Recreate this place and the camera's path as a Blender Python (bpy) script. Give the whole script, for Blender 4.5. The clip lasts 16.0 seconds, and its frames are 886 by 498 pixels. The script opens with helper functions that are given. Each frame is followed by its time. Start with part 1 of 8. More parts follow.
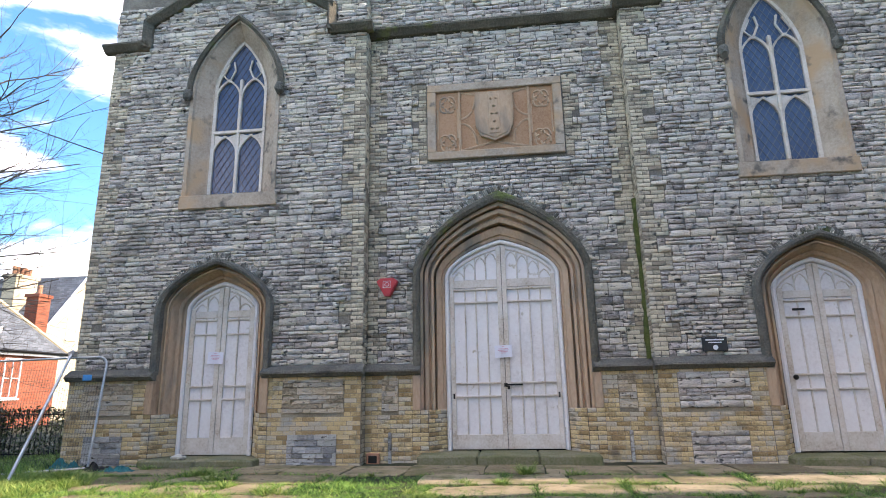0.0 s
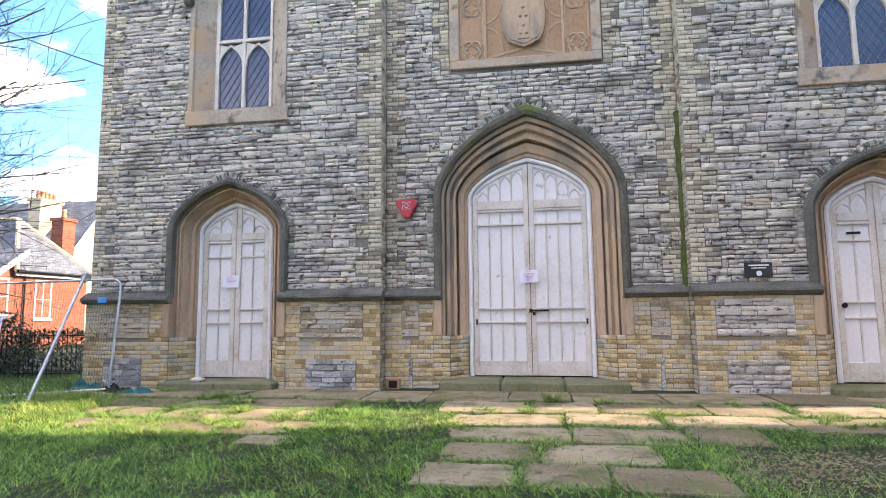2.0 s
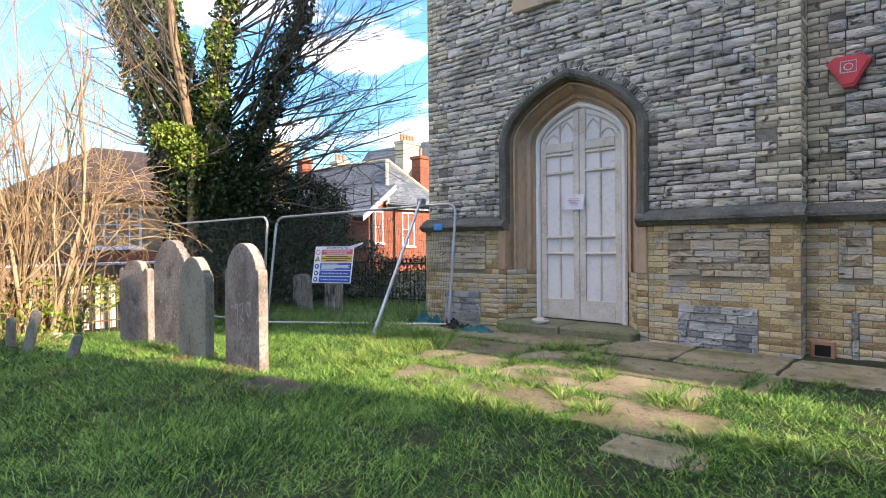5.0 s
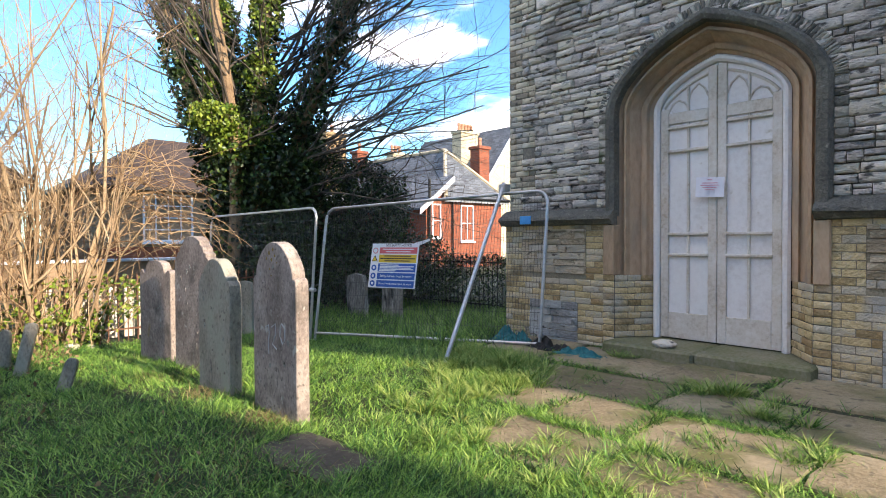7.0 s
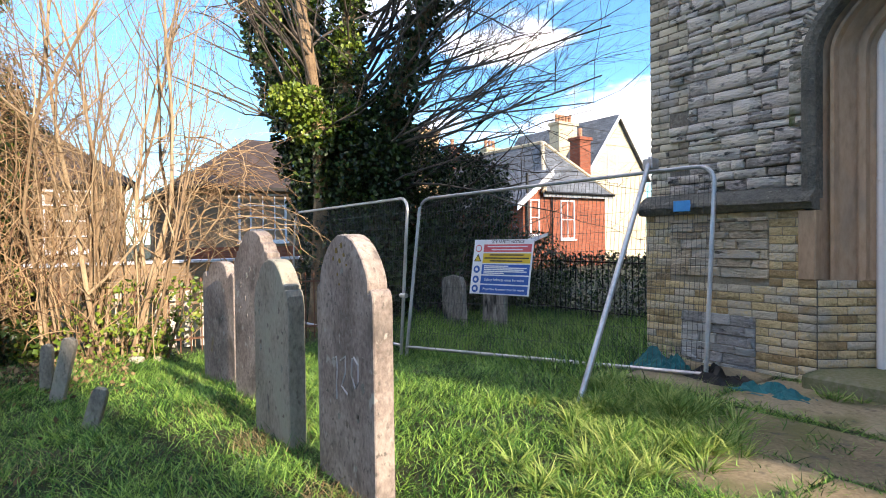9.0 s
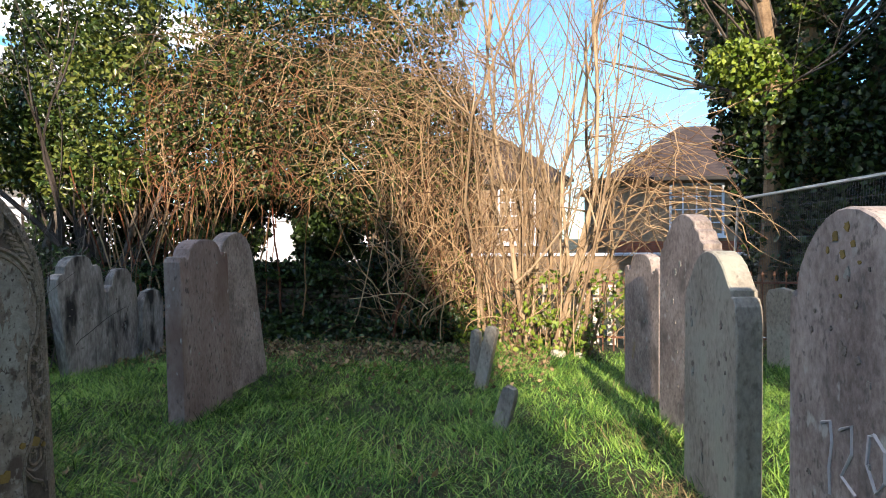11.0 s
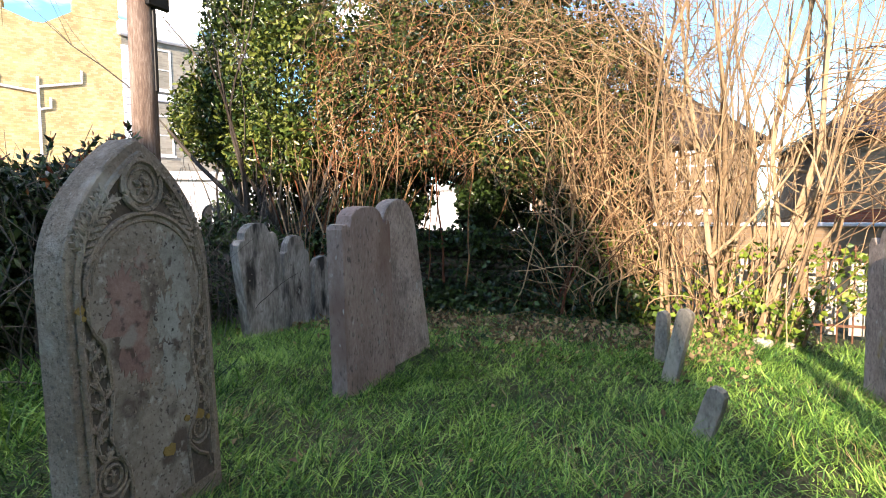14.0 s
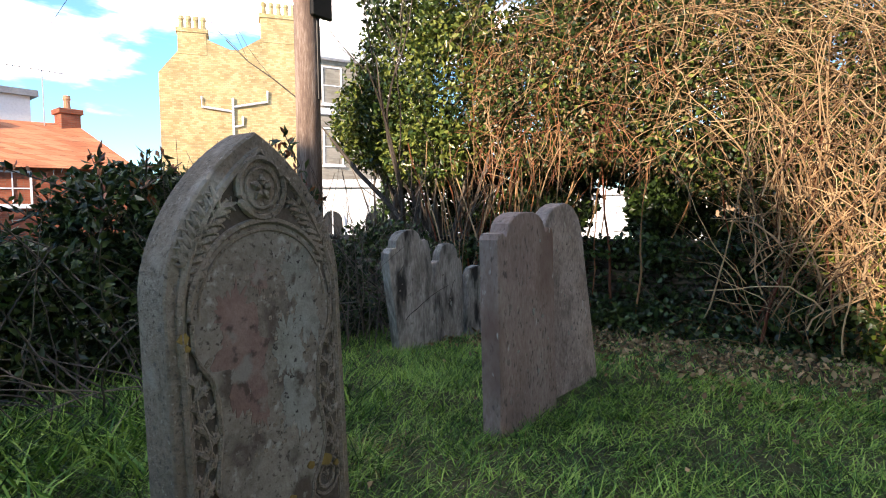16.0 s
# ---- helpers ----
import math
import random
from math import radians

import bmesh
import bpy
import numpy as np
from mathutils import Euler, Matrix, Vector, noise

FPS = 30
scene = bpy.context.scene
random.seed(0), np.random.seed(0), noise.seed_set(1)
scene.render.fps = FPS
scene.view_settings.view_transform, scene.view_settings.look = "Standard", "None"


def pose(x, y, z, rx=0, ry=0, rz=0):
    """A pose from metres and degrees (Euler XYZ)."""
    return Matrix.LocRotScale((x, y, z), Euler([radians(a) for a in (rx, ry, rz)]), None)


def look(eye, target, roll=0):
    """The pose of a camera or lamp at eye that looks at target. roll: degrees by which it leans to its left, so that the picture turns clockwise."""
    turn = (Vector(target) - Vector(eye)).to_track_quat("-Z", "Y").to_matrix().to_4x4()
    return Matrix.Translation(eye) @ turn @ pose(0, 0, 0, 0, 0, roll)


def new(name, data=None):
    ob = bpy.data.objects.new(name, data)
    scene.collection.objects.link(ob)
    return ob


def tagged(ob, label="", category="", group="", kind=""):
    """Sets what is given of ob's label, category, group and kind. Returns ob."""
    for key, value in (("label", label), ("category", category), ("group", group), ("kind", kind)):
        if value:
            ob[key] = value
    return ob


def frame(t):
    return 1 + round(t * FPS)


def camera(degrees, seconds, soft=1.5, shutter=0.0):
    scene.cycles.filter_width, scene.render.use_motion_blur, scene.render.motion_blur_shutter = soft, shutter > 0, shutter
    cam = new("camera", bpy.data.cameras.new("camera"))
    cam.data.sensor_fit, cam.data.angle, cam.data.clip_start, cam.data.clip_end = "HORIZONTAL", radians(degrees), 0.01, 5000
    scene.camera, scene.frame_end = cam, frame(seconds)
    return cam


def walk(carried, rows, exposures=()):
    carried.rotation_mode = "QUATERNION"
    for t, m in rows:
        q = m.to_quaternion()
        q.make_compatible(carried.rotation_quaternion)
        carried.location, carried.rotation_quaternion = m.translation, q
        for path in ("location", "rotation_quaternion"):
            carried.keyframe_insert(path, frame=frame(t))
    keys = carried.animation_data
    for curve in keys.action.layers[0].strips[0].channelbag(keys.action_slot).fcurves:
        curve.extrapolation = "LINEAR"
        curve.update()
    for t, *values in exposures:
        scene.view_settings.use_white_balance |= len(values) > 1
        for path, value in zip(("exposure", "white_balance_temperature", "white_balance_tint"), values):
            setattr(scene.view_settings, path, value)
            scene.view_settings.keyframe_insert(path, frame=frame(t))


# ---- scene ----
cam = camera(75.5, 16.0, 1.0)
EXPOSURES = [(0.0, 1.55, 7000, 17), (0.5, 1.75, 7200, 20), (2.5, 1.98, 7300, 21), (3.5, 1.68, 7200, 19), (4.5, 1.58, 7100, 17), (7.0, 1.3, 6900, 14), (8.0, 1.3, 6900, 14),
             (11.0, 1.22, 6900, 16), (11.5, 1.2, 6900, 16), (12.5, 1.45, 7000, 15), (13.5, 1.7, 7100, 16), (14.5, 1.66, 7200, 17), (16.0, 1.45, 7300, 18)]
PATH = [
    (0, (1.277, 0.609, 1.236), (1.05, 2.54, 1.708), -1.1),
    (0.5, (1.221, 0.624, 1.268), (1.014, 2.581, 1.622), -1.0),
    (1, (1.155, 0.695, 1.211), (0.935, 2.663, 1.492), -0.9),
    (1.5, (1.206, 0.975, 1.168), (0.945, 2.944, 1.403), -0.8),
    (2, (1.172, 1.222, 1.262), (0.863, 3.186, 1.481), -0.6),
    (2.5, (1.027, 1.587, 1.31), (0.563, 3.526, 1.475), -0.4),
    (3, (0.866, 1.969, 1.292), (0.23, 3.862, 1.406), -0.3),
    (3.5, (0.679, 2.343, 1.295), (-0.11, 4.18, 1.371), -0.4),
    (4, (0.425, 2.724, 1.285), (-0.571, 4.458, 1.32), -0.6),
    (4.5, (0.185, 3.004, 1.26), (-1.017, 4.603, 1.261), -0.5),
    (4.7, (0.032, 3.166, 1.262), (-1.23, 4.717, 1.257), -0.6),
    (6.8, (-1.547, 4.332, 1.315), (-2.98, 5.727, 1.264), -0.3),
    (7, (-1.707, 4.445, 1.315), (-3.16, 5.819, 1.276), -0.3),
    (7.5, (-2.053, 4.647, 1.302), (-3.538, 5.985, 1.251), -0.2),
    (8, (-2.417, 4.904, 1.314), (-3.926, 6.215, 1.266), -0.2),
    (8.2, (-2.543, 4.99, 1.295), (-4.065, 6.286, 1.242), -0.3),
    (10.3, (-3.768, 5.489, 1.246), (-5.733, 5.859, 1.242), -0.7),
    (10.5, (-3.866, 5.495, 1.237), (-5.857, 5.69, 1.224), -0.6),
    (11, (-3.968, 5.535, 1.211), (-5.952, 5.29, 1.172), -0.4),
    (11.5, (-4.001, 5.583, 1.193), (-5.924, 5.04, 1.102), -0.2),
    (12, (-4.017, 5.596, 1.165), (-5.917, 4.982, 1.054), -0.2),
    (12.5, (-4.025, 5.582, 1.169), (-5.905, 4.912, 1.035), -0.3),
    (13, (-4.047, 5.581, 1.167), (-5.912, 4.875, 1.02), -0.5),
    (13.5, (-4.195, 5.499, 1.151), (-6.05, 4.768, 1.001), -0.5),
    (14, (-4.425, 5.348, 1.192), (-6.261, 4.567, 1.05), -0.6),
    (14.5, (-4.6, 5.248, 1.172), (-6.355, 4.296, 1.06), -1.1),
    (15, (-4.858, 5.109, 1.198), (-6.503, 3.974, 1.108), -1.1),
    (15.5, (-4.896, 5.06, 1.21), (-6.5, 3.87, 1.106), -0.8),
    (16, (-4.895, 5.042, 1.195), (-6.458, 3.8, 1.079), -0.7),
]
walk(cam, [(t, look(eye, target, roll)) for t, eye, target, roll in PATH],
     exposures=EXPOSURES)

# ---- light ----
SUN_AZ, SUN_EL = 5.0, 22.0
world = bpy.data.worlds.new("sky")
scene.world = world
world.use_nodes = True
wn, wl = world.node_tree.nodes, world.node_tree.links
sky = wn.new("ShaderNodeTexSky")
sky.sky_type, sky.sun_disc = "NISHITA", False
sky.sun_elevation, sky.sun_rotation = radians(SUN_EL), radians(90 - SUN_AZ)
sky.air_density, sky.dust_density, sky.ozone_density = 1.0, 0.3, 2.2
tc = wn.new("ShaderNodeTexCoord")
mp = wn.new("ShaderNodeMapping")
mp.inputs["Scale"].default_value = (1.0, 1.0, 3.2)
mp.inputs["Location"].default_value = (0.35, 0.1, 0.0)
cn = wn.new("ShaderNodeTexNoise")
cn.inputs["Scale"].default_value, cn.inputs["Detail"].default_value, cn.inputs["Roughness"].default_value = 1.9, 7, 0.55
cr = wn.new("ShaderNodeMapRange")
cr.interpolation_type = "SMOOTHSTEP"
cr.inputs["From Min"].default_value, cr.inputs["From Max"].default_value = 0.53, 0.70
cm = wn.new("ShaderNodeMix")
cm.data_type = "RGBA"
cm.inputs["B"].default_value = (21.5, 20.0, 19.4, 1)
wl.new(tc.outputs["Generated"], mp.inputs["Vector"])
wl.new(mp.outputs["Vector"], cn.inputs["Vector"])
wl.new(cn.outputs["Fac"], cr.inputs["Value"])
wl.new(cr.outputs["Result"], cm.inputs["Factor"])
tint = wn.new("ShaderNodeMix")
tint.data_type, tint.blend_type = "RGBA", "MULTIPLY"
tint.inputs["Factor"].default_value = 1.0
tint.inputs["B"].default_value = (0.53, 0.88, 1.08, 1)
wl.new(sky.outputs["Color"], tint.inputs["A"])
wl.new(tint.outputs["Result"], cm.inputs["A"])
wl.new(cm.outputs["Result"], wn["Background"].inputs["Color"])
wn["Background"].inputs["Strength"].default_value = 0.15
sun = new("sun", bpy.data.lights.new("sun", "SUN"))
sun.data.energy, sun.data.angle, sun.data.color = 4.0, radians(0.6), (1.0, 0.88, 0.72)
sdir = Vector((math.cos(radians(SUN_AZ)) * math.cos(radians(SUN_EL)), math.sin(radians(SUN_AZ)) * math.cos(radians(SUN_EL)), math.sin(radians(SUN_EL))))
sun.matrix_world = look(sdir * 40, (0, 0, 0))


# ---- materials ----
def surf(name, cols, big=1.5, fine=30.0, rough=0.85, bump=0.3, dist=0.01, rnd="", spread=0.35, metal=0.0, spots=None, stretch=None, spec=0.4):
    """Three colours mixed by coarse and fine noise over world position, varied per piece, with relief."""
    m = bpy.data.materials.new(name)
    m.use_nodes = True
    n, l = m.node_tree.nodes, m.node_tree.links
    b = n["Principled BSDF"]
    b.inputs["Roughness"].default_value, b.inputs["Metallic"].default_value = rough, metal
    b.inputs["Specular IOR Level"].default_value = spec
    g = n.new("ShaderNodeNewGeometry")
    pos = g.outputs["Position"]
    if stretch:
        mpn = n.new("ShaderNodeMapping")
        mpn.inputs["Scale"].default_value = stretch
        l.new(pos, mpn.inputs["Vector"])
        pos = mpn.outputs["Vector"]
    a, f = n.new("ShaderNodeTexNoise"), n.new("ShaderNodeTexNoise")
    a.inputs["Scale"].default_value, a.inputs["Detail"].default_value = big, 4
    f.inputs["Scale"].default_value, f.inputs["Detail"].default_value = fine, 5
    f.inputs["Roughness"].default_value = 0.65
    l.new(pos, a.inputs["Vector"]), l.new(pos, f.inputs["Vector"])
    add = n.new("ShaderNodeMath")
    add.operation = "MULTIPLY_ADD"
    l.new(f.outputs["Fac"], add.inputs[0])
    add.inputs[1].default_value = 0.55
    mul = n.new("ShaderNodeMath")
    mul.operation = "MULTIPLY"
    mul.inputs[1].default_value = 0.55
    l.new(a.outputs["Fac"], mul.inputs[0])
    l.new(mul.outputs[0], add.inputs[2])
    val = add.outputs[0]
    if rnd:
        src = n.new("ShaderNodeObjectInfo").outputs["Random"] if rnd == "object" else g.outputs["Random Per Island"]
        r2 = n.new("ShaderNodeMath")
        r2.operation = "MULTIPLY_ADD"
        l.new(src, r2.inputs[0])
        r2.inputs[1].default_value = spread
        off = n.new("ShaderNodeMath")
        off.operation = "SUBTRACT"
        l.new(val, off.inputs[0])
        off.inputs[1].default_value = spread / 2
        l.new(off.outputs[0], r2.inputs[2])
        val = r2.outputs[0]
    ramp = n.new("ShaderNodeValToRGB")
    e = ramp.color_ramp.elements
    e[0].position, e[1].position = 0.3, 0.75
    e[0].color, e[1].color = (*cols[0], 1), (*cols[-1], 1)
    for i, c in enumerate(cols[1:-1]):
        x = e.new(0.3 + 0.45 * (i + 1) / (len(cols) - 1))
        x.color = (*c, 1)
    l.new(val, ramp.inputs["Fac"])
    col = ramp.outputs["Color"]
    for sc, ss, lo, hi in spots or ():
        s = n.new("ShaderNodeTexNoise")
        s.inputs["Scale"].default_value, s.inputs["Detail"].default_value = ss, 6
        l.new(pos, s.inputs["Vector"])
        mr = n.new("ShaderNodeMapRange")
        mr.inputs["From Min"].default_value, mr.inputs["From Max"].default_value = lo, hi
        l.new(s.outputs["Fac"], mr.inputs["Value"])
        mx = n.new("ShaderNodeMix")
        mx.data_type = "RGBA"
        l.new(mr.outputs["Result"], mx.inputs["Factor"])
        l.new(col, mx.inputs["A"])
        mx.inputs["B"].default_value = (*sc, 1)
        col = mx.outputs["Result"]
    l.new(col, b.inputs["Base Color"])
    if bump:
        bp = n.new("ShaderNodeBump")
        bp.inputs["Strength"].default_value, bp.inputs["Distance"].default_value = bump, dist
        l.new(f.outputs["Fac"], bp.inputs["Height"])
        l.new(bp.outputs["Normal"], b.inputs["Normal"])
    return m


def brickwork(name, c1, c2, mortar, w=0.225, h=0.075, bump=0.5, turned=False):
    m = bpy.data.materials.new(name)
    m.use_nodes = True
    n, l = m.node_tree.nodes, m.node_tree.links
    b = n["Principled BSDF"]
    b.inputs["Roughness"].default_value = 0.9
    g, sp, cb = n.new("ShaderNodeNewGeometry"), n.new("ShaderNodeSeparateXYZ"), n.new("ShaderNodeCombineXYZ")
    ad = n.new("ShaderNodeMath")
    ad.operation = "SUBTRACT" if turned else "ADD"
    l.new(g.outputs["Position"], sp.inputs[0])
    l.new(sp.outputs[0], ad.inputs[0]), l.new(sp.outputs[1], ad.inputs[1])
    l.new(ad.outputs[0], cb.inputs[0]), l.new(sp.outputs[2], cb.inputs[1])
    bt = n.new("ShaderNodeTexBrick")
    bt.inputs["Scale"].default_value = 1.0
    bt.inputs["Brick Width"].default_value, bt.inputs["Row Height"].default_value = w, h
    bt.inputs["Mortar Size"].default_value, bt.inputs["Bias"].default_value = 0.006, -0.1
    bt.inputs["Color1"].default_value, bt.inputs["Color2"].default_value, bt.inputs["Mortar"].default_value = (*c1, 1), (*c2, 1), (*mortar, 1)
    l.new(cb.outputs[0], bt.inputs["Vector"])
    nz = n.new("ShaderNodeTexNoise")
    nz.inputs["Scale"].default_value, nz.inputs["Detail"].default_value = 1.3, 6
    l.new(g.outputs["Position"], nz.inputs["Vector"])
    mr = n.new("ShaderNodeMapRange")
    mr.inputs["To Min"].default_value, mr.inputs["To Max"].default_value = 0.55, 1.35
    l.new(nz.outputs["Fac"], mr.inputs["Value"])
    mx = n.new("ShaderNodeMix")
    mx.data_type, mx.blend_type = "RGBA", "MULTIPLY"
    mx.inputs["Factor"].default_value = 1
    l.new(bt.outputs["Color"], mx.inputs["A"]), l.new(mr.outputs["Result"], mx.inputs["B"])
    l.new(mx.outputs["Result"], b.inputs["Base Color"])
    bp = n.new("ShaderNodeBump")
    bp.inputs["Strength"].default_value, bp.inputs["Distance"].default_value = bump, 0.01
    bp.invert = True
    l.new(bt.outputs["Fac"], bp.inputs["Height"])
    l.new(bp.outputs["Normal"], b.inputs["Normal"])
    return m


RUB = [(0.335, 0.295, 0.265), (0.60, 0.535, 0.48), (0.75, 0.68, 0.60), (0.80, 0.71, 0.56)]
RUBW = [(0.32, 0.25, 0.17), (0.55, 0.44, 0.31), (0.63, 0.515, 0.37), (0.54, 0.49, 0.42)]
RUBG = [(0.27, 0.26, 0.25), (0.48, 0.465, 0.44), (0.58, 0.56, 0.51)]
LICH = [((0.085, 0.077, 0.068), 8.0, 0.575, 0.68), ((0.24, 0.22, 0.19), 0.9, 0.58, 0.74), ((0.70, 0.66, 0.58), 10.0, 0.64, 0.72)]
SOOT = [((0.20, 0.165, 0.115), 3.0, 0.58, 0.76), ((0.42, 0.40, 0.37), 2.0, 0.60, 0.72)]
BED = (1.0, 1.0, 2.3)
M_rub_o = surf("buff_rubble_piece", RUBW, 2.0, 22, 0.92, 1.0, 0.04, "object", 0.45, spots=[((0.13, 0.11, 0.09), 9.0, 0.62, 0.70)], stretch=BED)
M_rub_g = surf("grey_rubble_piece", RUBG, 2.0, 22, 0.92, 1.0, 0.04, "object", 0.5, spots=[((0.10, 0.095, 0.09), 9.0, 0.62, 0.70)], stretch=BED)
M_rub_i = surf("rubble_stone", RUB, 2.2, 20, 0.92, 1.0, 0.05, "island", 0.36, spots=LICH, stretch=BED)
YB = [(0.38, 0.26, 0.13), (0.60, 0.45, 0.235), (0.69, 0.53, 0.29), (0.58, 0.50, 0.38)]
M_yb_o = surf("yellow_brick_piece", YB, 2.5, 30, 0.9, 1.0, 0.03, "object", 0.55, spots=SOOT)
M_yb_i = surf("yellow_brick", YB, 2.5, 30, 0.9, 1.0, 0.03, "island", 0.55, spots=SOOT)
GB = [(0.28, 0.235, 0.175), (0.51, 0.44, 0.325), (0.61, 0.53, 0.39)]
M_gb_i = surf("weathered_brick", GB, 2.5, 32, 0.9, 0.9, 0.02, "island", 0.6, spots=SOOT + [((0.10, 0.09, 0.075), 9.0, 0.60, 0.68)])
M_vouss = surf("dark_voussoir_stone", [(0.13, 0.12, 0.10), (0.27, 0.25, 0.21), (0.44, 0.40, 0.33)], 2.5, 32, 0.93, 1.0, 0.03, "island", 0.6, spots=[((0.09, 0.11, 0.04), 2.0, 0.58, 0.70)])
M_mortar = surf("lime_mortar", [(0.06, 0.052, 0.043), (0.16, 0.142, 0.118), (0.34, 0.31, 0.25)], 1.5, 40, 0.95, 0.8, 0.02)
M_mortarl = surf("pale_lime_mortar", [(0.17, 0.135, 0.095), (0.30, 0.25, 0.18), (0.42, 0.36, 0.265)], 1.5, 40, 0.95, 0.8, 0.02)
M_sand = surf("sandstone", [(0.28, 0.18, 0.11), (0.45, 0.31, 0.20), (0.54, 0.40, 0.28)], 1.1, 24, 0.9, 0.4, 0.008,
              spots=[((0.20, 0.18, 0.15), 2.2, 0.52, 0.7)], stretch=(1, 1, 0.35))
M_sandw = surf("weathered_window_stone", [(0.20, 0.155, 0.115), (0.40, 0.325, 0.25), (0.53, 0.45, 0.36)], 1.6, 20, 0.92, 0.6, 0.012,
               spots=[((0.48, 0.33, 0.20), 1.1, 0.52, 0.66), ((0.14, 0.125, 0.105), 4.0, 0.58, 0.70)])
M_sandred = surf("red_sandstone", [(0.26, 0.14, 0.075), (0.40, 0.235, 0.135), (0.48, 0.31, 0.19)], 1.4, 26, 0.9, 0.4, 0.008,
                 spots=[((0.22, 0.19, 0.16), 2.0, 0.64, 0.76)])
M_hood = surf("mossy_weathered_stone", [(0.055, 0.052, 0.04), (0.12, 0.11, 0.085), (0.22, 0.20, 0.155)], 2.0, 26, 0.95, 1.0, 0.04,
              spots=[((0.15, 0.17, 0.05), 1.6, 0.58, 0.66)])
M_string = surf("dark_lichened_stone", [(0.05, 0.05, 0.045), (0.13, 0.125, 0.105), (0.24, 0.22, 0.18)], 3.0, 34, 0.95, 1.0, 0.04,
                spots=[((0.27, 0.26, 0.22), 18, 0.64, 0.72)])
M_white = surf("old_white_paint", [(0.58, 0.53, 0.50), (0.74, 0.70, 0.68), (0.80, 0.77, 0.75)], 1.2, 18, 0.55, 0.12, 0.004,
               spots=[((0.45, 0.38, 0.28), 6, 0.66, 0.74)])
M_dirty = surf("dirty_white_paint", [(0.34, 0.25, 0.16), (0.60, 0.53, 0.45), (0.72, 0.67, 0.62)], 3.0, 30, 0.6, 0.2, 0.004)
M_iron = surf("black_iron", [(0.012, 0.012, 0.012), (0.03, 0.028, 0.026)], 5, 60, 0.5, 0.2, 0.002, metal=0.6)
M_lead = surf("lead_came", [(0.10, 0.11, 0.12), (0.20, 0.21, 0.23)], 5, 60, 0.6, 0.1, 0.002, metal=0.4)
M_leaddark = surf("dark_lead_came", [(0.03, 0.035, 0.045), (0.06, 0.065, 0.08)], 5, 60, 0.6, 0.1, 0.002, metal=0.4)
M_glass = surf("leaded_glass", [(0.03, 0.055, 0.115), (0.065, 0.105, 0.19)], 3, 9, 0.22, 0.12, 0.006, spec=0.5)
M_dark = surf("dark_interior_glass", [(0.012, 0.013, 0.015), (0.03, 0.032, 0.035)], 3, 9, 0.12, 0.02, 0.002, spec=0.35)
M_flag = surf("worn_flagstone", [(0.13, 0.10, 0.058), (0.28, 0.22, 0.135), (0.41, 0.33, 0.215)], 1.5, 34, 0.9, 0.8, 0.015, "object", 0.3,
              spots=[((0.15, 0.14, 0.055), 2.2, 0.48, 0.66), ((0.10, 0.085, 0.06), 9.0, 0.58, 0.70)])
M_mossstep = surf("mossy_step_stone", [(0.07, 0.09, 0.03), (0.16, 0.16, 0.08), (0.26, 0.23, 0.17)], 2.2, 26, 0.95, 0.6, 0.015)
M_soil = surf("turf_soil", [(0.012, 0.018, 0.006), (0.032, 0.04, 0.014), (0.085, 0.07, 0.04)], 1.2, 24, 1.0, 0.9, 0.03,
              spots=[((0.11, 0.085, 0.05), 0.8, 0.62, 0.72)])
M_grass = surf("grass_blade", [(0.010, 0.034, 0.006), (0.066, 0.185, 0.026), (0.28, 0.44, 0.085)], 1.6, 5, 0.45, 0, 0, "island", 0.55, spec=0.3)
M_straw = surf("dead_grass", [(0.16, 0.11, 0.05), (0.28, 0.21, 0.10), (0.36, 0.29, 0.15)], 2, 8, 0.8, 0, 0, "island", 0.5)
M_tuft = surf("pale_weed_blade", [(0.06, 0.15, 0.018), (0.16, 0.27, 0.042), (0.36, 0.42, 0.12)], 2, 8, 0.6, 0, 0, "island", 0.5)
M_grave = surf("grey_headstone", [(0.085, 0.062, 0.052), (0.27, 0.222, 0.195), (0.47, 0.405, 0.355)], 4.0, 40, 0.92, 0.5, 0.008,
               spots=[((0.14, 0.122, 0.108), 38, 0.58, 0.70), ((0.11, 0.096, 0.085), 6, 0.55, 0.75), ((0.42, 0.40, 0.36), 14, 0.64, 0.72), ((0.26, 0.20, 0.06), 3.2, 0.70, 0.78)], stretch=(1.1, 1.1, 0.75))
M_old = surf("blackened_headstone", [(0.07, 0.062, 0.055), (0.25, 0.23, 0.20), (0.50, 0.465, 0.42)], 5.0, 30, 0.95, 0.6, 0.01,
             spots=[((0.03, 0.027, 0.024), 4, 0.5, 0.62)], stretch=(1.6, 1.6, 0.5))
# dark colour stands for the shade between the carved leaves
M_ground = surf("shade_dark_carving_ground", [(0.05, 0.042, 0.033), (0.095, 0.08, 0.063), (0.16, 0.138, 0.11)], 6, 60, 0.95, 0.5, 0.008)
M_tablet = surf("pale_lichened_tablet", [(0.11, 0.085, 0.066), (0.22, 0.195, 0.16), (0.30, 0.285, 0.24)], 3.0, 40, 0.92, 0.6, 0.008,
                spots=[((0.10, 0.08, 0.064), 7.0, 0.54, 0.66), ((0.34, 0.335, 0.295), 30, 0.58, 0.70), ((0.075, 0.062, 0.05), 66, 0.58, 0.68)])
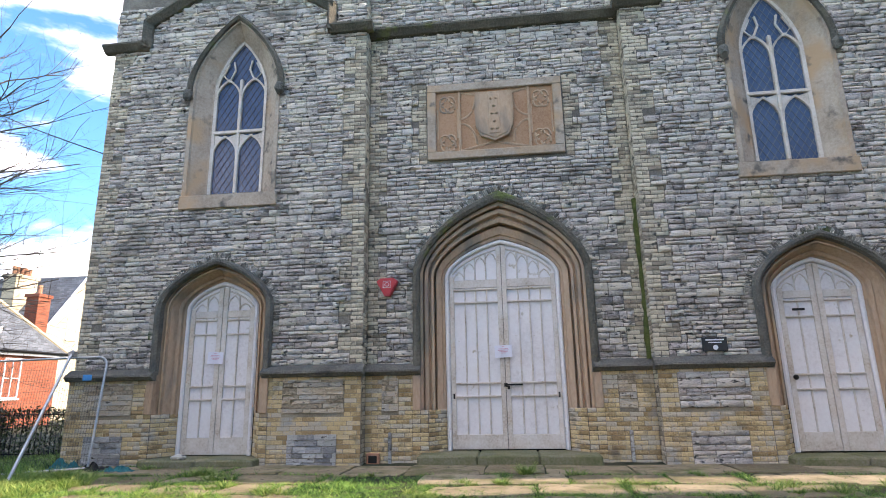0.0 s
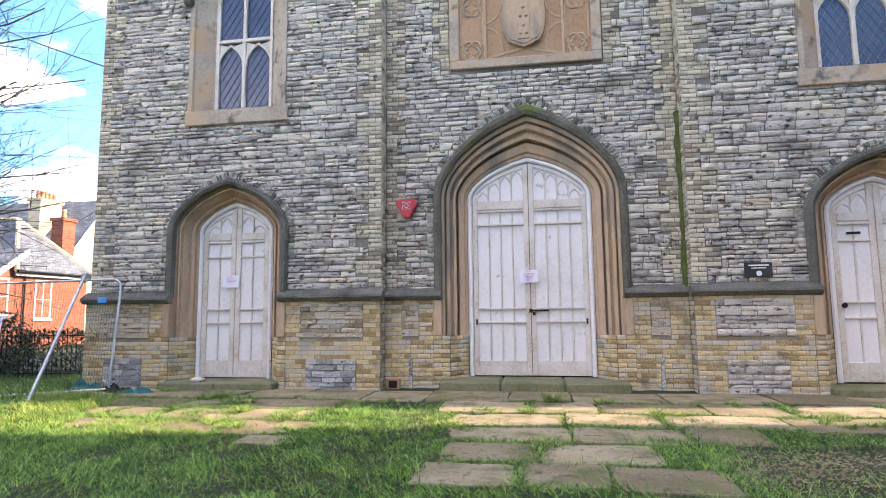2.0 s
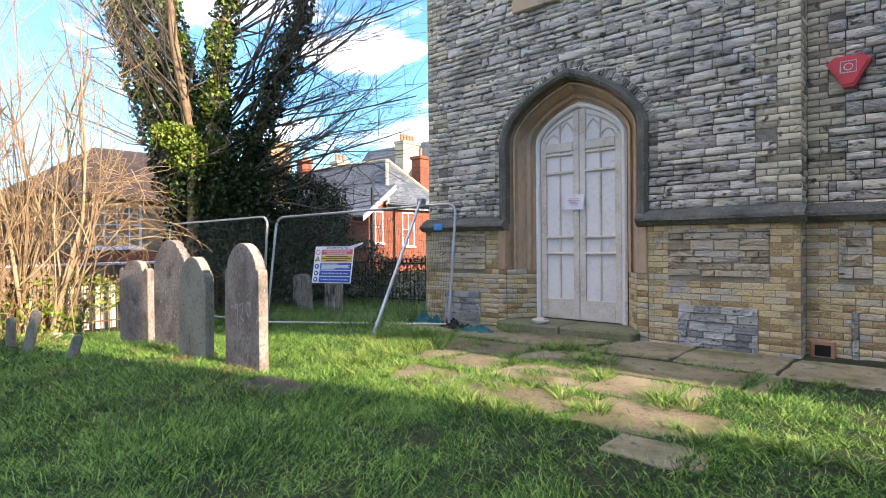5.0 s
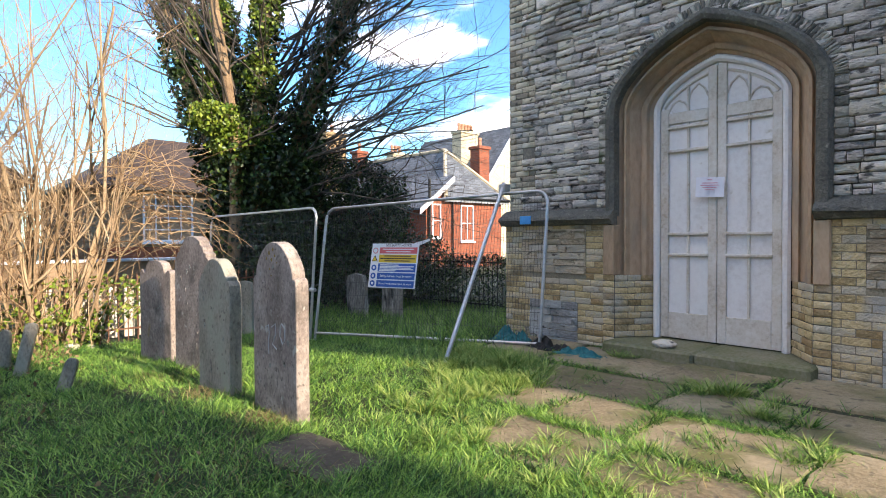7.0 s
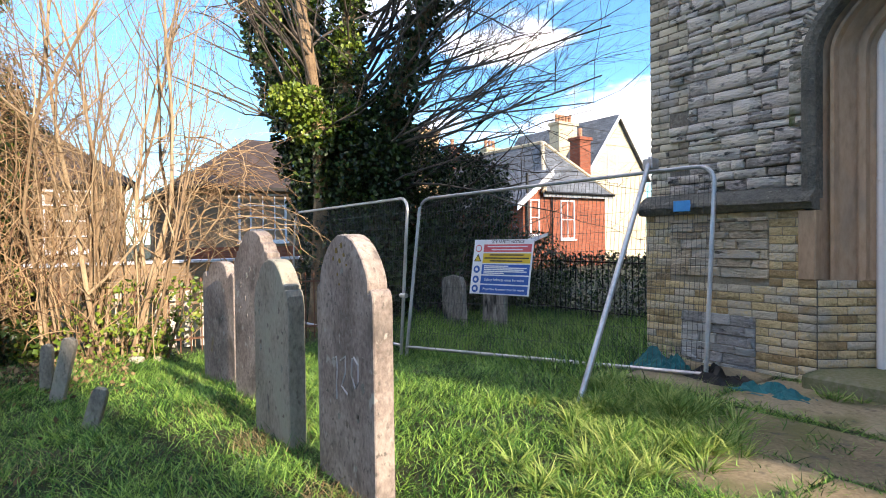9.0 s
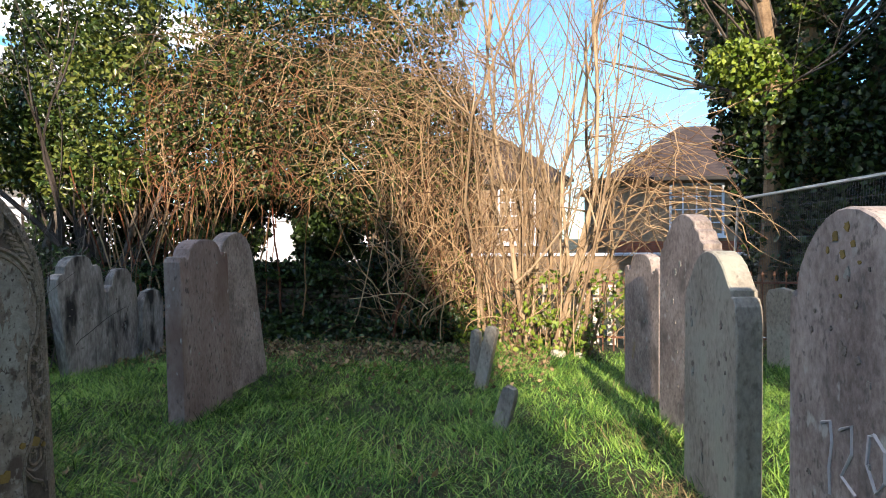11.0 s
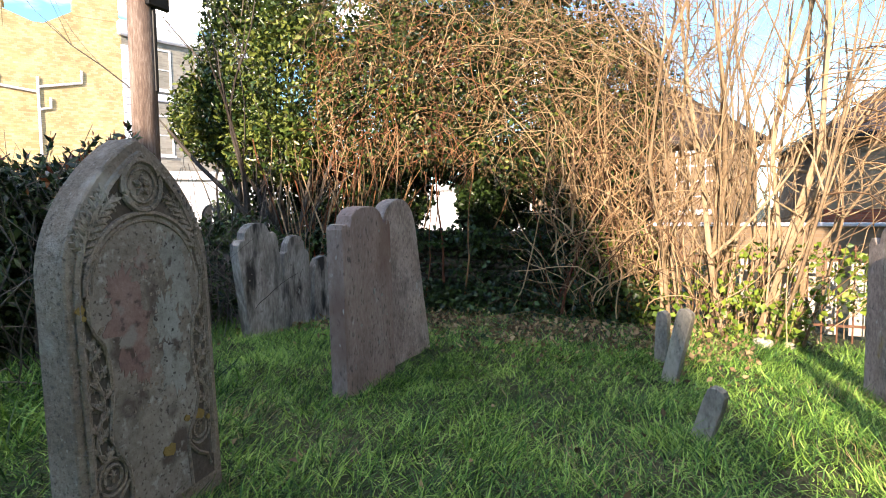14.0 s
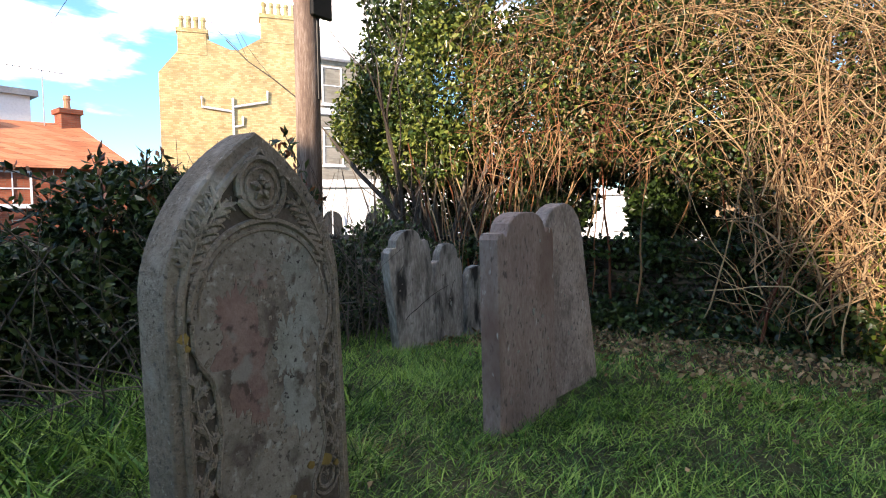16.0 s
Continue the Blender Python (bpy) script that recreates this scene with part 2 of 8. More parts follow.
M_graveb = surf("lichened_headstone", [(0.11, 0.087, 0.065), (0.215, 0.178, 0.135), (0.33, 0.285, 0.225)], 3.5, 48, 0.92, 1.0, 0.012,
                spots=[((0.10, 0.083, 0.065), 85, 0.56, 0.70), ((0.37, 0.335, 0.275), 70, 0.62, 0.74), ((0.12, 0.105, 0.085), 44, 0.60, 0.72), ((0.36, 0.335, 0.28), 5, 0.58, 0.72)])
M_gravep = surf("reddish_headstone", [(0.12, 0.085, 0.07), (0.23, 0.17, 0.145), (0.33, 0.28, 0.24)], 3.0, 40, 0.92, 0.5, 0.008,
                spots=[((0.10, 0.08, 0.068), 38, 0.58, 0.68), ((0.16, 0.10, 0.078), 2.2, 0.54, 0.70), ((0.40, 0.385, 0.35), 16, 0.66, 0.72)], stretch=(1.1, 1.1, 0.5))
M_palelich = surf("pale_green_lichen", [(0.12, 0.115, 0.095), (0.24, 0.245, 0.215), (0.33, 0.345, 0.31)], 5.0, 34, 0.95, 0.7, 0.01,
                  spots=[((0.09, 0.075, 0.06), 16.0, 0.56, 0.66), ((0.05, 0.045, 0.04), 45, 0.62, 0.68)])
M_crust = surf("grey_lichen_crust", [(0.10, 0.085, 0.07), (0.20, 0.17, 0.145), (0.32, 0.29, 0.25)], 9.0, 60, 0.95, 0.8, 0.006)
M_gravel = surf("pale_green_headstone", [(0.11, 0.10, 0.08), (0.29, 0.265, 0.215), (0.45, 0.415, 0.34)], 3.0, 40, 0.92, 0.6, 0.008,
                spots=[((0.16, 0.14, 0.11), 30, 0.58, 0.70), ((0.33, 0.34, 0.27), 3.0, 0.52, 0.70)], stretch=(1.1, 1.1, 0.6))
M_redleaf = surf("reddish_young_leaf", [(0.14, 0.03, 0.015), (0.26, 0.07, 0.03), (0.36, 0.14, 0.05)], 2, 10, 0.45, 0, 0, "island", 0.6)
M_lichen = surf("orange_lichen", [(0.17, 0.11, 0.03), (0.28, 0.20, 0.06)], 20, 80, 0.95, 0.6, 0.006)
M_galv = surf("galvanised_steel", [(0.30, 0.31, 0.32), (0.48, 0.49, 0.50), (0.60, 0.60, 0.60)], 3, 30, 0.42, 0.1, 0.002, metal=0.75)
M_mesh = surf("dull_mesh_wire", [(0.06, 0.06, 0.06), (0.13, 0.13, 0.13)], 3, 30, 0.6, 0, 0, metal=0.5)
M_rust = surf("rusty_iron", [(0.07, 0.03, 0.02), (0.16, 0.075, 0.045), (0.26, 0.14, 0.09)], 8, 60, 0.85, 0.4, 0.004)
M_cream = surf("cream_render", [(0.42, 0.34, 0.22), (0.53, 0.44, 0.30), (0.60, 0.51, 0.37)], 0.8, 12, 0.85, 0.2, 0.005)
M_red = surf("red_plastic", [(0.45, 0.02, 0.025), (0.58, 0.04, 0.045)], 5, 50, 0.4, 0.05, 0.002)
M_paper = surf("printed_paper", [(0.70, 0.69, 0.75), (0.80, 0.79, 0.84)], 6, 40, 0.5, 0.05, 0.002)
M_ink = surf("red_print", [(0.60, 0.25, 0.32), (0.68, 0.34, 0.40)], 6, 40, 0.6, 0, 0)
M_signw = surf("sign_white", [(0.72, 0.73, 0.76), (0.80, 0.80, 0.82)], 4, 30, 0.4, 0.03, 0.002)
M_signr = surf("sign_red", [(0.60, 0.08, 0.10), (0.70, 0.14, 0.16)], 4, 30, 0.4, 0, 0)
M_signy = surf("sign_yellow", [(0.62, 0.42, 0.03), (0.75, 0.52, 0.05)], 4, 30, 0.4, 0, 0)
M_signb = surf("sign_blue", [(0.015, 0.08, 0.32), (0.03, 0.12, 0.42)], 4, 30, 0.4, 0, 0)
M_signk = surf("sign_black", [(0.02, 0.02, 0.02), (0.04, 0.04, 0.04)], 4, 30, 0.5, 0, 0)
M_moss = surf("moss", [(0.03, 0.04, 0.012), (0.08, 0.10, 0.025), (0.15, 0.16, 0.05)], 9, 60, 1.0, 0.8, 0.02)
M_teal = surf("teal_netting", [(0.008, 0.07, 0.08), (0.015, 0.19, 0.20)], 12, 60, 0.6, 0.6, 0.02)
M_blue = surf("blue_label", [(0.03, 0.22, 0.55), (0.06, 0.34, 0.70)], 8, 40, 0.45, 0, 0)
M_bark = surf("pale_bark", [(0.15, 0.095, 0.055), (0.31, 0.215, 0.125), (0.46, 0.34, 0.21)], 3, 30, 0.9, 0.5, 0.01, "island", 0.4)
M_barkd = surf("dark_bark", [(0.05, 0.04, 0.035), (0.11, 0.09, 0.075), (0.18, 0.15, 0.12)], 3, 30, 0.9, 0.5, 0.01, "island", 0.4)
M_vine = surf("dry_vine_stem", [(0.12, 0.065, 0.035), (0.30, 0.185, 0.095), (0.46, 0.32, 0.18)], 2, 20, 0.9, 0, 0, "island", 0.7)
M_vinered = surf("reddish_bramble_stem", [(0.16, 0.05, 0.025), (0.28, 0.11, 0.05), (0.36, 0.19, 0.09)], 2, 20, 0.8, 0, 0, "island", 0.6)
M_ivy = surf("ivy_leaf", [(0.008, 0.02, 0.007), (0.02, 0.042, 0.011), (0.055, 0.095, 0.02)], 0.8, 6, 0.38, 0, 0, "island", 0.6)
# brighter copy of the ivy leaf: sunlight put into its colour
M_ivyb = surf("ivy_leaf_lit_colour", [(0.05, 0.10, 0.012), (0.12, 0.19, 0.02), (0.22, 0.28, 0.04)], 0.8, 6, 0.4, 0, 0, "island", 0.6)
M_laurel = surf("laurel_leaf", [(0.018, 0.038, 0.010), (0.055, 0.095, 0.02), (0.17, 0.20, 0.045)], 0.7, 5, 0.28, 0, 0, "island", 0.7)
M_hedge = surf("dark_hedge_leaf", [(0.012, 0.026, 0.009), (0.03, 0.052, 0.015), (0.08, 0.105, 0.03)], 0.7, 5, 0.3, 0, 0, "island", 0.7)
M_dryleaf = surf("dry_brown_leaf", [(0.10, 0.06, 0.03), (0.22, 0.14, 0.07), (0.34, 0.24, 0.13)], 1.5, 10, 0.8, 0, 0, "island", 0.7)
M_pole = surf("creosoted_pole", [(0.06, 0.042, 0.035), (0.18, 0.125, 0.10), (0.44, 0.36, 0.31)], 2, 20, 0.85, 0.6, 0.01, stretch=(6, 6, 0.5))
M_slate = surf("grey_slate", [(0.13, 0.14, 0.15), (0.22, 0.23, 0.25), (0.32, 0.32, 0.33)], 1.2, 12, 0.6, 0.3, 0.01, "island", 0.4)
M_redb = brickwork("red_brick", (0.24, 0.06, 0.028), (0.34, 0.10, 0.05), (0.20, 0.12, 0.08))
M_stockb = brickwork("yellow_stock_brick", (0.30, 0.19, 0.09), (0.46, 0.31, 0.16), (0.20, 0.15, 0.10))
# stock brick again, lightened so the colour itself carries the sunlight
M_stockt = brickwork("stock_brick_lit_colour", (0.40, 0.29, 0.13), (0.62, 0.47, 0.25), (0.30, 0.24, 0.15), 0.24, 0.08, turned=True)
M_buffb = brickwork("buff_brick", (0.23, 0.15, 0.085), (0.32, 0.215, 0.13), (0.24, 0.19, 0.135))
M_greyb = brickwork("pale_grey_brick", (0.20, 0.18, 0.145), (0.29, 0.265, 0.22), (0.26, 0.235, 0.19))
M_render = surf("white_render", [(0.55, 0.55, 0.58), (0.68, 0.68, 0.71), (0.76, 0.76, 0.79)], 0.6, 10, 0.8, 0.1, 0.004)
M_curtain = surf("net_curtain", [(0.45, 0.47, 0.50), (0.66, 0.68, 0.70)], 3, 20, 0.9, 0.1, 0.004, stretch=(4, 4, 0.3))
M_wallst = surf("old_garden_wall_stone", [(0.035, 0.028, 0.02), (0.075, 0.06, 0.045), (0.14, 0.115, 0.085)], 2, 20, 0.95, 0.7, 0.02, "island", 0.5)
M_pink = surf("spalled_red_stone", [(0.12, 0.08, 0.065), (0.21, 0.135, 0.115), (0.28, 0.205, 0.175)], 6, 40, 0.95, 0.6, 0.008,
              spots=[((0.09, 0.065, 0.052), 22.0, 0.56, 0.66), ((0.24, 0.225, 0.195), 9.0, 0.56, 0.64)])
M_chalk = surf("chalk", [(0.42, 0.41, 0.40), (0.52, 0.51, 0.50)], 20, 90, 0.95, 0, 0)
M_terra = surf("terracotta_pot", [(0.36, 0.16, 0.09), (0.48, 0.26, 0.16)], 4, 20, 0.85, 0.2, 0.004)


# ---- mesh builders ----
class Mb:
    """Gathers vertices and faces of one mesh."""

    def __init__(self):
        self.v, self.f = [], []

    def add(self, vs, fs):
        k = len(self.v)
        self.v.extend(tuple(p) for p in vs)
        self.f.extend(tuple(i + k for i in q) for q in fs)
        return self

    def box(self, x0, x1, y0, y1, z0, z1, bev=0.0, m=None):
        if bev:
            bm = bmesh.new()
            bmesh.ops.create_cube(bm, size=1)
            bmesh.ops.transform(bm, matrix=Matrix.Translation(((x0 + x1) / 2, (y0 + y1) / 2, (z0 + z1) / 2)) @ Matrix.Diagonal((x1 - x0, y1 - y0, z1 - z0, 1)), verts=bm.verts)
            bmesh.ops.bevel(bm, geom=bm.edges[:], offset=bev, segments=1, affect="EDGES")
            bm.verts.index_update()
            vs, fs = [v.co.copy() for v in bm.verts], [[v.index for v in f.verts] for f in bm.faces]
            bm.free()
        else:
            vs = [Vector((x, y, z)) for x in (x0, x1) for y in (y0, y1) for z in (z0, z1)]
            fs = [(0, 1, 3, 2), (4, 6, 7, 5), (0, 4, 5, 1), (2, 3, 7, 6), (0, 2, 6, 4), (1, 5, 7, 3)]
        if m is not None:
            vs = [m @ v for v in vs]
        return self.add(vs, fs)

    def tube(self, pts, rad, n=6, cap=True):
        pts = [Vector(p) for p in pts]
        rr = rad if hasattr(rad, "__len__") else [rad] * len(pts)
        vs, fs = [], []
        for i, p in enumerate(pts):
            d = (pts[min(i + 1, len(pts) - 1)] - pts[max(i - 1, 0)]).normalized()
            u = d.cross(Vector((0.13, 0.31, 0.94))).normalized() if abs(d.z) < 0.9 else d.cross(Vector((1, 0.1, 0))).normalized()
            w = d.cross(u)
            for j in range(n):
                a = 2 * math.pi * j / n
                vs.append(p + (u * math.cos(a) + w * math.sin(a)) * rr[i])
        for i in range(len(pts) - 1):
            for j in range(n):
                fs.append((i * n + j, i * n + (j + 1) % n, (i + 1) * n + (j + 1) % n, (i + 1) * n + j))
        if cap:
            fs += [tuple(range(n))[::-1], tuple((len(pts) - 1) * n + j for j in range(n))]
        return self.add(vs, fs)

    def prism(self, poly, y0, y1, m=None):
        """An outline in x and z, between two depths y."""
        k = len(poly)
        vs = [Vector((x, y0, z)) for x, z in poly] + [Vector((x, y1, z)) for x, z in poly]
        fs = [tuple(range(k)), tuple(range(2 * k - 1, k - 1, -1))] + [(i, i + k, (i + 1) % k + k, (i + 1) % k) for i in range(k)]
        if m is not None:
            vs = [m @ v for v in vs]
        return self.add(vs, fs)

    def mesh(self, name, material, smooth=False):
        me = bpy.data.meshes.new(name)
        me.from_pydata([tuple(p) for p in self.v], [], self.f)
        me.materials.append(material)
        if smooth:
            me.polygons.foreach_set("use_smooth", [True] * len(me.polygons))
        me.update()
        return me


def part(name, mb, material, parent=None, label="", smooth=False):
    ob = new(name, mb.mesh(name, material, smooth))
    if parent is not None:
        ob.parent = parent
        ob.matrix_parent_inverse = parent.matrix_basis.inverted()
    return tagged(ob, label)


def thing(name, at, label, category, group="", kind=""):
    ob = new(name)
    ob.empty_display_size = 0.1
    ob.matrix_basis = at if isinstance(at, Matrix) else Matrix.Translation(at)
    return tagged(ob, label, category, group, kind)


def arrays(name, verts, faces, material, parent=None, label="", smooth=False):
    """A mesh from numpy arrays of triangles or quads."""
    me = bpy.data.meshes.new(name)
    k = faces.shape[1]
    me.vertices.add(len(verts))
    me.vertices.foreach_set("co", verts.astype(np.float32).ravel())
    me.loops.add(faces.size)
    me.loops.foreach_set("vertex_index", faces.astype(np.int32).ravel())
    me.polygons.add(len(faces))
    me.polygons.foreach_set("loop_start", np.arange(0, faces.size, k, dtype=np.int32))
    me.polygons.foreach_set("loop_total", np.full(len(faces), k, dtype=np.int32))
    me.materials.append(material)
    me.update(calc_edges=True)
    me.validate()
    ob = new(name, me)
    if parent is not None:
        ob.parent = parent
        ob.matrix_parent_inverse = parent.matrix_basis.inverted()
    return tagged(ob, label)


rs = np.random.RandomState(7)
rnd = random.Random(11)


def ground_z(x, y):
    u = np.clip((-np.asarray(x, float) - 6) / 4, 0, 1) * np.clip((np.asarray(y, float) - 5) / 2.5, 0, 1)
    return -0.25 * u * u * (3 - 2 * u) + 0.012 * np.sin(1.7 * np.asarray(x)) * np.cos(1.3 * np.asarray(y)) - 0.012


# ---- the church front ----
CX = 1.12                    # its axis
LC, RC = -4.22, 2 * CX + 4.22  # side doors
WL, WR = -4.12, 2 * CX + 4.12  # upper windows
YP, YU = 10.563, 10.647      # side bays: plinth and upper wall
YCP, YCU = 10.865, 10.95     # centre bay
X0, X1, X2, X3 = -6.93, -1.38, 2 * CX + 1.38, 2 * CX + 6.93
TOP = 10.6


def arch_z(u, rise, k):
    u = min(1.0, abs(u))
    return rise * ((1 - k) * math.sqrt(max(0.0, 1 - u * u)) + k * (1 - u))


def arch_half(z, w, spring, rise, k):
    """Half the width of a pointed opening at the height z."""
    if z <= spring:
        return w
    if z >= spring + rise:
        return 0.0
    lo, hi = 0.0, 1.0
    for _ in range(24):
        mid = (lo + hi) / 2
        lo, hi = (mid, hi) if arch_z(mid, rise, k) > z - spring else (lo, mid)
    return w * lo


def arch_path(w, z0, spring, rise, k, n=14):
    """Points (x, z) from the foot of the left jamb over the apex to the right one."""
    left = [(-w, z0), (-w, (z0 + spring) / 2)]
    for i in range(n + 1):
        a = math.pi / 2 * i / n
        u = math.cos(a)
        left.append((-w * u, spring + arch_z(u, rise, k)))
    return left + [(-x, z) for x, z in reversed(left[:-1])]


def arch_ring(mb, cx, w, z0, spring, rise, k, profile, n=14, gain=1.0):
    """Sweeps a moulding, given as (outward, y) pairs, round a pointed opening."""
    lines = [arch_path(w + d, z0, spring, rise + d * gain, k, n) for d, _ in profile]
    vs = [(cx + x, y, z) for (d, y), line in zip(profile, lines) for x, z in line]
    m = len(lines[0])
    fs = [(i * m + j, i * m + j + 1, (i + 1) * m + j + 1, (i + 1) * m + j) for i in range(len(profile) - 1) for j in range(m - 1)]
    return mb.add(vs, fs)


# openings: centre, half width, foot, spring, rise, sharpness
DOOR_L, DOOR_R = (LC, 1.12, -1.0, 2.78, 0.91, 0.35), (RC, 1.12, -1.0, 2.78, 0.91, 0.35)
DOOR_C = (CX, 1.60, -1.0, 3.25, 1.53, 0.35)
WIN_L, WIN_R = (WL, 0.92, 4.95, 7.25, 1.62, 0.45), (WR, 0.92, 4.95, 7.25, 1.62, 0.45)


def cut(x0, x1, za, zb, openings):
    """What is left of a course from x0 to x1 outside the openings."""
    spans = [(x0, x1)]
    for cx, w, z0, spring, rise, k in openings:
        if zb <= z0 or za >= spring + rise:
            continue
        h = arch_half((za + zb) / 2, w, spring, rise, k)
        out = []
        for a, b in spans:
            if cx + h <= a or cx - h >= b:
                out.append((a, b))
            else:
                out += [s for s in ((a, cx - h), (cx + h, b)) if s[1] - s[0] > 0.03]
        spans = out
    return spans


def hole(x0, x1, z0, z1):
    return ((x0 + x1) / 2, (x1 - x0) / 2, z0, z1, 1e-4, 0)


def courses(x0, x1, z0, z1, openings, brick=False):
    """Rectangles (x0, x1, z0, z1) of the stones of a coursed wall."""
    out, z, row = [], z0, 0
    while z < z1 - 0.02:
        h = 0.0762 if brick else rnd.choice((0.07, 0.08, 0.09, 0.1, 0.115, 0.13, 0.15))
        h = min(h, z1 - z)
        if z1 - z - h < 0.03:
            h = z1 - z
        for a, b in cut(x0, x1, z, z + h, openings):
            x = a - (0.11 * (row % 2) if brick else rnd.uniform(0, 0.2))
            while x < b - 0.01:
                ln = 0.226 if brick else rnd.uniform(0.13, 0.46) * (0.7 + 2 * h)
                s, e = max(x, a), min(x + ln, b)
                if b - e < 0.05:
                    e = b
                if e - s > 0.03:
                    if not brick and h > 0.11 and rnd.random() < 0.3:
                        zm = z + h * rnd.uniform(0.4, 0.6)
                        out += [(s, e, z, zm), (s, e, zm, z + h)]
                    else:
                        out.append((s, e, z, z + h))
                x = e if e == b else x + ln
        z += h
        row += 1
    return out


def rough_block(seed, rough, bevel):
    """A unit stone with a nearly flat face: x and z from -0.5 to 0.5, its face near y = -1, its back at y = 0."""
    r = random.Random(seed)
    gx_, gz_ = (-0.5, -0.47, r.uniform(-0.15, 0.15), 0.47, 0.5), (-0.5, -0.44, 0.44, 0.5)
    nx, nz = len(gx_), len(gz_)
    tx, tz = r.uniform(-rough, rough) * 0.7, r.uniform(-rough, rough) * 0.7
    vs, fs = [], []
    for j in range(nz):
        for i in range(nx):
            ex, ez = i in (0, nx - 1), j in (0, nz - 1)
            y = -1 + tx * gx_[i] + tz * gz_[j] + (bevel + r.uniform(0, rough * 0.4) if ex or ez else r.uniform(-rough, rough) * 0.5)
            vs.append((gx_[i] * (0.985 if ez else 1), y, gz_[j] * (0.94 if ex else 1) + (r.uniform(-0.03, 0.03) if ez and not ex else 0)))
    for j in range(nz - 1):
        for i in range(nx - 1):
            fs.append((j * nx + i, j * nx + i + 1, (j + 1) * nx + i + 1, (j + 1) * nx + i))
    rim = list(range(nx)) + [nx * (j + 1) - 1 for j in range(1, nz)] + list(range(nx * nz - 2, nx * (nz - 1) - 1, -1)) + [nx * j for j in range(nz - 2, 0, -1)]
    k = len(vs)
    vs += [(vs[i][0], 0.0, vs[i][2]) for i in rim]
    for a in range(len(rim)):
        b = (a + 1) % len(rim)
        fs.append((rim[a], k + a, k + b, rim[b]))
    return np.array(vs), np.array(fs)


RUBBLE = [rough_block(i, 0.95, 0.25) for i in range(14)]
BRICKS = [rough_block(50 + i, 0.5, 0.12) for i in range(6)]


def shared(blocks, name, material):
    out = []
    for v, f in blocks:
        mb = Mb()
        mb.add([Vector(p) for p in v], [tuple(q) for q in f.tolist()])
        out.append(mb.mesh(name, material))
    return out


def lay(rects, y, depth, blocks, joint, name, material, parent, single=False, meshes=None, turn=None):
    """Lays stones in a wall whose face is at y, as one joined mesh or as pieces of their own."""
    vs, fs, k = [], [], 0
    for a, b, z0, z1 in rects:
        v, f = blocks[rnd.randrange(len(blocks))] if not single else (None, None)
        sx, sz, sy = b - a - joint, z1 - z0 - joint, depth * rnd.uniform(0.75, 1.15)
        c = ((a + b) / 2, y, (z0 + z1) / 2)
        if single:
            ob = new(name, meshes[rnd.randrange(len(meshes))])
            ob.parent = parent
            ob.matrix_parent_inverse = parent.matrix_basis.inverted()
            ob.location, ob.scale = c, (sx * rnd.choice((1, -1)), sy, sz)
            continue
        vs.append(v * (sx, sy, sz) + c)
        fs.append(f + k)
        k += len(v)
    if vs:
        arrays(name, np.concatenate(vs), np.concatenate(fs), material, parent)
        tagged(scene.collection.objects[-1], kind="stuff")


def backing(name, x0, x1, y0, y1, z0, z1, openings, material, label):
    mb = Mb()
    z = z0
    last, base = None, z0
    while z < z1 - 1e-6:
        zz = min(z + 0.12, z1)
        spans = cut(x0, x1, z, zz, openings)
        if last is not None and spans != last:
            for a, b in last:
                mb.box(a, b, y0, y1, base, z)
            base = z
        last, z = spans, zz
    for a, b in last:
        mb.box(a, b, y0, y1, base, z1)
    return tagged(part(name, mb, material), label, "wall", kind="structure")


def quoin(x, side, z0, z1, long=0.46, short=0.24):
    """Alternating brick quoin blocks up a corner: rectangles that run from x to the given side."""
    out, z, i = [], z0, 0
    while z < z1 - 0.05:
        h = min(0.305, z1 - z)
        w = long if i % 2 else short
        out.append((min(x, x + side * w), max(x, x + side * w), z, z + h))
        z += h
        i += 1
    return out


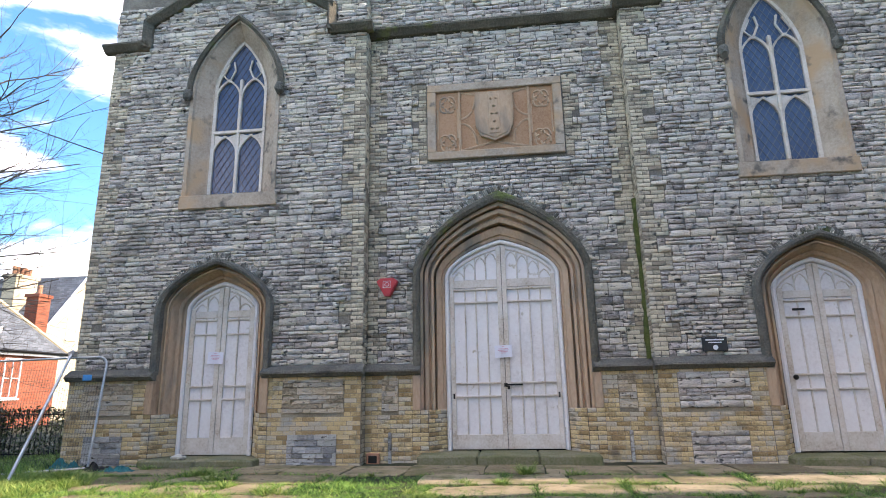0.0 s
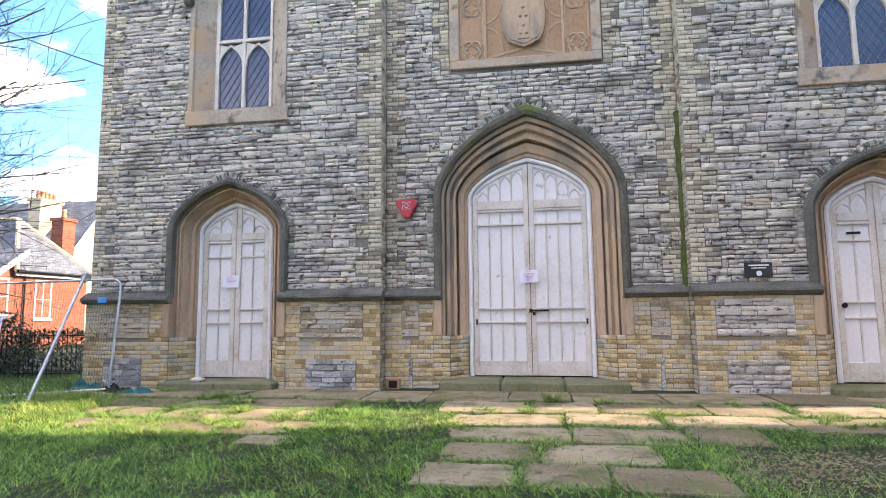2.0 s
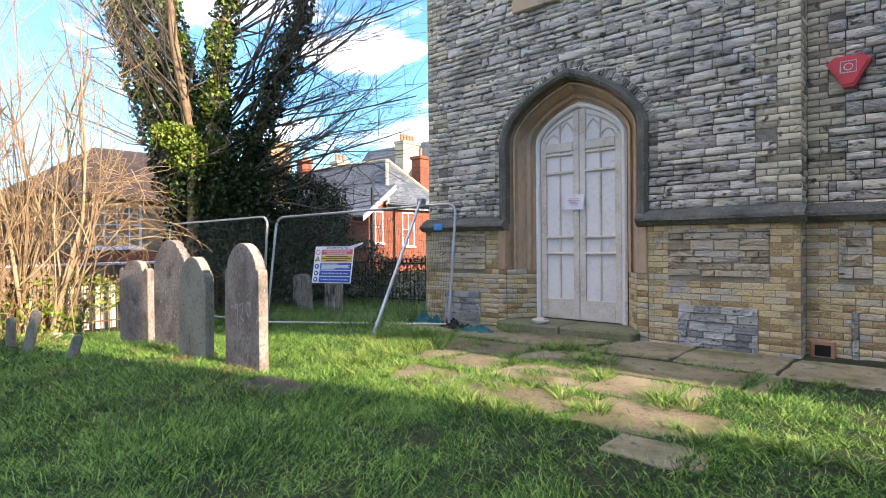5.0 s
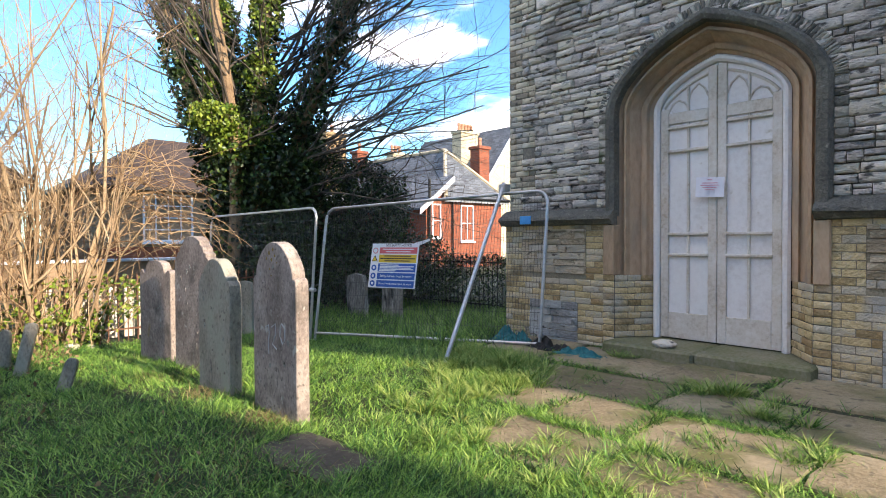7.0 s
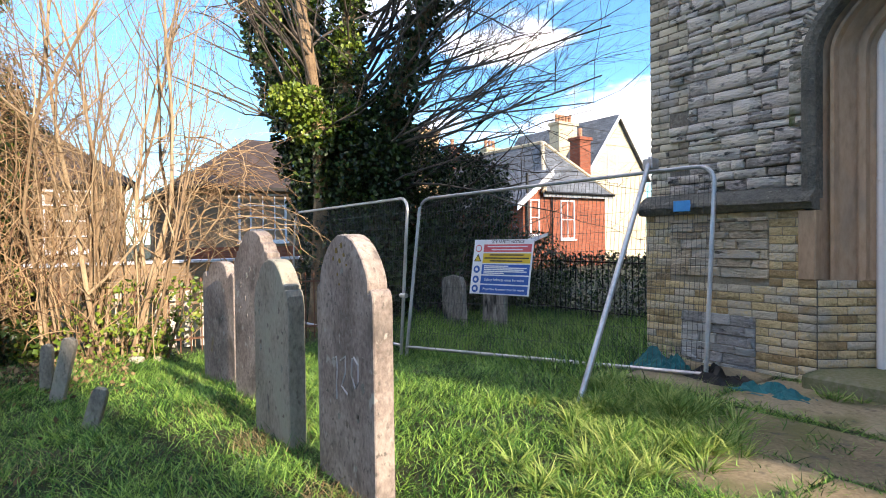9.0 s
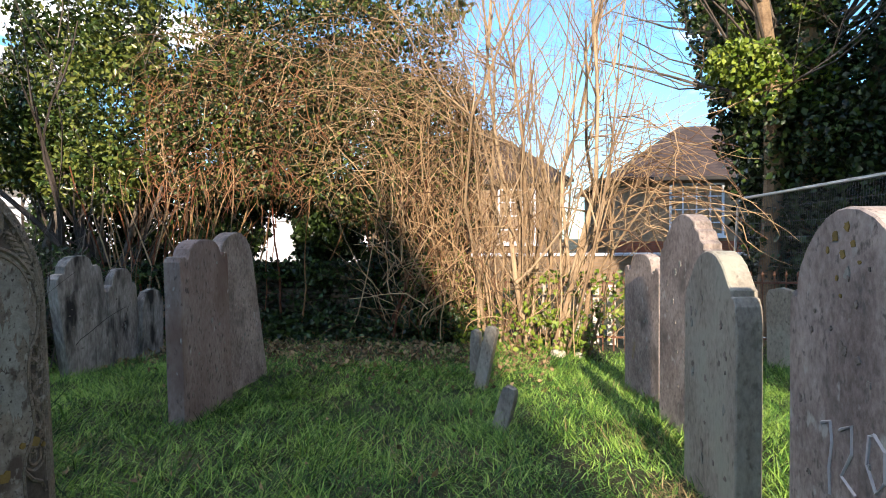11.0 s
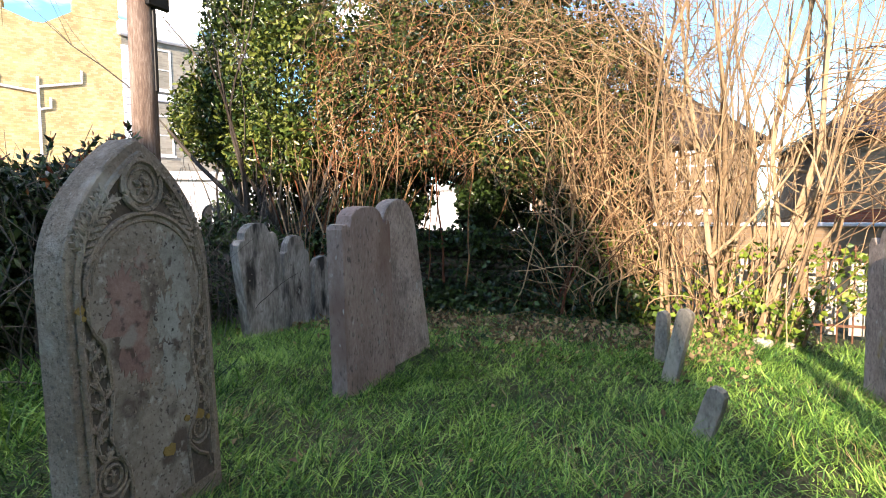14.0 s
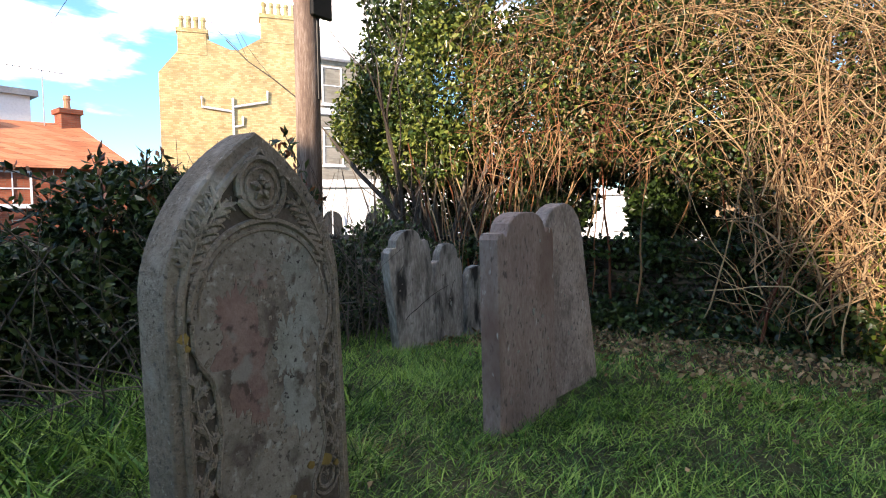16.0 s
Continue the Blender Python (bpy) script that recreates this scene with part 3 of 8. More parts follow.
wall_depth = 0.45
sides = [("wall_north_left_bay", X0, X1, YP, YU, [DOOR_L, WIN_L]), ("wall_north_right_bay", X2, X3, YP, YU, [DOOR_R, WIN_R]),
         ("wall_north_centre_bay", X1, X2, YCP, YCU, [DOOR_C])]
near_rubble, near_brick = [], []
walls = []
for name, xa, xb, yp, yu, holes in sides:
    centre = "centre" in name
    back = 11.6
    w = backing(name, xa if centre else xa + 0.015, xb if centre else xb - 0.015, yu + 0.045, back, -0.3, TOP, holes, M_mortar, "grey coursed rubble church wall with yellow brick quoins")
    walls.append(w)
    pl = backing("plinth", xa, xb, yp + 0.04, yu + 0.045, -0.3, 1.5, holes, M_mortarl, "yellow brick and rubble plinth of the church wall")
    # plinth: brick frames round panels of rubble
    d = holes[0]
    seg = [(xa, d[0] - d[1]), (d[0] + d[1], xb)]
    for sa, sb in seg:
        m = 0.30
        panels = []
        if sb - sa > 0.7:
            panels = [hole(sa + m, sb - m, 0.85, 1.42), hole(sa + m + 0.12, sb - m - 0.12, -0.05, 0.5)]
            for p, low in zip(panels, (False, True)):
                near_rubble.append((w, courses(p[0] - p[1], p[0] + p[1], p[2], p[3], []), yp + 0.04, 0.03, low))
        near_brick.append((w, courses(sa, sb, -0.05, 1.5, panels, True), yp + 0.04, 0.009))
    # upper wall
    q = []
    if centre:
        q = quoin(xa, 1, 1.62, 8.3, 0.36, 0.2) + quoin(xb, -1, 1.62, 8.3, 0.36, 0.2)
        q += quoin(-0.22, -1, 5.5, 7.2, 0.3, 0.16) + quoin(2.46, 1, 5.5, 7.2, 0.3, 0.16)
        extra = [hole(-0.22, 2.46, 5.52, 7.18)]
    else:
        q = quoin(xa, 1, 1.62, 8.3) + quoin(xb, -1, 1.62, 8.3)
        extra = []
    solid = holes + extra
    xs0, xs1 = (xa, xb)
    qh = [hole(*r) for r in q]
    cor = courses(xs0, xs1, 1.6, 9.4, solid + qh)
    lay(cor, yu + 0.045, 0.038, RUBBLE, 0.011, "rubble_stones", M_rub_i, w)
    br = []
    for a, b, z0, z1 in q:
        br += courses(a, b, z0, z1, holes, True)
    lay(br, yu + 0.045, 0.012, BRICKS, 0.010, "quoin_bricks", M_gb_i, w)

# brick faces of the returns between the side bays and the centre bay
for w, xr, s in ((walls[0], X1, 1), (walls[1], X2, -1), (walls[0], X0, -1), (walls[1], X3, 1)):
    vs, fs, k = [], [], 0
    outer = xr in (X0, X3)
    for y0, y1, z0, z1, yb in ((YP + 0.045, YCP + 0.04, -0.05, 1.5, 0), (YU + 0.045, YCU + 0.045, 1.6, 9.4, 0)):
        if outer:
            y1 = 11.6
        for a, b, za, zb in courses(y0, y1, z0, z1, [], True):
            v, f = BRICKS[rnd.randrange(len(BRICKS))]
            dep = 0.011 * rnd.uniform(0.8, 1.15)
            q = np.stack([xr - s * 0.010 - s * v[:, 1] * dep, v[:, 0] * (b - a - 0.011) + (a + b) / 2, v[:, 2] * (zb - za - 0.011) + (za + zb) / 2], 1)
            vs.append(q)
            fs.append(f + k)
            k += len(v)
    tagged(arrays("return_brickwork", np.concatenate(vs), np.concatenate(fs), M_gb_i, w), kind="stuff")
part("moss_streak", Mb().tube([(X2 - 0.012 + rnd.uniform(-0.008, 0.008), YCU - 0.004, 1.66 + 0.16 * i) for i in range(19)], [0.052 * (0.6 + 0.8 * rnd.random()) for i in range(19)], 6), M_moss, walls[2], "green moss streak in the corner")

# body of the church behind its front, closing it at the sides and above
mb = Mb()
mb.box(X0 + 0.1, X0 + 0.6, 11.6, 24, -0.3, 9.5).box(X3 - 0.6, X3 - 0.1, 11.6, 24, -0.3, 9.5).box(X0 + 0.1, X3 - 0.1, 23.5, 24, -0.3, 9.5)
# unseen corner block, added to set the shade edge along the front
mb.box(X3, X3 + 0.8, 9.75, 11.6, -0.3, 9.0)
tagged(part("wall_nave", mb, M_rub_i), "plain side walls of the church with an added unseen shade-casting corner block", "wall", kind="structure")
mb = Mb().box(X0 + 0.1, X3 - 0.1, 11.6, 24, 9.5, 9.8)
tagged(part("ceiling", mb, M_slate), "roof deck of the church", "roof", kind="structure")
# near-black sheet added to stand in for the unlit interior
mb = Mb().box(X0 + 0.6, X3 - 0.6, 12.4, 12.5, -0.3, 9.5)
tagged(part("wall_dark_backing", mb, M_dark), "added near-black sheet behind the windows in place of interior shade", "wall", kind="structure")


def string_course(name, runs, material, label):
    """Moulded band along runs of (x0, x1, y, z): a sloped top, a nose and a hollow below."""
    mb = Mb()
    for x0, x1, y, z in runs:
        prof = [(0.10, 0.16), (0.03, 0.12), (-0.075, 0.05), (-0.085, 0.015), (-0.06, 0.0), (-0.02, -0.045), (0.06, -0.06), (0.10, -0.06)]
        n = max(2, int((x1 - x0) / 0.25))
        line = []
        for i in range(n + 1):
            x = x0 + (x1 - x0) * i / n
            for dy, dz in prof:
                line.append((x, y + dy + rnd.uniform(-0.006, 0.006), z + dz + rnd.uniform(-0.006, 0.006)))
        k = len(prof)
        fs = [(i * k + j, i * k + j + 1, (i + 1) * k + j + 1, (i + 1) * k + j) for i in range(n) for j in range(k - 1)]
        fs += [tuple(range(k))[::-1], tuple(n * k + j for j in range(k))]
        mb.add(line, fs)
    return tagged(part(name, mb, material), label, "moulding", kind="structure")


string_course("trim_string_course", [(X0 - 0.04, LC - 1.03, YP, 1.52), (LC + 1.03, X1 + 0.05, YP, 1.52), (X1 - 0.02, CX - 1.5, YCP, 1.52),
                                     (CX + 1.5, X2 + 0.02, YCP, 1.52), (X2 - 0.05, RC - 1.03, YP, 1.52), (RC + 1.03, X3 + 0.04, YP, 1.52)],
              M_string, "dark lichened moulded string course on the church front")

# upper cornice, stepping up over each window as a gable
mb = Mb()


def raked(mb, pts, y, dep=0.16, h=0.2):
    for (xa, za), (xb, zb) in zip(pts, pts[1:]):
        d = Vector((xb - xa, 0, zb - za)).normalized()
        n = Vector((-d.z, 0, d.x))
        if n.z < 0 or (abs(n.z) < 1e-3 and n.x > 0):
            n = -n
        a, b = Vector((xa, 0, za)) - d * 0.04, Vector((xb, 0, zb)) + d * 0.04
        prof = [(0.05, -h / 2), (-0.05, -h / 2 + 0.02), (-dep * 0.7, -0.02), (-dep, 0.03), (-dep, h * 0.35), (0.05, h / 2)]
        vs = [p + n * o + Vector((0, y + yy, 0)) for p in (a, b) for yy, o in prof]
        k = len(prof)
        mb.add(vs, [(j, j + 1, k + j + 1, k + j) for j in range(k - 1)] + [tuple(range(k)), tuple(range(2 * k - 1, k - 1, -1))])


for s in (1, -1):
    f = lambda x: x if s == 1 else 2 * CX - x
    raked(mb, [(f(x), z) for x, z in ((-7.08, 8.42), (-6.15, 8.42), (-6.15, 8.95), (WL, 10.15), (-2.1, 8.95), (-2.1, 8.42), (X1 + 0.1, 8.42))], YU)
raked(mb, [(X1 - 0.05, 8.42), (X2 + 0.05, 8.42)], YCU)
tagged(part("trim_cornice", mb, M_hood), "dark moulded cornice stepping up as gables", "moulding", kind="structure")


# ---- doorways ----
def doorway(cx, y, w, spring, rise, hw, hspring, hrise, ywall, label, centre):
    """Moulded stone surround and hood mould of a pointed doorway."""
    top = thing("door_surround", (cx, ywall, 0), label, "doorway", kind="structure")
    dd, yd = hw - w, y - ywall
    mb = Mb()
    if centre:
        prof = [(0.0, y), (0.02, y - 0.05), (0.06, y - 0.06), (0.07, y - 0.10), (0.16, y - 0.15), (0.165, y - 0.02), (0.20, y - 0.02), (0.205, y - 0.2), (0.25, y - 0.21), (0.27, y - 0.15), (0.29, y - 0.15),
                (0.31, y - 0.25), (0.36, y - 0.26), (0.365, y - 0.17), (0.39, y - 0.17), (0.395, y - 0.29), (0.47, y - 0.30), (0.5, ywall + 0.02), (0.56, ywall), (0.56, ywall + 0.08)]
    else:
        prof = [(0.0, y), (0.015, y - 0.04), (0.05, y - 0.06), (0.06, y - 0.12), (0.1, y - 0.15), (0.105, y - 0.10), (0.13, y - 0.12), (0.21, y - 0.24), (0.22, y - 0.31), (0.25, y - 0.31), (0.252, y - 0.24), (0.27, y - 0.24), (0.31, ywall + 0.04),
                (0.34, ywall), (0.42, ywall), (0.42, ywall + 0.08)]
    gain = 1.55 if centre else 0.95
    arch_ring(mb, cx, w, 0.86, spring, rise, 0.35, prof, 18, gain)
    part("moulded_jamb", mb, M_sand, top, "brown sandstone moulded jamb")
    mb = Mb()
    d0 = hw - w
    arch_ring(mb, cx, w, 1.56, spring, rise, 0.35, [(d0 - 0.12, ywall + 0.05), (d0 - 0.11, ywall - 0.06), (d0 - 0.06, ywall - 0.09), (d0 - 0.01, ywall - 0.08), (d0 + 0.02, ywall - 0.02), (d0 + 0.02, ywall + 0.08)], 18, gain)
    part("hood_mould", mb, M_hood if centre else M_string, top, "mossy weathered hood mould")
    # blocks under the hood's feet and brick below
    for s in (-1, 1):
        b = Mb()
        xi, xo = cx + s * (w + (0.3 if not centre else 0.44)), cx + s * (hw + 0.02)
        b.box(min(xi, xo), max(xi, xo), ywall - 0.09, ywall + 0.3, 0.86, 1.46, 0.012)
        part("foot_block", b, M_sand, top)
    # ring of small stones on edge
    vs, fs, k = [], [], 0
    path = arch_path(hw + 0.07, 2.2, spring, rise + (hw + 0.07 - w) * gain, 0.35, 40)
    acc = 0.0
    for (xa, za), (xb, zb) in zip(path, path[1:]):
        ln = math.hypot(xb - xa, zb - za)
        m = max(1, round(ln / 0.085))
        for i in range(m):
            t = (i + 0.5) / m
            x, z, ang = xa + (xb - xa) * t, za + (zb - za) * t, math.atan2(zb - za, xb - xa)
            v, f = BRICKS[rnd.randrange(6)]
            p = v * (ln / m - 0.008, 0.03, 0.125)
            c, s_ = math.cos(ang), math.sin(ang)
            vs.append(np.stack([p[:, 0] * c - p[:, 2] * s_ + cx + x, p[:, 1] + ywall + 0.035, p[:, 0] * s_ + p[:, 2] * c + z], 1))
            fs.append(f + k)
            k += len(v)
    ob = arrays("arch_stones", np.concatenate(vs), np.concatenate(fs), M_vouss, top)
    tagged(ob, kind="stuff")
    # brick jamb below the stone
    for s in (-1, 1):
        back_mb = Mb()
        wout = hw + 0.03
        poly = [(cx + s * w, y + 0.1), (cx + s * (w + 0.02), y - 0.02), (cx + s * (w + 0.3), ywall - 0.06), (cx + s * wout, ywall - 0.06), (cx + s * wout, y + 0.1)]
        if s < 0:
            poly = poly[::-1]
        vv = [(px, py, z) for z in (-0.2, 0.86) for px, py in poly]
        kk = len(poly)
        back_mb.add(vv, [tuple(range(kk))[::-1], tuple(range(kk, 2 * kk))] + [(i, (i + 1) % kk, kk + (i + 1) % kk, kk + i) for i in range(kk)])
        part("jamb_core", back_mb, M_mortar, top)
        vs, fs, k = [], [], 0
        p0, p1 = Vector((cx + s * (w + 0.02), y - 0.02, 0)), Vector((cx + s * (w + 0.3), ywall - 0.06, 0))
        p2 = Vector((cx + s * wout, ywall - 0.06, 0))
        for row in range(12):
            z = -0.03 + row * 0.0745
            for a, b in ((p0, p1), (p1, p2)):
                ln = (b - a).length
                m = max(1, round(ln / 0.2 + 0.5 * (row % 2)))
                for i in range(m):
                    c0 = a.lerp(b, (i + 0.5) / m)
                    d = (b - a).normalized()
                    if s < 0:
                        d = -d
                    nrm = Vector((d.y, -d.x, 0))
                    v, f = BRICKS[rnd.randrange(6)]
                    q = v * (ln / m - 0.01, 0.012, 0.066)
                    xx = c0.x + q[:, 0] * d.x - q[:, 1] * nrm.x
                    yy = c0.y + q[:, 0] * d.y - q[:, 1] * nrm.y
                    vs.append(np.stack([xx, yy, q[:, 2] + z + 0.037], 1))
                    fs.append(f + k)
                    k += len(v)
        tagged(arrays("jamb_bricks", np.concatenate(vs), np.concatenate(fs), M_yb_i, top), kind="stuff")
    return top


doorway(LC, 11.02, 0.72, 2.78, 0.53, 1.14, 0, 0, YU, "pointed sandstone doorway with a dark hood mould", False)
doorway(RC, 11.02, 0.72, 2.78, 0.53, 1.14, 0, 0, YU, "pointed sandstone doorway with a dark hood mould", False)
doorway(CX, 11.27, 1.06, 3.25, 0.70, 1.62, 0, 0, YCU, "broad pointed doorway with mossy hood mould", True)


def church_door(name, cx, y, w, z0, spring, rise, cols, rows, label):
    """A pair of white panelled leaves under a pointed head, in a painted frame."""
    top = thing(name, (cx, y, z0), label, "door")
    mb = Mb()
    arch_ring(mb, cx, w - 0.07, z0, spring, rise - 0.07, 0.35, [(0.0, y + 0.1), (0.0, y - 0.01), (0.025, y - 0.035), (0.055, y - 0.035), (0.08, y - 0.005)], 18)
    part("door_frame", mb, M_white, top)
    wi, ri = w - 0.075, rise - 0.075

    def head(x):
        return spring + arch_z(x / wi, ri, 0.35)

    for s in (-1, 1):
        g = 0.004
        mb = Mb()
        poly = [(cx + s * g, z0 + 0.012)] + [(cx + s * wi, z0 + 0.012)] + [(cx + s * wi * math.cos(math.pi / 2 * i / 12), spring + arch_z(math.cos(math.pi / 2 * i / 12), ri, 0.35)) for i in range(12)] + [(cx + s * g, head(0.01))]
        mb.prism(poly if s < 0 else poly[::-1], y + 0.03, y + 0.07)
        leaf = part("door_leaf", mb, M_white, top)
        st = 0.095 if cols == 2 else 0.085
        xs = [0.0 + g]
        inner = wi - 2 * st - g
        bars = Mb()

        def bar(x0, x1, za, zb, t=0.03):
            bars.box(min(cx + s * x0, cx + s * x1), max(cx + s * x0, cx + s * x1), y + 0.032 - t, y + 0.034, za, zb, 0.006)

        bar(g, g + st, z0 + 0.012, head(g + st) - 0.005)
        bar(wi - st, wi - 0.002, z0 + 0.012, spring + 0.02)
        bar(g + st, wi - st, z0 + 0.012, rows[0], 0.03)
        bar(g + st, wi - st, rows[-1][0], rows[-1][1], 0.03)
        for zr in rows[1:-1]:
            bar(g + st * 0.9, wi - st * 0.9, zr, zr + 0.032, 0.042)
        for i in range(1, cols):
            xm = g + st + inner * i / cols
            bar(xm - 0.014, xm + 0.014, rows[0], rows[-1][0], 0.026)
            top_z = head(xm) - 0.06
            if top_z - rows[-1][1] > 0.06:
                bar(xm - 0.012, xm + 0.012, rows[-1][1], top_z, 0.026)
        part("panel_bars", bars, M_dirty, leaf)
        # little ogee heads in the tympanum
        oge = Mb()
        for i in range(cols):
            xa, xb = g + st + inner * i / cols, g + st + inner * (i + 1) / cols
            zt = min(head(xa), head(xb)) - 0.07
            zb = max(rows[-1][1] + 0.03, zt - (xb - xa) * 0.75)
            xm = (xa + xb) / 2
            if zt - zb > 0.02:
                for p, q in (((xa, zb), (xm, zt)), ((xb, zb), (xm, zt))):
                    oge.tube([(cx + s * p[0], y + 0.028, p[1]), (cx + s * (p[0] + q[0]) / 2 + s * (p[0] - q[0]) * 0.12, y + 0.02, (p[1] + q[1]) / 2 + 0.02), (cx + s * q[0], y + 0.028, q[1])], 0.012, 5)
        arch = []
        for i in range(13):
            u = (g + st) / wi + (1 - (g + st) / wi - 0.06) * i / 12
            arch.append((cx + s * wi * u, y + 0.025, max(rows[-1][1], head(wi * u) - 0.075)))
        oge.tube(arch, 0.018, 5)
        part("tracery", oge, M_dirty, leaf)
        if cols == 4:
            k = Mb().tube([(cx + s * (wi - 0.05), y - 0.005, z0 + 0.88), (cx + s * (wi - 0.05), y - 0.005, z0 + 0.97)], 0.016, 8)
            part("keyhole_plate", k, M_iron, leaf, "black iron keyhole plate")
    return top


door_l = church_door("church_side_door", LC, 10.98, 0.72, 0.12, 2.78, 0.53, 2, [0.43, 1.09, 1.33, 2.29, 2.56, (2.62, 2.75)], "white painted double church door under a pointed arch")
door_r = church_door("church_side_door", RC, 10.98, 0.72, 0.12, 2.78, 0.53, 2, [0.43, 1.09, 1.33, 2.29, 2.56, (2.62, 2.75)], "white painted double church door with a knob")
door_c = church_door("church_main_door", CX, 11.22, 1.06, 0.16, 3.25, 0.70, 4, [0.42, 1.06, 1.29, 2.76, 3.0, (3.05, 3.2)], "large white panelled church double door with padlock")
mb = Mb().box(CX + 0.0, CX + 0.30, 11.16, 11.185, 1.255, 1.285, 0.004).box(CX - 0.03, CX + 0.03, 11.15, 11.185, 1.235, 1.3, 0.006)
part("hasp", mb, M_iron, door_c, "black iron hasp and staple")
mb = Mb().tube([(CX + 0.05, 11.15, 1.25), (CX + 0.05, 11.15, 1.19)], 0.025, 8)
part("padlock", mb, M_iron, door_c, "small dark padlock")
mb = Mb().tube([(RC - 0.58, 10.96, 1.3), (RC - 0.58, 10.89, 1.3), (RC - 0.58, 10.87, 1.3)], [0.02, 0.045, 0.03], 10)
part("door_knob", mb, M_iron, door_r, "round black door knob")
mb = Mb().box(RC - 0.45, RC - 0.25, 10.93, 10.95, 2.4, 2.44, 0.004)
part("letter_slot", mb, M_iron, door_r, "dark metal slot plate")


def steps(name, cx, w, y0, y1, h, label):
    mb = Mb()
    n = max(2, int(w / 0.9))
    top = thing(name, (cx, y0, 0), label, "doorstep")
    for i in range(n):
        a, b = cx - w / 2 + w * i / n, cx - w / 2 + w * (i + 1) / n
        m = Mb().box(a + 0.004, b - 0.004, y0 + rnd.uniform(-0.01, 0.02), y1, -0.2, h + rnd.uniform(-0.01, 0.005), 0.025)
        part("step_stone", m, M_mossstep, top)
    return top


steps("doorstep", LC + 0.02, 2.1, 10.3, 11.05, 0.115, "worn mossy stone doorstep below the side door")
steps("doorstep", RC + 0.02, 2.1, 10.3, 11.05, 0.115, "worn stone doorstep below the side door")
steps("doorstep", CX, 3.0, 10.42, 11.3, 0.155, "broad green mossy stone doorstep below the main door")


# ---- windows with tracery ----
def church_window(name, cx, y, label, lead):
    """Two lights, a transom and a traceried head, leaded in diamonds, in a splayed stone surround."""
    top = thing(name, (cx, YU, 4.7), label, "window", kind="structure")
    w, sp, rise, k = 0.56, 7.35, 1.15, 0.45
    mb = Mb()
    arch_ring(mb, cx, w, 4.97, sp, rise, k, [(0.0, y + 0.06), (0.0, y - 0.02), (0.05, y - 0.04), (0.30, YU + 0.03), (0.32, YU - 0.02), (0.40, YU - 0.02), (0.40, YU + 0.08)], 16)
    part("window_surround", mb, M_sandw, top, "splayed brown sandstone surround")
    mb = Mb().box(cx - 1.0, cx + 1.0, YU - 0.04, YU + 0.1, 4.72, 5.0, 0.015)
    mb.add([(cx - 0.98, YU - 0.03, 5.0), (cx + 0.98, YU - 0.03, 5.0), (cx + 0.6, y + 0.02, 5.12), (cx - 0.6, y + 0.02, 5.12)], [(0, 1, 2, 3)])
    part("window_sill", mb, M_sandw, top)
    mb = Mb()
    arch_ring(mb, cx, w, 7.2, sp, rise, k, [(0.36, YU + 0.06), (0.36, YU - 0.07), (0.42, YU - 0.11), (0.48, YU - 0.06), (0.48, YU + 0.06)], 16)
    part("hood_mould", mb, M_hood, top)
    for s in (-1, 1):
        mb = Mb()
        bm = bmesh.new()
        bmesh.ops.create_icosphere(bm, subdivisions=2, radius=0.11, matrix=Matrix.Translation((cx + s * 0.98, YU - 0.08, 7.16)) @ Matrix.Diagonal((0.9, 0.9, 1.25, 1)))
        for v in bm.verts:
            v.co += Vector(noise.noise_vector(v.co * 14)) * 0.035
        bm.verts.index_update()
        mb.add([v.co.copy() for v in bm.verts], [[v.index for v in f.verts] for f in bm.faces])
        bm.free()
        part("label_stop", mb, M_string, top, "weathered carved stone knob")
    # tracery
    tr = Mb()
    tr.box(cx - 0.035, cx + 0.035, y - 0.05, y + 0.05, 5.1, 7.62, 0.015)
    tr.box(cx - w, cx + w, y - 0.045, y + 0.05, 6.40, 6.47, 0.012)
    arch_ring(tr, cx, w - 0.05, 5.1, sp, rise - 0.05, k, [(0.0, y + 0.04), (0.0, y - 0.03), (0.06, y - 0.045)], 16)
    for s in (-1, 1):
        c = cx + s * w / 2
        for zs in (5.98, 7.26):
            arch_ring(tr, c, w / 2 - 0.045, zs - 0.05, zs, 0.34, 0.4, [(0.0, y + 0.04), (0.0, y - 0.03), (0.045, y - 0.04)], 8)
            fill = []
            for side in (-1, 1):
                pts = [(c + side * (w / 2 - 0.03), zs), (c + side * (w / 2 - 0.03), zs + 0.42)] + [(c + side * (w / 2 - 0.045) * math.cos(math.pi / 2 * (7 - i) / 7), zs + arch_z(math.cos(math.pi / 2 * (7 - i) / 7), 0.34, 0.4)) for i in range(8)]
                if zs < 7:
                    tr.prism(pts, y - 0.01, y + 0.03)
        tr.tube([(c, y - 0.01, 7.6), (cx + s * 0.42, y - 0.01, 7.75), (cx + s * 0.30, y - 0.01, 8.0)], 0.022, 5)
    tr.tube([(cx - 0.28, y - 0.01, 7.58), (cx - 0.16, y - 0.01, 7.85), (cx - 0.2, y - 0.01, 8.05)], 0.025, 5)
    tr.tube([(cx + 0.28, y - 0.01, 7.58), (cx + 0.16, y - 0.01, 7.85), (cx + 0.2, y - 0.01, 8.05)], 0.025, 5)
    part("tracery", tr, M_dirty, top, "pale stone tracery and mullion")
    gl = Mb()
    path = arch_path(w, 5.1, sp, rise, k, 14)
    gl.prism([(cx + x, z) for x, z in path], y + 0.02, y + 0.03)
    part("pane", gl, M_glass, top, "leaded diamond glass")
    ld = Mb()
    step = 0.135
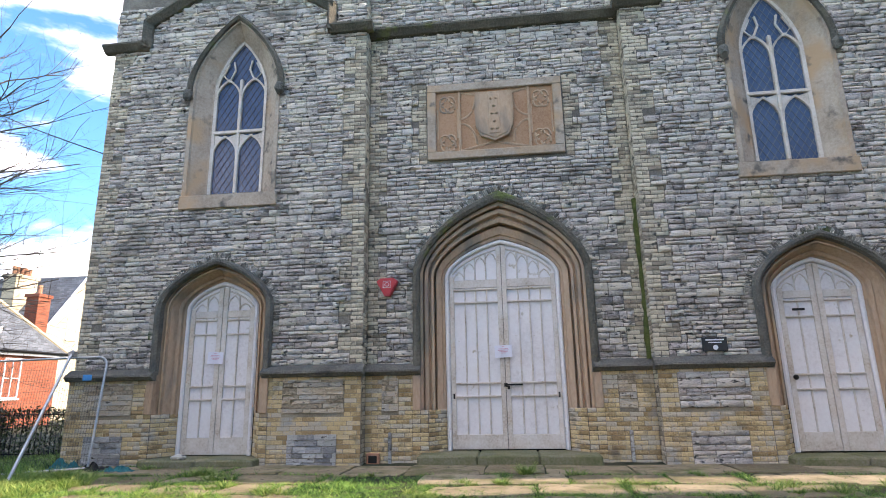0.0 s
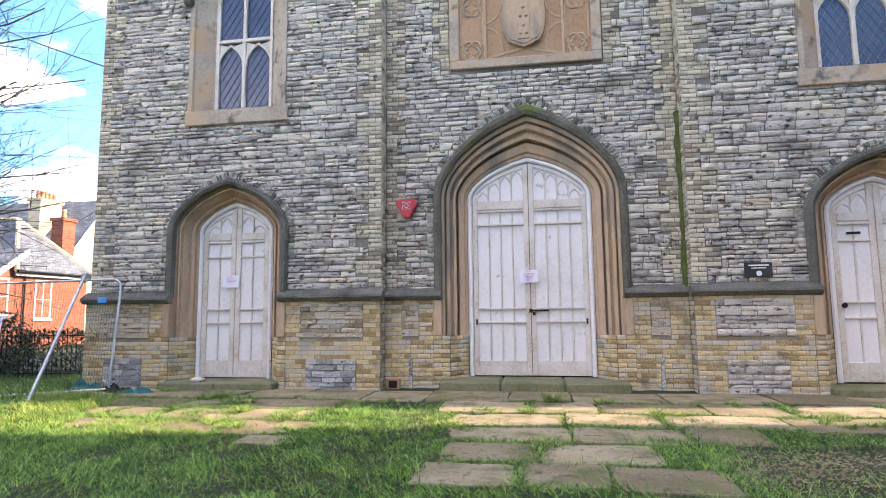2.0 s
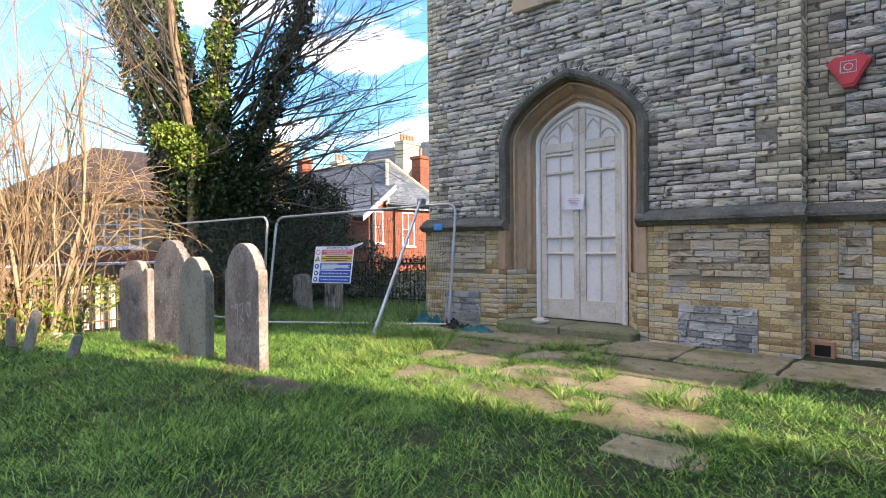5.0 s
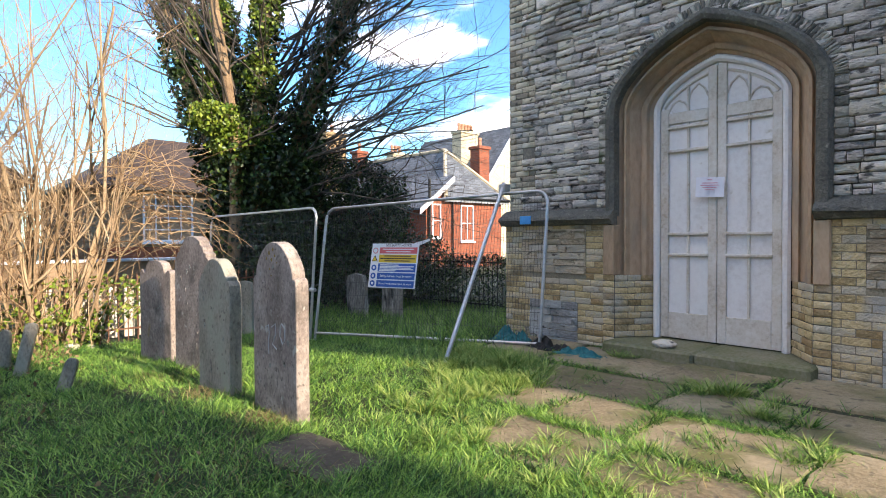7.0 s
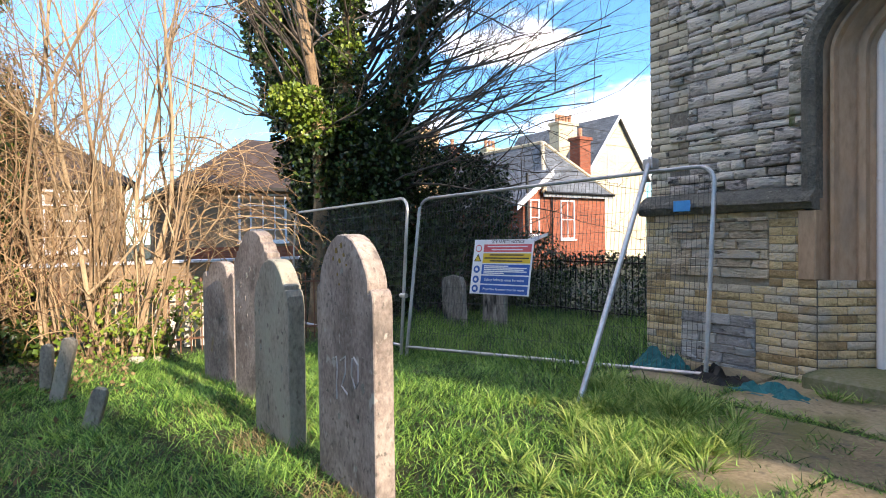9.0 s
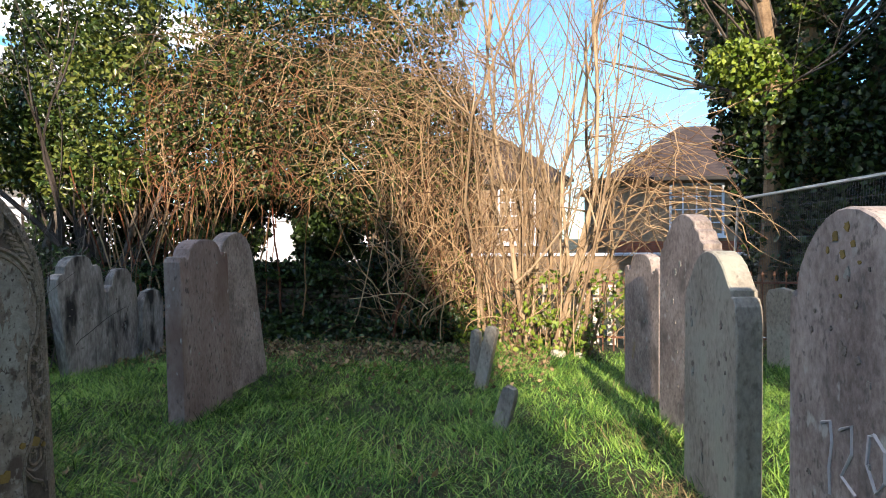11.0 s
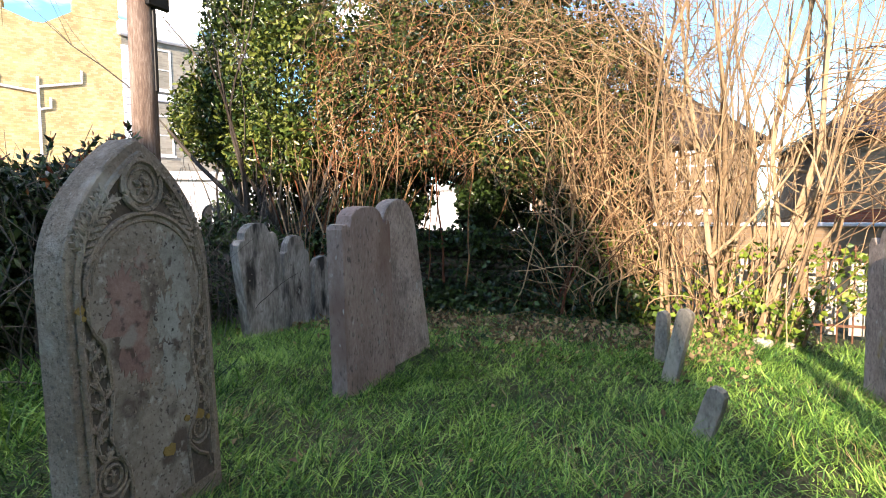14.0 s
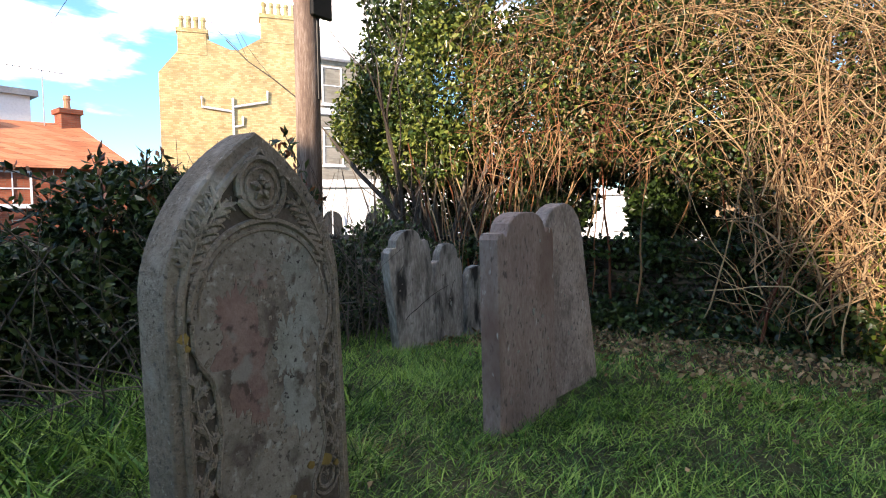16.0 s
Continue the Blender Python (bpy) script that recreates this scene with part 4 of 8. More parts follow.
    for s in (-1, 1):
        c0 = -20
        for i in range(-40, 60):
            pts = []
            for j in range(90):
                z = 5.1 + 3.4 * j / 89
                x = s * ((z - 5.1) * 0.62) + i * step - 1.5
                if abs(x) < arch_half(z, w - 0.02, sp, rise - 0.02, k):
                    pts.append((cx + x, z))
            if len(pts) > 2:
                (xa, za), (xb, zb) = pts[0], pts[-1]
                d = Vector((xb - xa, 0, zb - za)).normalized()
                n = Vector((-d.z, 0, d.x)) * 0.006
                A, B = Vector((xa, y + 0.014, za)), Vector((xb, y + 0.014, zb))
                ld.add([A - n, B - n, B + n, A + n, A - n + Vector((0, 0.008, 0)), B - n + Vector((0, 0.008, 0)), B + n + Vector((0, 0.008, 0)), A + n + Vector((0, 0.008, 0))],
                       [(0, 1, 2, 3), (4, 7, 6, 5), (0, 4, 5, 1), (2, 6, 7, 3)])
    part("lead_lattice", ld, lead, top, "diamond lead lattice")
    return top


church_window("window_1", WL, 10.92, "pointed two-light church window with dark leaded glass", M_leaddark)
church_window("window_2", WR, 10.92, "pointed two-light church window with pale leaded glass", M_lead)

# ---- carved panel with a shield ----
panel = thing("heraldic_relief", (CX, YCU, 5.55), "brown sandstone panel carved with a shield and tracery", "carving")
px0, px1, pz0, pz1, py = -0.2, 2.44, 5.55, 7.15, YCU - 0.03
mb = Mb()
mb.box(px0, px1, py, py + 0.14, pz0, pz0 + 0.16, 0.015).box(px0, px1, py, py + 0.14, pz1 - 0.16, pz1, 0.015)
mb.box(px0, px0 + 0.17, py + 0.003, py + 0.14, pz0 + 0.16, pz1 - 0.16, 0.01).box(px1 - 0.17, px1, py + 0.003, py + 0.14, pz0 + 0.16, pz1 - 0.16, 0.01)
part("panel_frame", mb, M_sandw, panel)
mb = Mb().box(px0 + 0.1, px1 - 0.1, py + 0.066, py + 0.22, pz0 + 0.1, pz1 - 0.1)
part("panel_back", mb, M_sandred, panel)
mb = Mb()
for s in (-1, 1):
    xi = CX + s * 0.68
    mb.box(xi - 0.025, xi + 0.025, py + 0.03, py + 0.13, pz0 + 0.16, pz1 - 0.16, 0.01)
    xc = CX + s * 0.92
    for zc, r in ((6.72, 0.17), (5.9, 0.17)):
        for q in range(4):
            a0 = math.pi / 2 * q + math.pi / 4
            c = (xc + 0.075 * math.cos(a0), zc + 0.085 * math.sin(a0))
            mb.tube([(c[0] + 0.095 * math.cos(a0 - 2.2 + 4.4 * i / 10), py + 0.07, c[1] + 0.11 * math.sin(a0 - 2.2 + 4.4 * i / 10)) for i in range(11)], 0.026, 5)
    for e in (-1, 1):
        mb.tube([(xc + e * 0.2, py + 0.07, 6.0 + 0.62 * i / 6) for i in range(7)], 0.022, 5)
    for zc, d in ((pz1 - 0.18, -1), (pz0 + 0.18, 1)):
        mb.tube([(CX + s * (0.66 * (1 - i / 10)), py + 0.08, zc + d * 0.05 * math.sin(math.pi * i / 10) + d * (0.17 * (i / 10) ** 3)) for i in range(11)], 0.03, 6)
        mb.tube([(CX + s * (0.66 - 0.3 * math.sin(math.pi / 2 * i / 8)), py + 0.08, 6.35 - d * 0.03 - d * 0.5 * (1 - math.cos(math.pi / 2 * i / 8)) * 0.9 - d * 0.02) for i in range(9)], 0.03, 6)
part("carved_tracery", mb, M_sand, panel)
mb = Mb()
shield = [(-0.36, 6.9), (0.36, 6.9), (0.38, 6.45), (0.36, 6.18), (0.27, 5.98), (0.0, 5.86), (-0.27, 5.98), (-0.36, 6.18), (-0.38, 6.45)]
mb.prism([(CX + x, z) for x, z in shield], py - 0.03, py + 0.13)
mb.prism([(CX + x * 0.9, 6.4 + (z - 6.4) * 0.9) for x, z in shield], py - 0.045, py + 0.1)
mb.box(CX - 0.11, CX + 0.11, py - 0.06, py, 6.0, 6.84, 0.008)
part("shield", mb, M_sand, panel)
for x, z in ((-0.05, 6.74), (0.05, 6.74), (0, 6.58), (-0.05, 6.42), (0.05, 6.42), (0, 6.25), (-0.05, 6.1), (0.05, 6.1)):
    part("boss", Mb().tube([(CX + x, py - 0.055, z), (CX + x, py - 0.085, z), (CX + x, py - 0.09, z)], [0.035, 0.022, 0.01], 8), M_sand, panel)

# ---- alarm box, plaque, notices ----
alarm = thing("alarm_box", (-0.98, YCU - 0.01, 3.08), "red plastic alarm sounder box fixed to the church wall", "alarm")
hexa = [(-0.2, 3.17), (-0.12, 3.23), (0.12, 3.23), (0.2, 3.17), (0.05, 2.9), (-0.05, 2.9)]
mb = Mb().prism([(-0.98 + x, z) for x, z in hexa], YCU - 0.11, YCU)
mb.prism([(-0.98 + x * 0.85, 3.09 + (z - 3.09) * 0.85) for x, z in hexa], YCU - 0.125, YCU - 0.1)
part("housing", mb, M_red, alarm)
mb = Mb()
mb.tube([(-0.98 + 0.07 * x, YCU - 0.128, 3.11 + 0.06 * z) for x, z in ((-1, -1), (1, -1), (1, 1), (-1, 1), (-1, -1))], 0.007, 4)
mb.tube([(-0.98 + 0.04 * math.cos(a * 0.628), YCU - 0.128, 3.11 + 0.035 * math.sin(a * 0.628)) for a in range(11)], 0.006, 4)
part("emblem", mb, M_signw, alarm, "plain white printed emblem")

plaque = thing("wall_plaque", (4.58, YU, 1.85), "small black plaque with white print on the church wall", "sign")
mb = Mb().box(4.39, 4.78, YU - 0.035, YU + 0.02, 1.74, 1.97, 0.008)
part("plate", mb, M_signk, plaque)
mb = Mb().box(4.44, 4.73, YU - 0.04, YU - 0.03, 1.915, 1.935).box(4.48, 4.69, YU - 0.04, YU - 0.03, 1.875, 1.89)
mb.tube([(4.585, YU - 0.034, 1.80), (4.585, YU - 0.042, 1.80)], 0.04, 12)
part("print", mb, M_signw, plaque)


def notice(x, y, z, tilt):
    n = thing("paper_notice", pose(x, y, z, 0, tilt, 0), "laminated paper notice with red print taped on the door", "notice", "door notices")
    mb = Mb()
    vs = [(-0.155 + 0.31 * i / 6, -0.004 - 0.008 * math.sin(i * 1.3), dz) for dz in (-0.11, 0.11) for i in range(7)]
    vs += [(a, b + 0.002, c) for a, b, c in vs]
    fs = [(i, i + 1, i + 8, i + 7) for i in range(6)] + [(14 + i, 21 + i, 22 + i, 15 + i) for i in range(6)] + [(0, 7, 21, 14), (6, 20, 27, 13)] + [(i, 14 + i, 15 + i, i + 1) for i in range(6)] + [(7 + i, 8 + i, 22 + i, 21 + i) for i in range(6)]
    mb.add([n.matrix_basis @ Vector(p) for p in vs], fs)
    part("sheet", mb, M_paper, n)
    mb = Mb()
    for i, (wd, zz) in enumerate(((0.05, 0.085), (0.17, 0.045), (0.2, 0.02), (0.15, -0.005), (0.1, -0.03))):
        mb.box(-wd / 2, wd / 2, -0.018, -0.016, zz - 0.004, zz + 0.004, m=n.matrix_basis)
    part("print", mb, M_ink, n)
    return n


notice(LC - 0.06, 10.945, 1.86, 3)
notice(CX - 0.02, 11.185, 1.86, -2)

# air grate at the foot of the wall
grate = thing("air_grate", (-1.2, YCP, 0.06), "small rusty terracotta air grate at the wall foot", "grate")
mb = Mb().box(-1.33, -1.1, YCP - 0.05, YCP + 0.02, -0.04, 0.16, 0.01)
part("frame", mb, M_terra, grate)
mb = Mb().box(-1.29, -1.14, YCP - 0.056, YCP - 0.04, 0.0, 0.12)
part("opening", mb, M_iron, grate)


# ---- ground ----
gx = np.unique(np.concatenate([np.arange(-15, 11, 0.2), np.array([-400, -250, -120, -70, -45, -32, -25, -20, -17, 12, 14, 18, 25, 40, 80, 200, 400])]))
gy = np.unique(np.concatenate([np.arange(-4, 13, 0.2), np.array([-400, -250, -120, -70, -40, -28, -20, -14, -10, -7, -5, 14, 17, 22, 30, 45, 80, 200, 400])]))
GX, GY = np.meshgrid(gx, gy, indexing="ij")
near = (np.abs(GX + 3) < 13) & (np.abs(GY - 4) < 9)
GZ = ground_z(GX, GY) + near * rs.normal(0, 0.006, GX.shape)
nx, ny = GX.shape
idx = np.arange(nx * ny).reshape(nx, ny)
quads = np.stack([idx[:-1, :-1], idx[1:, :-1], idx[1:, 1:], idx[:-1, 1:]], -1).reshape(-1, 4)
ground = arrays("ground", np.stack([GX, GY, GZ], -1).reshape(-1, 3), quads, M_soil)
tagged(ground, "rough turf and soil of the churchyard", "ground", kind="structure")

# flagstones: rows along the church, a path to its door, and a few in the turf
slabs = []


def flag_row(x0, x1, y0, y1, keep, lo=0.8, hi=1.5):
    x = x0
    while x < x1:
        ln = rnd.uniform(lo, hi)
        if rnd.random() < keep(x):
            slabs.append((x, min(x + ln, x1), y0 + rnd.uniform(-0.04, 0.04), y1 + rnd.uniform(-0.04, 0.04), rnd.uniform(-1.5, 1.5)))
        x += ln


flag_row(-6.4, 9.5, 9.5, 10.5, lambda x: 1)
flag_row(-5.3, -1.3, 8.62, 9.46, lambda x: 1)
flag_row(-0.1, 9.5, 8.62, 9.46, lambda x: 1 if x < 3.2 else 0.75)
flag_row(-4.9, -1.6, 7.8, 8.58, lambda x: 1, 0.55, 1.1)
flag_row(0.1, 9.5, 7.8, 8.58, lambda x: 1 if x < 3.0 else 0.5)
flag_row(-4.4, -0.2, 7.05, 7.76, lambda x: 1 if x < -2.2 else 0.5, 0.7, 1.2)
flag_row(0.1, 3.4, 7.0, 7.76, lambda x: 0.95)
flag_row(3.4, 9.0, 7.05, 7.76, lambda x: 0.3)
flag_row(0.3, 2.7, 6.25, 6.95, lambda x: 0.9, 0.8, 1.2)
flag_row(0.2, 2.6, 5.5, 6.2, lambda x: 0.75, 0.7, 1.1)
flag_row(0.4, 2.2, 4.75, 5.4, lambda x: 0.7, 0.6, 0.9)
flag_row(-2.9, -1.2, 6.6, 7.0, lambda x: 0.55, 0.35, 0.6)
slabs += [(-5.15, -4.3, 6.0, 6.5, 8)]
paving = thing("pavement", (0, 9, 0), "worn brown flagstones with weeds in the joints", "paving", kind="structure")
for x0, x1, y0, y1, rot in slabs:
    cx, cy = (x0 + x1) / 2, (y0 + y1) / 2
    n = 7
    m = pose(cx, cy, float(ground_z(cx, cy)) + 0.006, rnd.uniform(-0.8, 0.8), rnd.uniform(-0.8, 0.8), rot)
    w, d = (x1 - x0) / 2 - 0.011, (y1 - y0) / 2 - 0.011
    ring = []
    for ax, ay, bx, by in ((-w, -d, w, -d), (w, -d, w, d), (w, d, -w, d), (-w, d, -w, -d)):
        for i in range(4):
            t = i / 4
            o = 0.012 if i == 0 else 0.0
            ring.append((ax + (bx - ax) * t + rnd.uniform(-0.015, 0.015) - math.copysign(o, ax) * (i == 0), ay + (by - ay) * t + rnd.uniform(-0.015, 0.015) - math.copysign(o, ay) * (i == 0)))
    k = len(ring)
    vs = [(x * 0.985, y * 0.985, 0.010 + rnd.uniform(-0.004, 0.004)) for x, y in ring] + [(x, y, 0.0) for x, y in ring] + [(x, y, -0.06) for x, y in ring] + [(0, 0, 0.012)]
    fs = [(i, (i + 1) % k, 3 * k) for i in range(k)] + [(k + i, k + (i + 1) % k, (i + 1) % k, i) for i in range(k)] + [(2 * k + i, 2 * k + (i + 1) % k, k + (i + 1) % k, k + i) for i in range(k)]
    part("flagstone", Mb().add([m @ Vector(p) for p in vs], fs), M_wallst if x0 < -4 and y1 < 6.6 else M_flag, paving)


def on_slab(x, y, grow=0.0):
    hit = np.zeros(len(x), bool)
    for x0, x1, y0, y1, rot in slabs:
        hit |= (x > x0 - grow) & (x < x1 + grow) & (y > y0 - grow) & (y < y1 + grow)
    return hit


def blades(name, x, y, h, width, lean, material, label, z=None, out=None):
    """Bent tapering blades standing at x, y."""
    n = len(x)
    z = ground_z(x, y) - 0.01 if z is None else z
    a = rs.uniform(0, 2 * math.pi, n)
    b = rs.uniform(0, 2 * math.pi, n) if out is None else out
    wx, wy = np.cos(a) * width, np.sin(a) * width
    l1, l2 = lean * h * rs.uniform(0.1, 0.5, n), lean * h * rs.uniform(0.5, 1.4, n)
    dx, dy = np.cos(b), np.sin(b)
    top = h * np.sqrt(np.clip(1 - (l2 / h * 0.6) ** 2, 0.2, 1))
    v = np.stack([np.stack([x - wx, y - wy, z], 1), np.stack([x + wx, y + wy, z], 1),
                  np.stack([x + wx * 0.8 + dx * l1, y + wy * 0.8 + dy * l1, z + top * 0.55], 1), np.stack([x - wx * 0.8 + dx * l1, y - wy * 0.8 + dy * l1, z + top * 0.55], 1),
                  np.stack([x + dx * l2, y + dy * l2, z + top], 1)], 1)
    base = (np.arange(n) * 5)[:, None]
    f = np.concatenate([base + np.array([[0, 1, 2]]), base + np.array([[0, 2, 3]]), base + np.array([[3, 2, 4]])], 0)
    ob = arrays(name, v.reshape(-1, 3), f, material)
    return tagged(ob, label, "grass", kind="stuff")


def clumpy(n, x0, x1, y0, y1, clumps, sd):
    """Blades gathered in clumps: x, y, the clump's height factor and the direction in which each blade lies."""
    cx, cy = rs.uniform(x0, x1, clumps), rs.uniform(y0, y1, clumps)
    hf = np.clip(0.75 + 0.35 * np.sin(cx * 2.3 + 2 * np.sin(cy * 1.7)) * np.sin(cy * 2.9 + cx) + rs.normal(0, 0.22, clumps), 0.35, 1.7)
    lie = 2.6 + 1.3 * np.sin(cx * 0.9 + cy * 1.4) + rs.normal(0, 1.1, clumps)
    i = rs.randint(0, clumps, n)
    sd = np.where(rs.rand(n) < 0.3, sd * 4, sd)
    return cx[i] + rs.normal(0, 1, n) * sd, cy[i] + rs.normal(0, 1, n) * sd, hf[i], lie[i] + rs.normal(0, 1.25, n)


def in_open(x, y):
    return (~on_slab(x, y, -0.06) | ((rs.rand(len(x)) < 0.5) & (np.sin(4.1 * x + 2 * np.sin(3.3 * y)) * np.sin(5.2 * y + x) > 0.72) & (y < 9.4)) | (rs.rand(len(x)) < 0.03)) & ~((y > 10.4) & (x > -7.0))


# short turf by the church, longer grass among the graves
x, y, hf, lie = clumpy(330000, -5, 4.4, 2.0, 9.2, 3600, 0.09)
ok = in_open(x, y) & ~((x > 2.9) & (y > 5.6) & (y < 7.0) & (rs.rand(len(x)) < 0.85)) & ~((y > 8.6) & (rs.rand(len(x)) < 0.6))
x, y, hf, lie = x[ok], y[ok], hf[ok], lie[ok]
blades("grass", x, y, rs.uniform(0.035, 0.095, len(x)) * hf, 0.0034, 1.25, M_grass, "short green turf in front of the church", None, lie)
x, y, hf, lie = clumpy(270000, -11, -3.0, 0.8, 9.4, 3600, 0.085)
ok = in_open(x, y) & ~((x < -9.4) & (y < 5.2) & (rs.rand(len(x)) < 0.8))
x, y, hf, lie = x[ok], y[ok], hf[ok], lie[ok]
blades("grass", x, y, rs.uniform(0.05, 0.135, len(x)) * hf, 0.0036, 1.25, M_grass, "long tussocky green grass among the gravestones", None, lie)
x, y, hf, lie = clumpy(30000, -13.5, -6.6, 9.2, 13.5, 500, 0.15)
ok = in_open(x, y)
blades("grass", x[ok], y[ok], rs.uniform(0.12, 0.3, ok.sum()), 0.004, 0.9, M_grass, "tall uncut grass behind the fence", None, lie[ok])
x, y, hf, lie = clumpy(26000, -3.2, 3.0, -1.5, 2.4, 900, 0.12)
blades("grass", x, y, rs.uniform(0.025, 0.07, len(x)), 0.003, 1.1, M_grass, "short green turf of the churchyard", None, lie)
# grass creeping over the edges of the flags
ex_, ey_ = [], []
for x0, x1, y0, y1, rot in slabs:
    if y0 > 9.4 and x0 > -4:
        continue
    for ax, ay, bx, by in ((x0, y0, x1, y0), (x0, y1, x1, y1), (x0, y0, x0, y1), (x1, y0, x1, y1)):
        k = int(620 * math.hypot(bx - ax, by - ay))
        t = rs.rand(k)
        keep = np.sin(3.1 * (ax + (bx - ax) * t) + 1.7 * ay + ax) + np.sin(5.3 * (ay + (by - ay) * t) + 2.3 * bx) > 0.45
        ex_.append((ax + (bx - ax) * t + rs.normal(0, 0.04, k))[keep]), ey_.append((ay + (by - ay) * t + rs.normal(0, 0.04, k))[keep])
x, y = np.concatenate(ex_), np.concatenate(ey_)
blades("grass", x, y, rs.uniform(0.03, 0.085, len(x)), 0.0036, 1.3, M_grass, "grass growing out of the joints between the flagstones")
x, y, hf, lie = clumpy(45000, 4.3, 9.0, 4.5, 9.2, 700, 0.12)
ok = in_open(x, y) & ~((y > 5.6) & (y < 7.0) & (rs.rand(len(x)) < 0.8))
blades("grass", x[ok], y[ok], rs.uniform(0.035, 0.095, ok.sum()) * hf[ok], 0.004, 1.25, M_grass, "short green turf beside the gravelly path", None, lie[ok])
# straw at the feet of the stones
sx, sy = [], []
for cx, cy, n, sd in ((-5.6, 6.35, 260, 0.16), (-6.6, 6.3, 300, 0.15), (-7.6, 6.3, 340, 0.2), (-8.9, 6.35, 260, 0.18), (-6.9, 2.95, 160, 0.16), (-6.0, 3.7, 90, 0.25), (-4.9, 5.9, 220, 0.25), (-7.2, 5.0, 120, 0.3), (-5.0, 3.9, 90, 0.3), (-2.6, 7.4, 120, 0.3), (-7.0, 4.4, 350, 1.2), (-5.0, 5.0, 200, 0.9), (-3.5, 6.2, 180, 0.8), (-1.0, 6.4, 220, 1.1), (0.5, 3.6, 200, 1.2)):
    sx.append(rs.normal(cx, sd, n)), sy.append(rs.normal(cy, sd * 0.7, n))
sx, sy = np.concatenate(sx), np.concatenate(sy)
blades("dead_grass", sx, sy, rs.uniform(0.04, 0.13, len(sx)), 0.003, 1.3, M_straw, "dry straw-coloured dead grass at the stones' feet")


def tuft(cx, cy, r, n, h):
    n, k = int(n * 3), max(3, int(n / 22))
    px, py, ps = rs.normal(cx, r, k), rs.normal(cy, r * 0.7, k), rs.uniform(0.6, 1.2, k)
    i = rs.randint(0, k, n)
    a, d = rs.uniform(0, 2 * math.pi, n), np.abs(rs.normal(0, 0.03, n))
    x, y, h = px[i] + np.cos(a) * d, py[i] + np.sin(a) * d, h * ps[i]
    blades("weed_tuft", x, y, rs.uniform(0.5, 1.15, n) * h, 0.0042, 1.2, M_tuft, "pale green grassy weed tuft in the paving joints", None, a + rs.normal(0, 0.4, n))


for cx, cy, r, n, h in ((1.35, 9.5, 0.05, 90, 0.26), (-5.5, 8.9, 0.22, 420, 0.22), (-5.0, 8.4, 0.2, 260, 0.2), (-3.55, 9.35, 0.14, 170, 0.2), (-3.0, 8.9, 0.1, 120, 0.16), (-2.6, 8.3, 0.1, 110, 0.15),
                        (-1.9, 7.9, 0.14, 150, 0.16), (-2.3, 7.4, 0.12, 120, 0.15), (-3.2, 7.6, 0.2, 200, 0.11), (-4.0, 7.3, 0.22, 240, 0.12), (1.0, 8.6, 0.1, 80, 0.12), (2.1, 9.45, 0.08, 70, 0.12),
                        (0.5, 8.58, 0.1, 80, 0.1), (2.7, 8.6, 0.13, 120, 0.12), (3.8, 9.45, 0.1, 80, 0.12), (4.6, 8.2, 0.3, 300, 0.13), (6.1, 8.4, 0.3, 300, 0.14), (0.15, 7.78, 0.15, 140, 0.12),
                        (1.3, 7.0, 0.1, 90, 0.12), (-0.9, 9.48, 0.1, 60, 0.1), (-4.6, 7.0, 0.3, 240, 0.11), (-6.2, 9.2, 0.25, 260, 0.2), (-1.0, 7.3, 0.3, 300, 0.12), (7.6, 8.0, 0.3, 260, 0.13), (-4.9, 10.2, 0.08, 60, 0.14), (-5.6, 8.5, 0.3, 600, 0.19), (-5.2, 8.0, 0.25, 500, 0.17), (-5.0, 7.5, 0.25, 380, 0.15), (-3.3, 6.95, 0.2, 300, 0.13), (-2.7, 7.0, 0.2, 200, 0.12)):
    tuft(cx, cy, r, n, h)

# gravelly patch at the edge of the flags
n = 5200
x, y = rs.uniform(2.6, 7.5, n), rs.normal(6.3, 0.45, n)
r = rs.uniform(0.006, 0.02, n)
z = ground_z(x, y) + 0.002
oct_v = np.array([(1, 0, 0), (0, 1, 0), (-1, 0, 0), (0, -1, 0), (0, 0, 0.7)])
v = oct_v[None] * r[:, None, None] * rs.uniform(0.7, 1.3, (n, 5, 1)) + np.stack([x, y, z], 1)[:, None]
base = (np.arange(n) * 5)[:, None]
f = np.concatenate([base + np.array([q]) for q in ([0, 1, 4], [1, 2, 4], [2, 3, 4], [3, 0, 4])], 0)
tagged(arrays("gravel", v.reshape(-1, 3), f, M_flag), "grey-brown gravel scattered in the turf", "gravel", kind="stuff")


def leaf_cards(name, p, size, material, label, parent=None, up=0.3, category="leaves", long=1.7):
    """Small folded leaves, each of two triangles, at the points p."""
    n = len(p)
    d = rs.normal(0, 1, (n, 3))
    d[:, 2] -= up
    d /= np.linalg.norm(d, axis=1)[:, None]
    s = np.cross(d, rs.normal(0, 1, (n, 3)))
    s /= np.linalg.norm(s, axis=1)[:, None] + 1e-9
    nrm = np.cross(d, s)
    L = (size * rs.uniform(0.6, 1.25, n))[:, None]
    W = L / long / 2
    mid = p + d * L * 0.5
    v = np.stack([p, mid + s * W + nrm * W * 0.5, p + d * L, mid - s * W + nrm * W * 0.5], 1)
    base = (np.arange(n) * 4)[:, None]
    f = np.concatenate([base + np.array([[0, 1, 2]]), base + np.array([[0, 2, 3]])], 0)
    ob = arrays(name, v.reshape(-1, 3), f, material, parent)
    if parent is not None:
        tagged(ob, kind="stuff")
    else:
        tagged(ob, label, category, kind="stuff")
    return ob


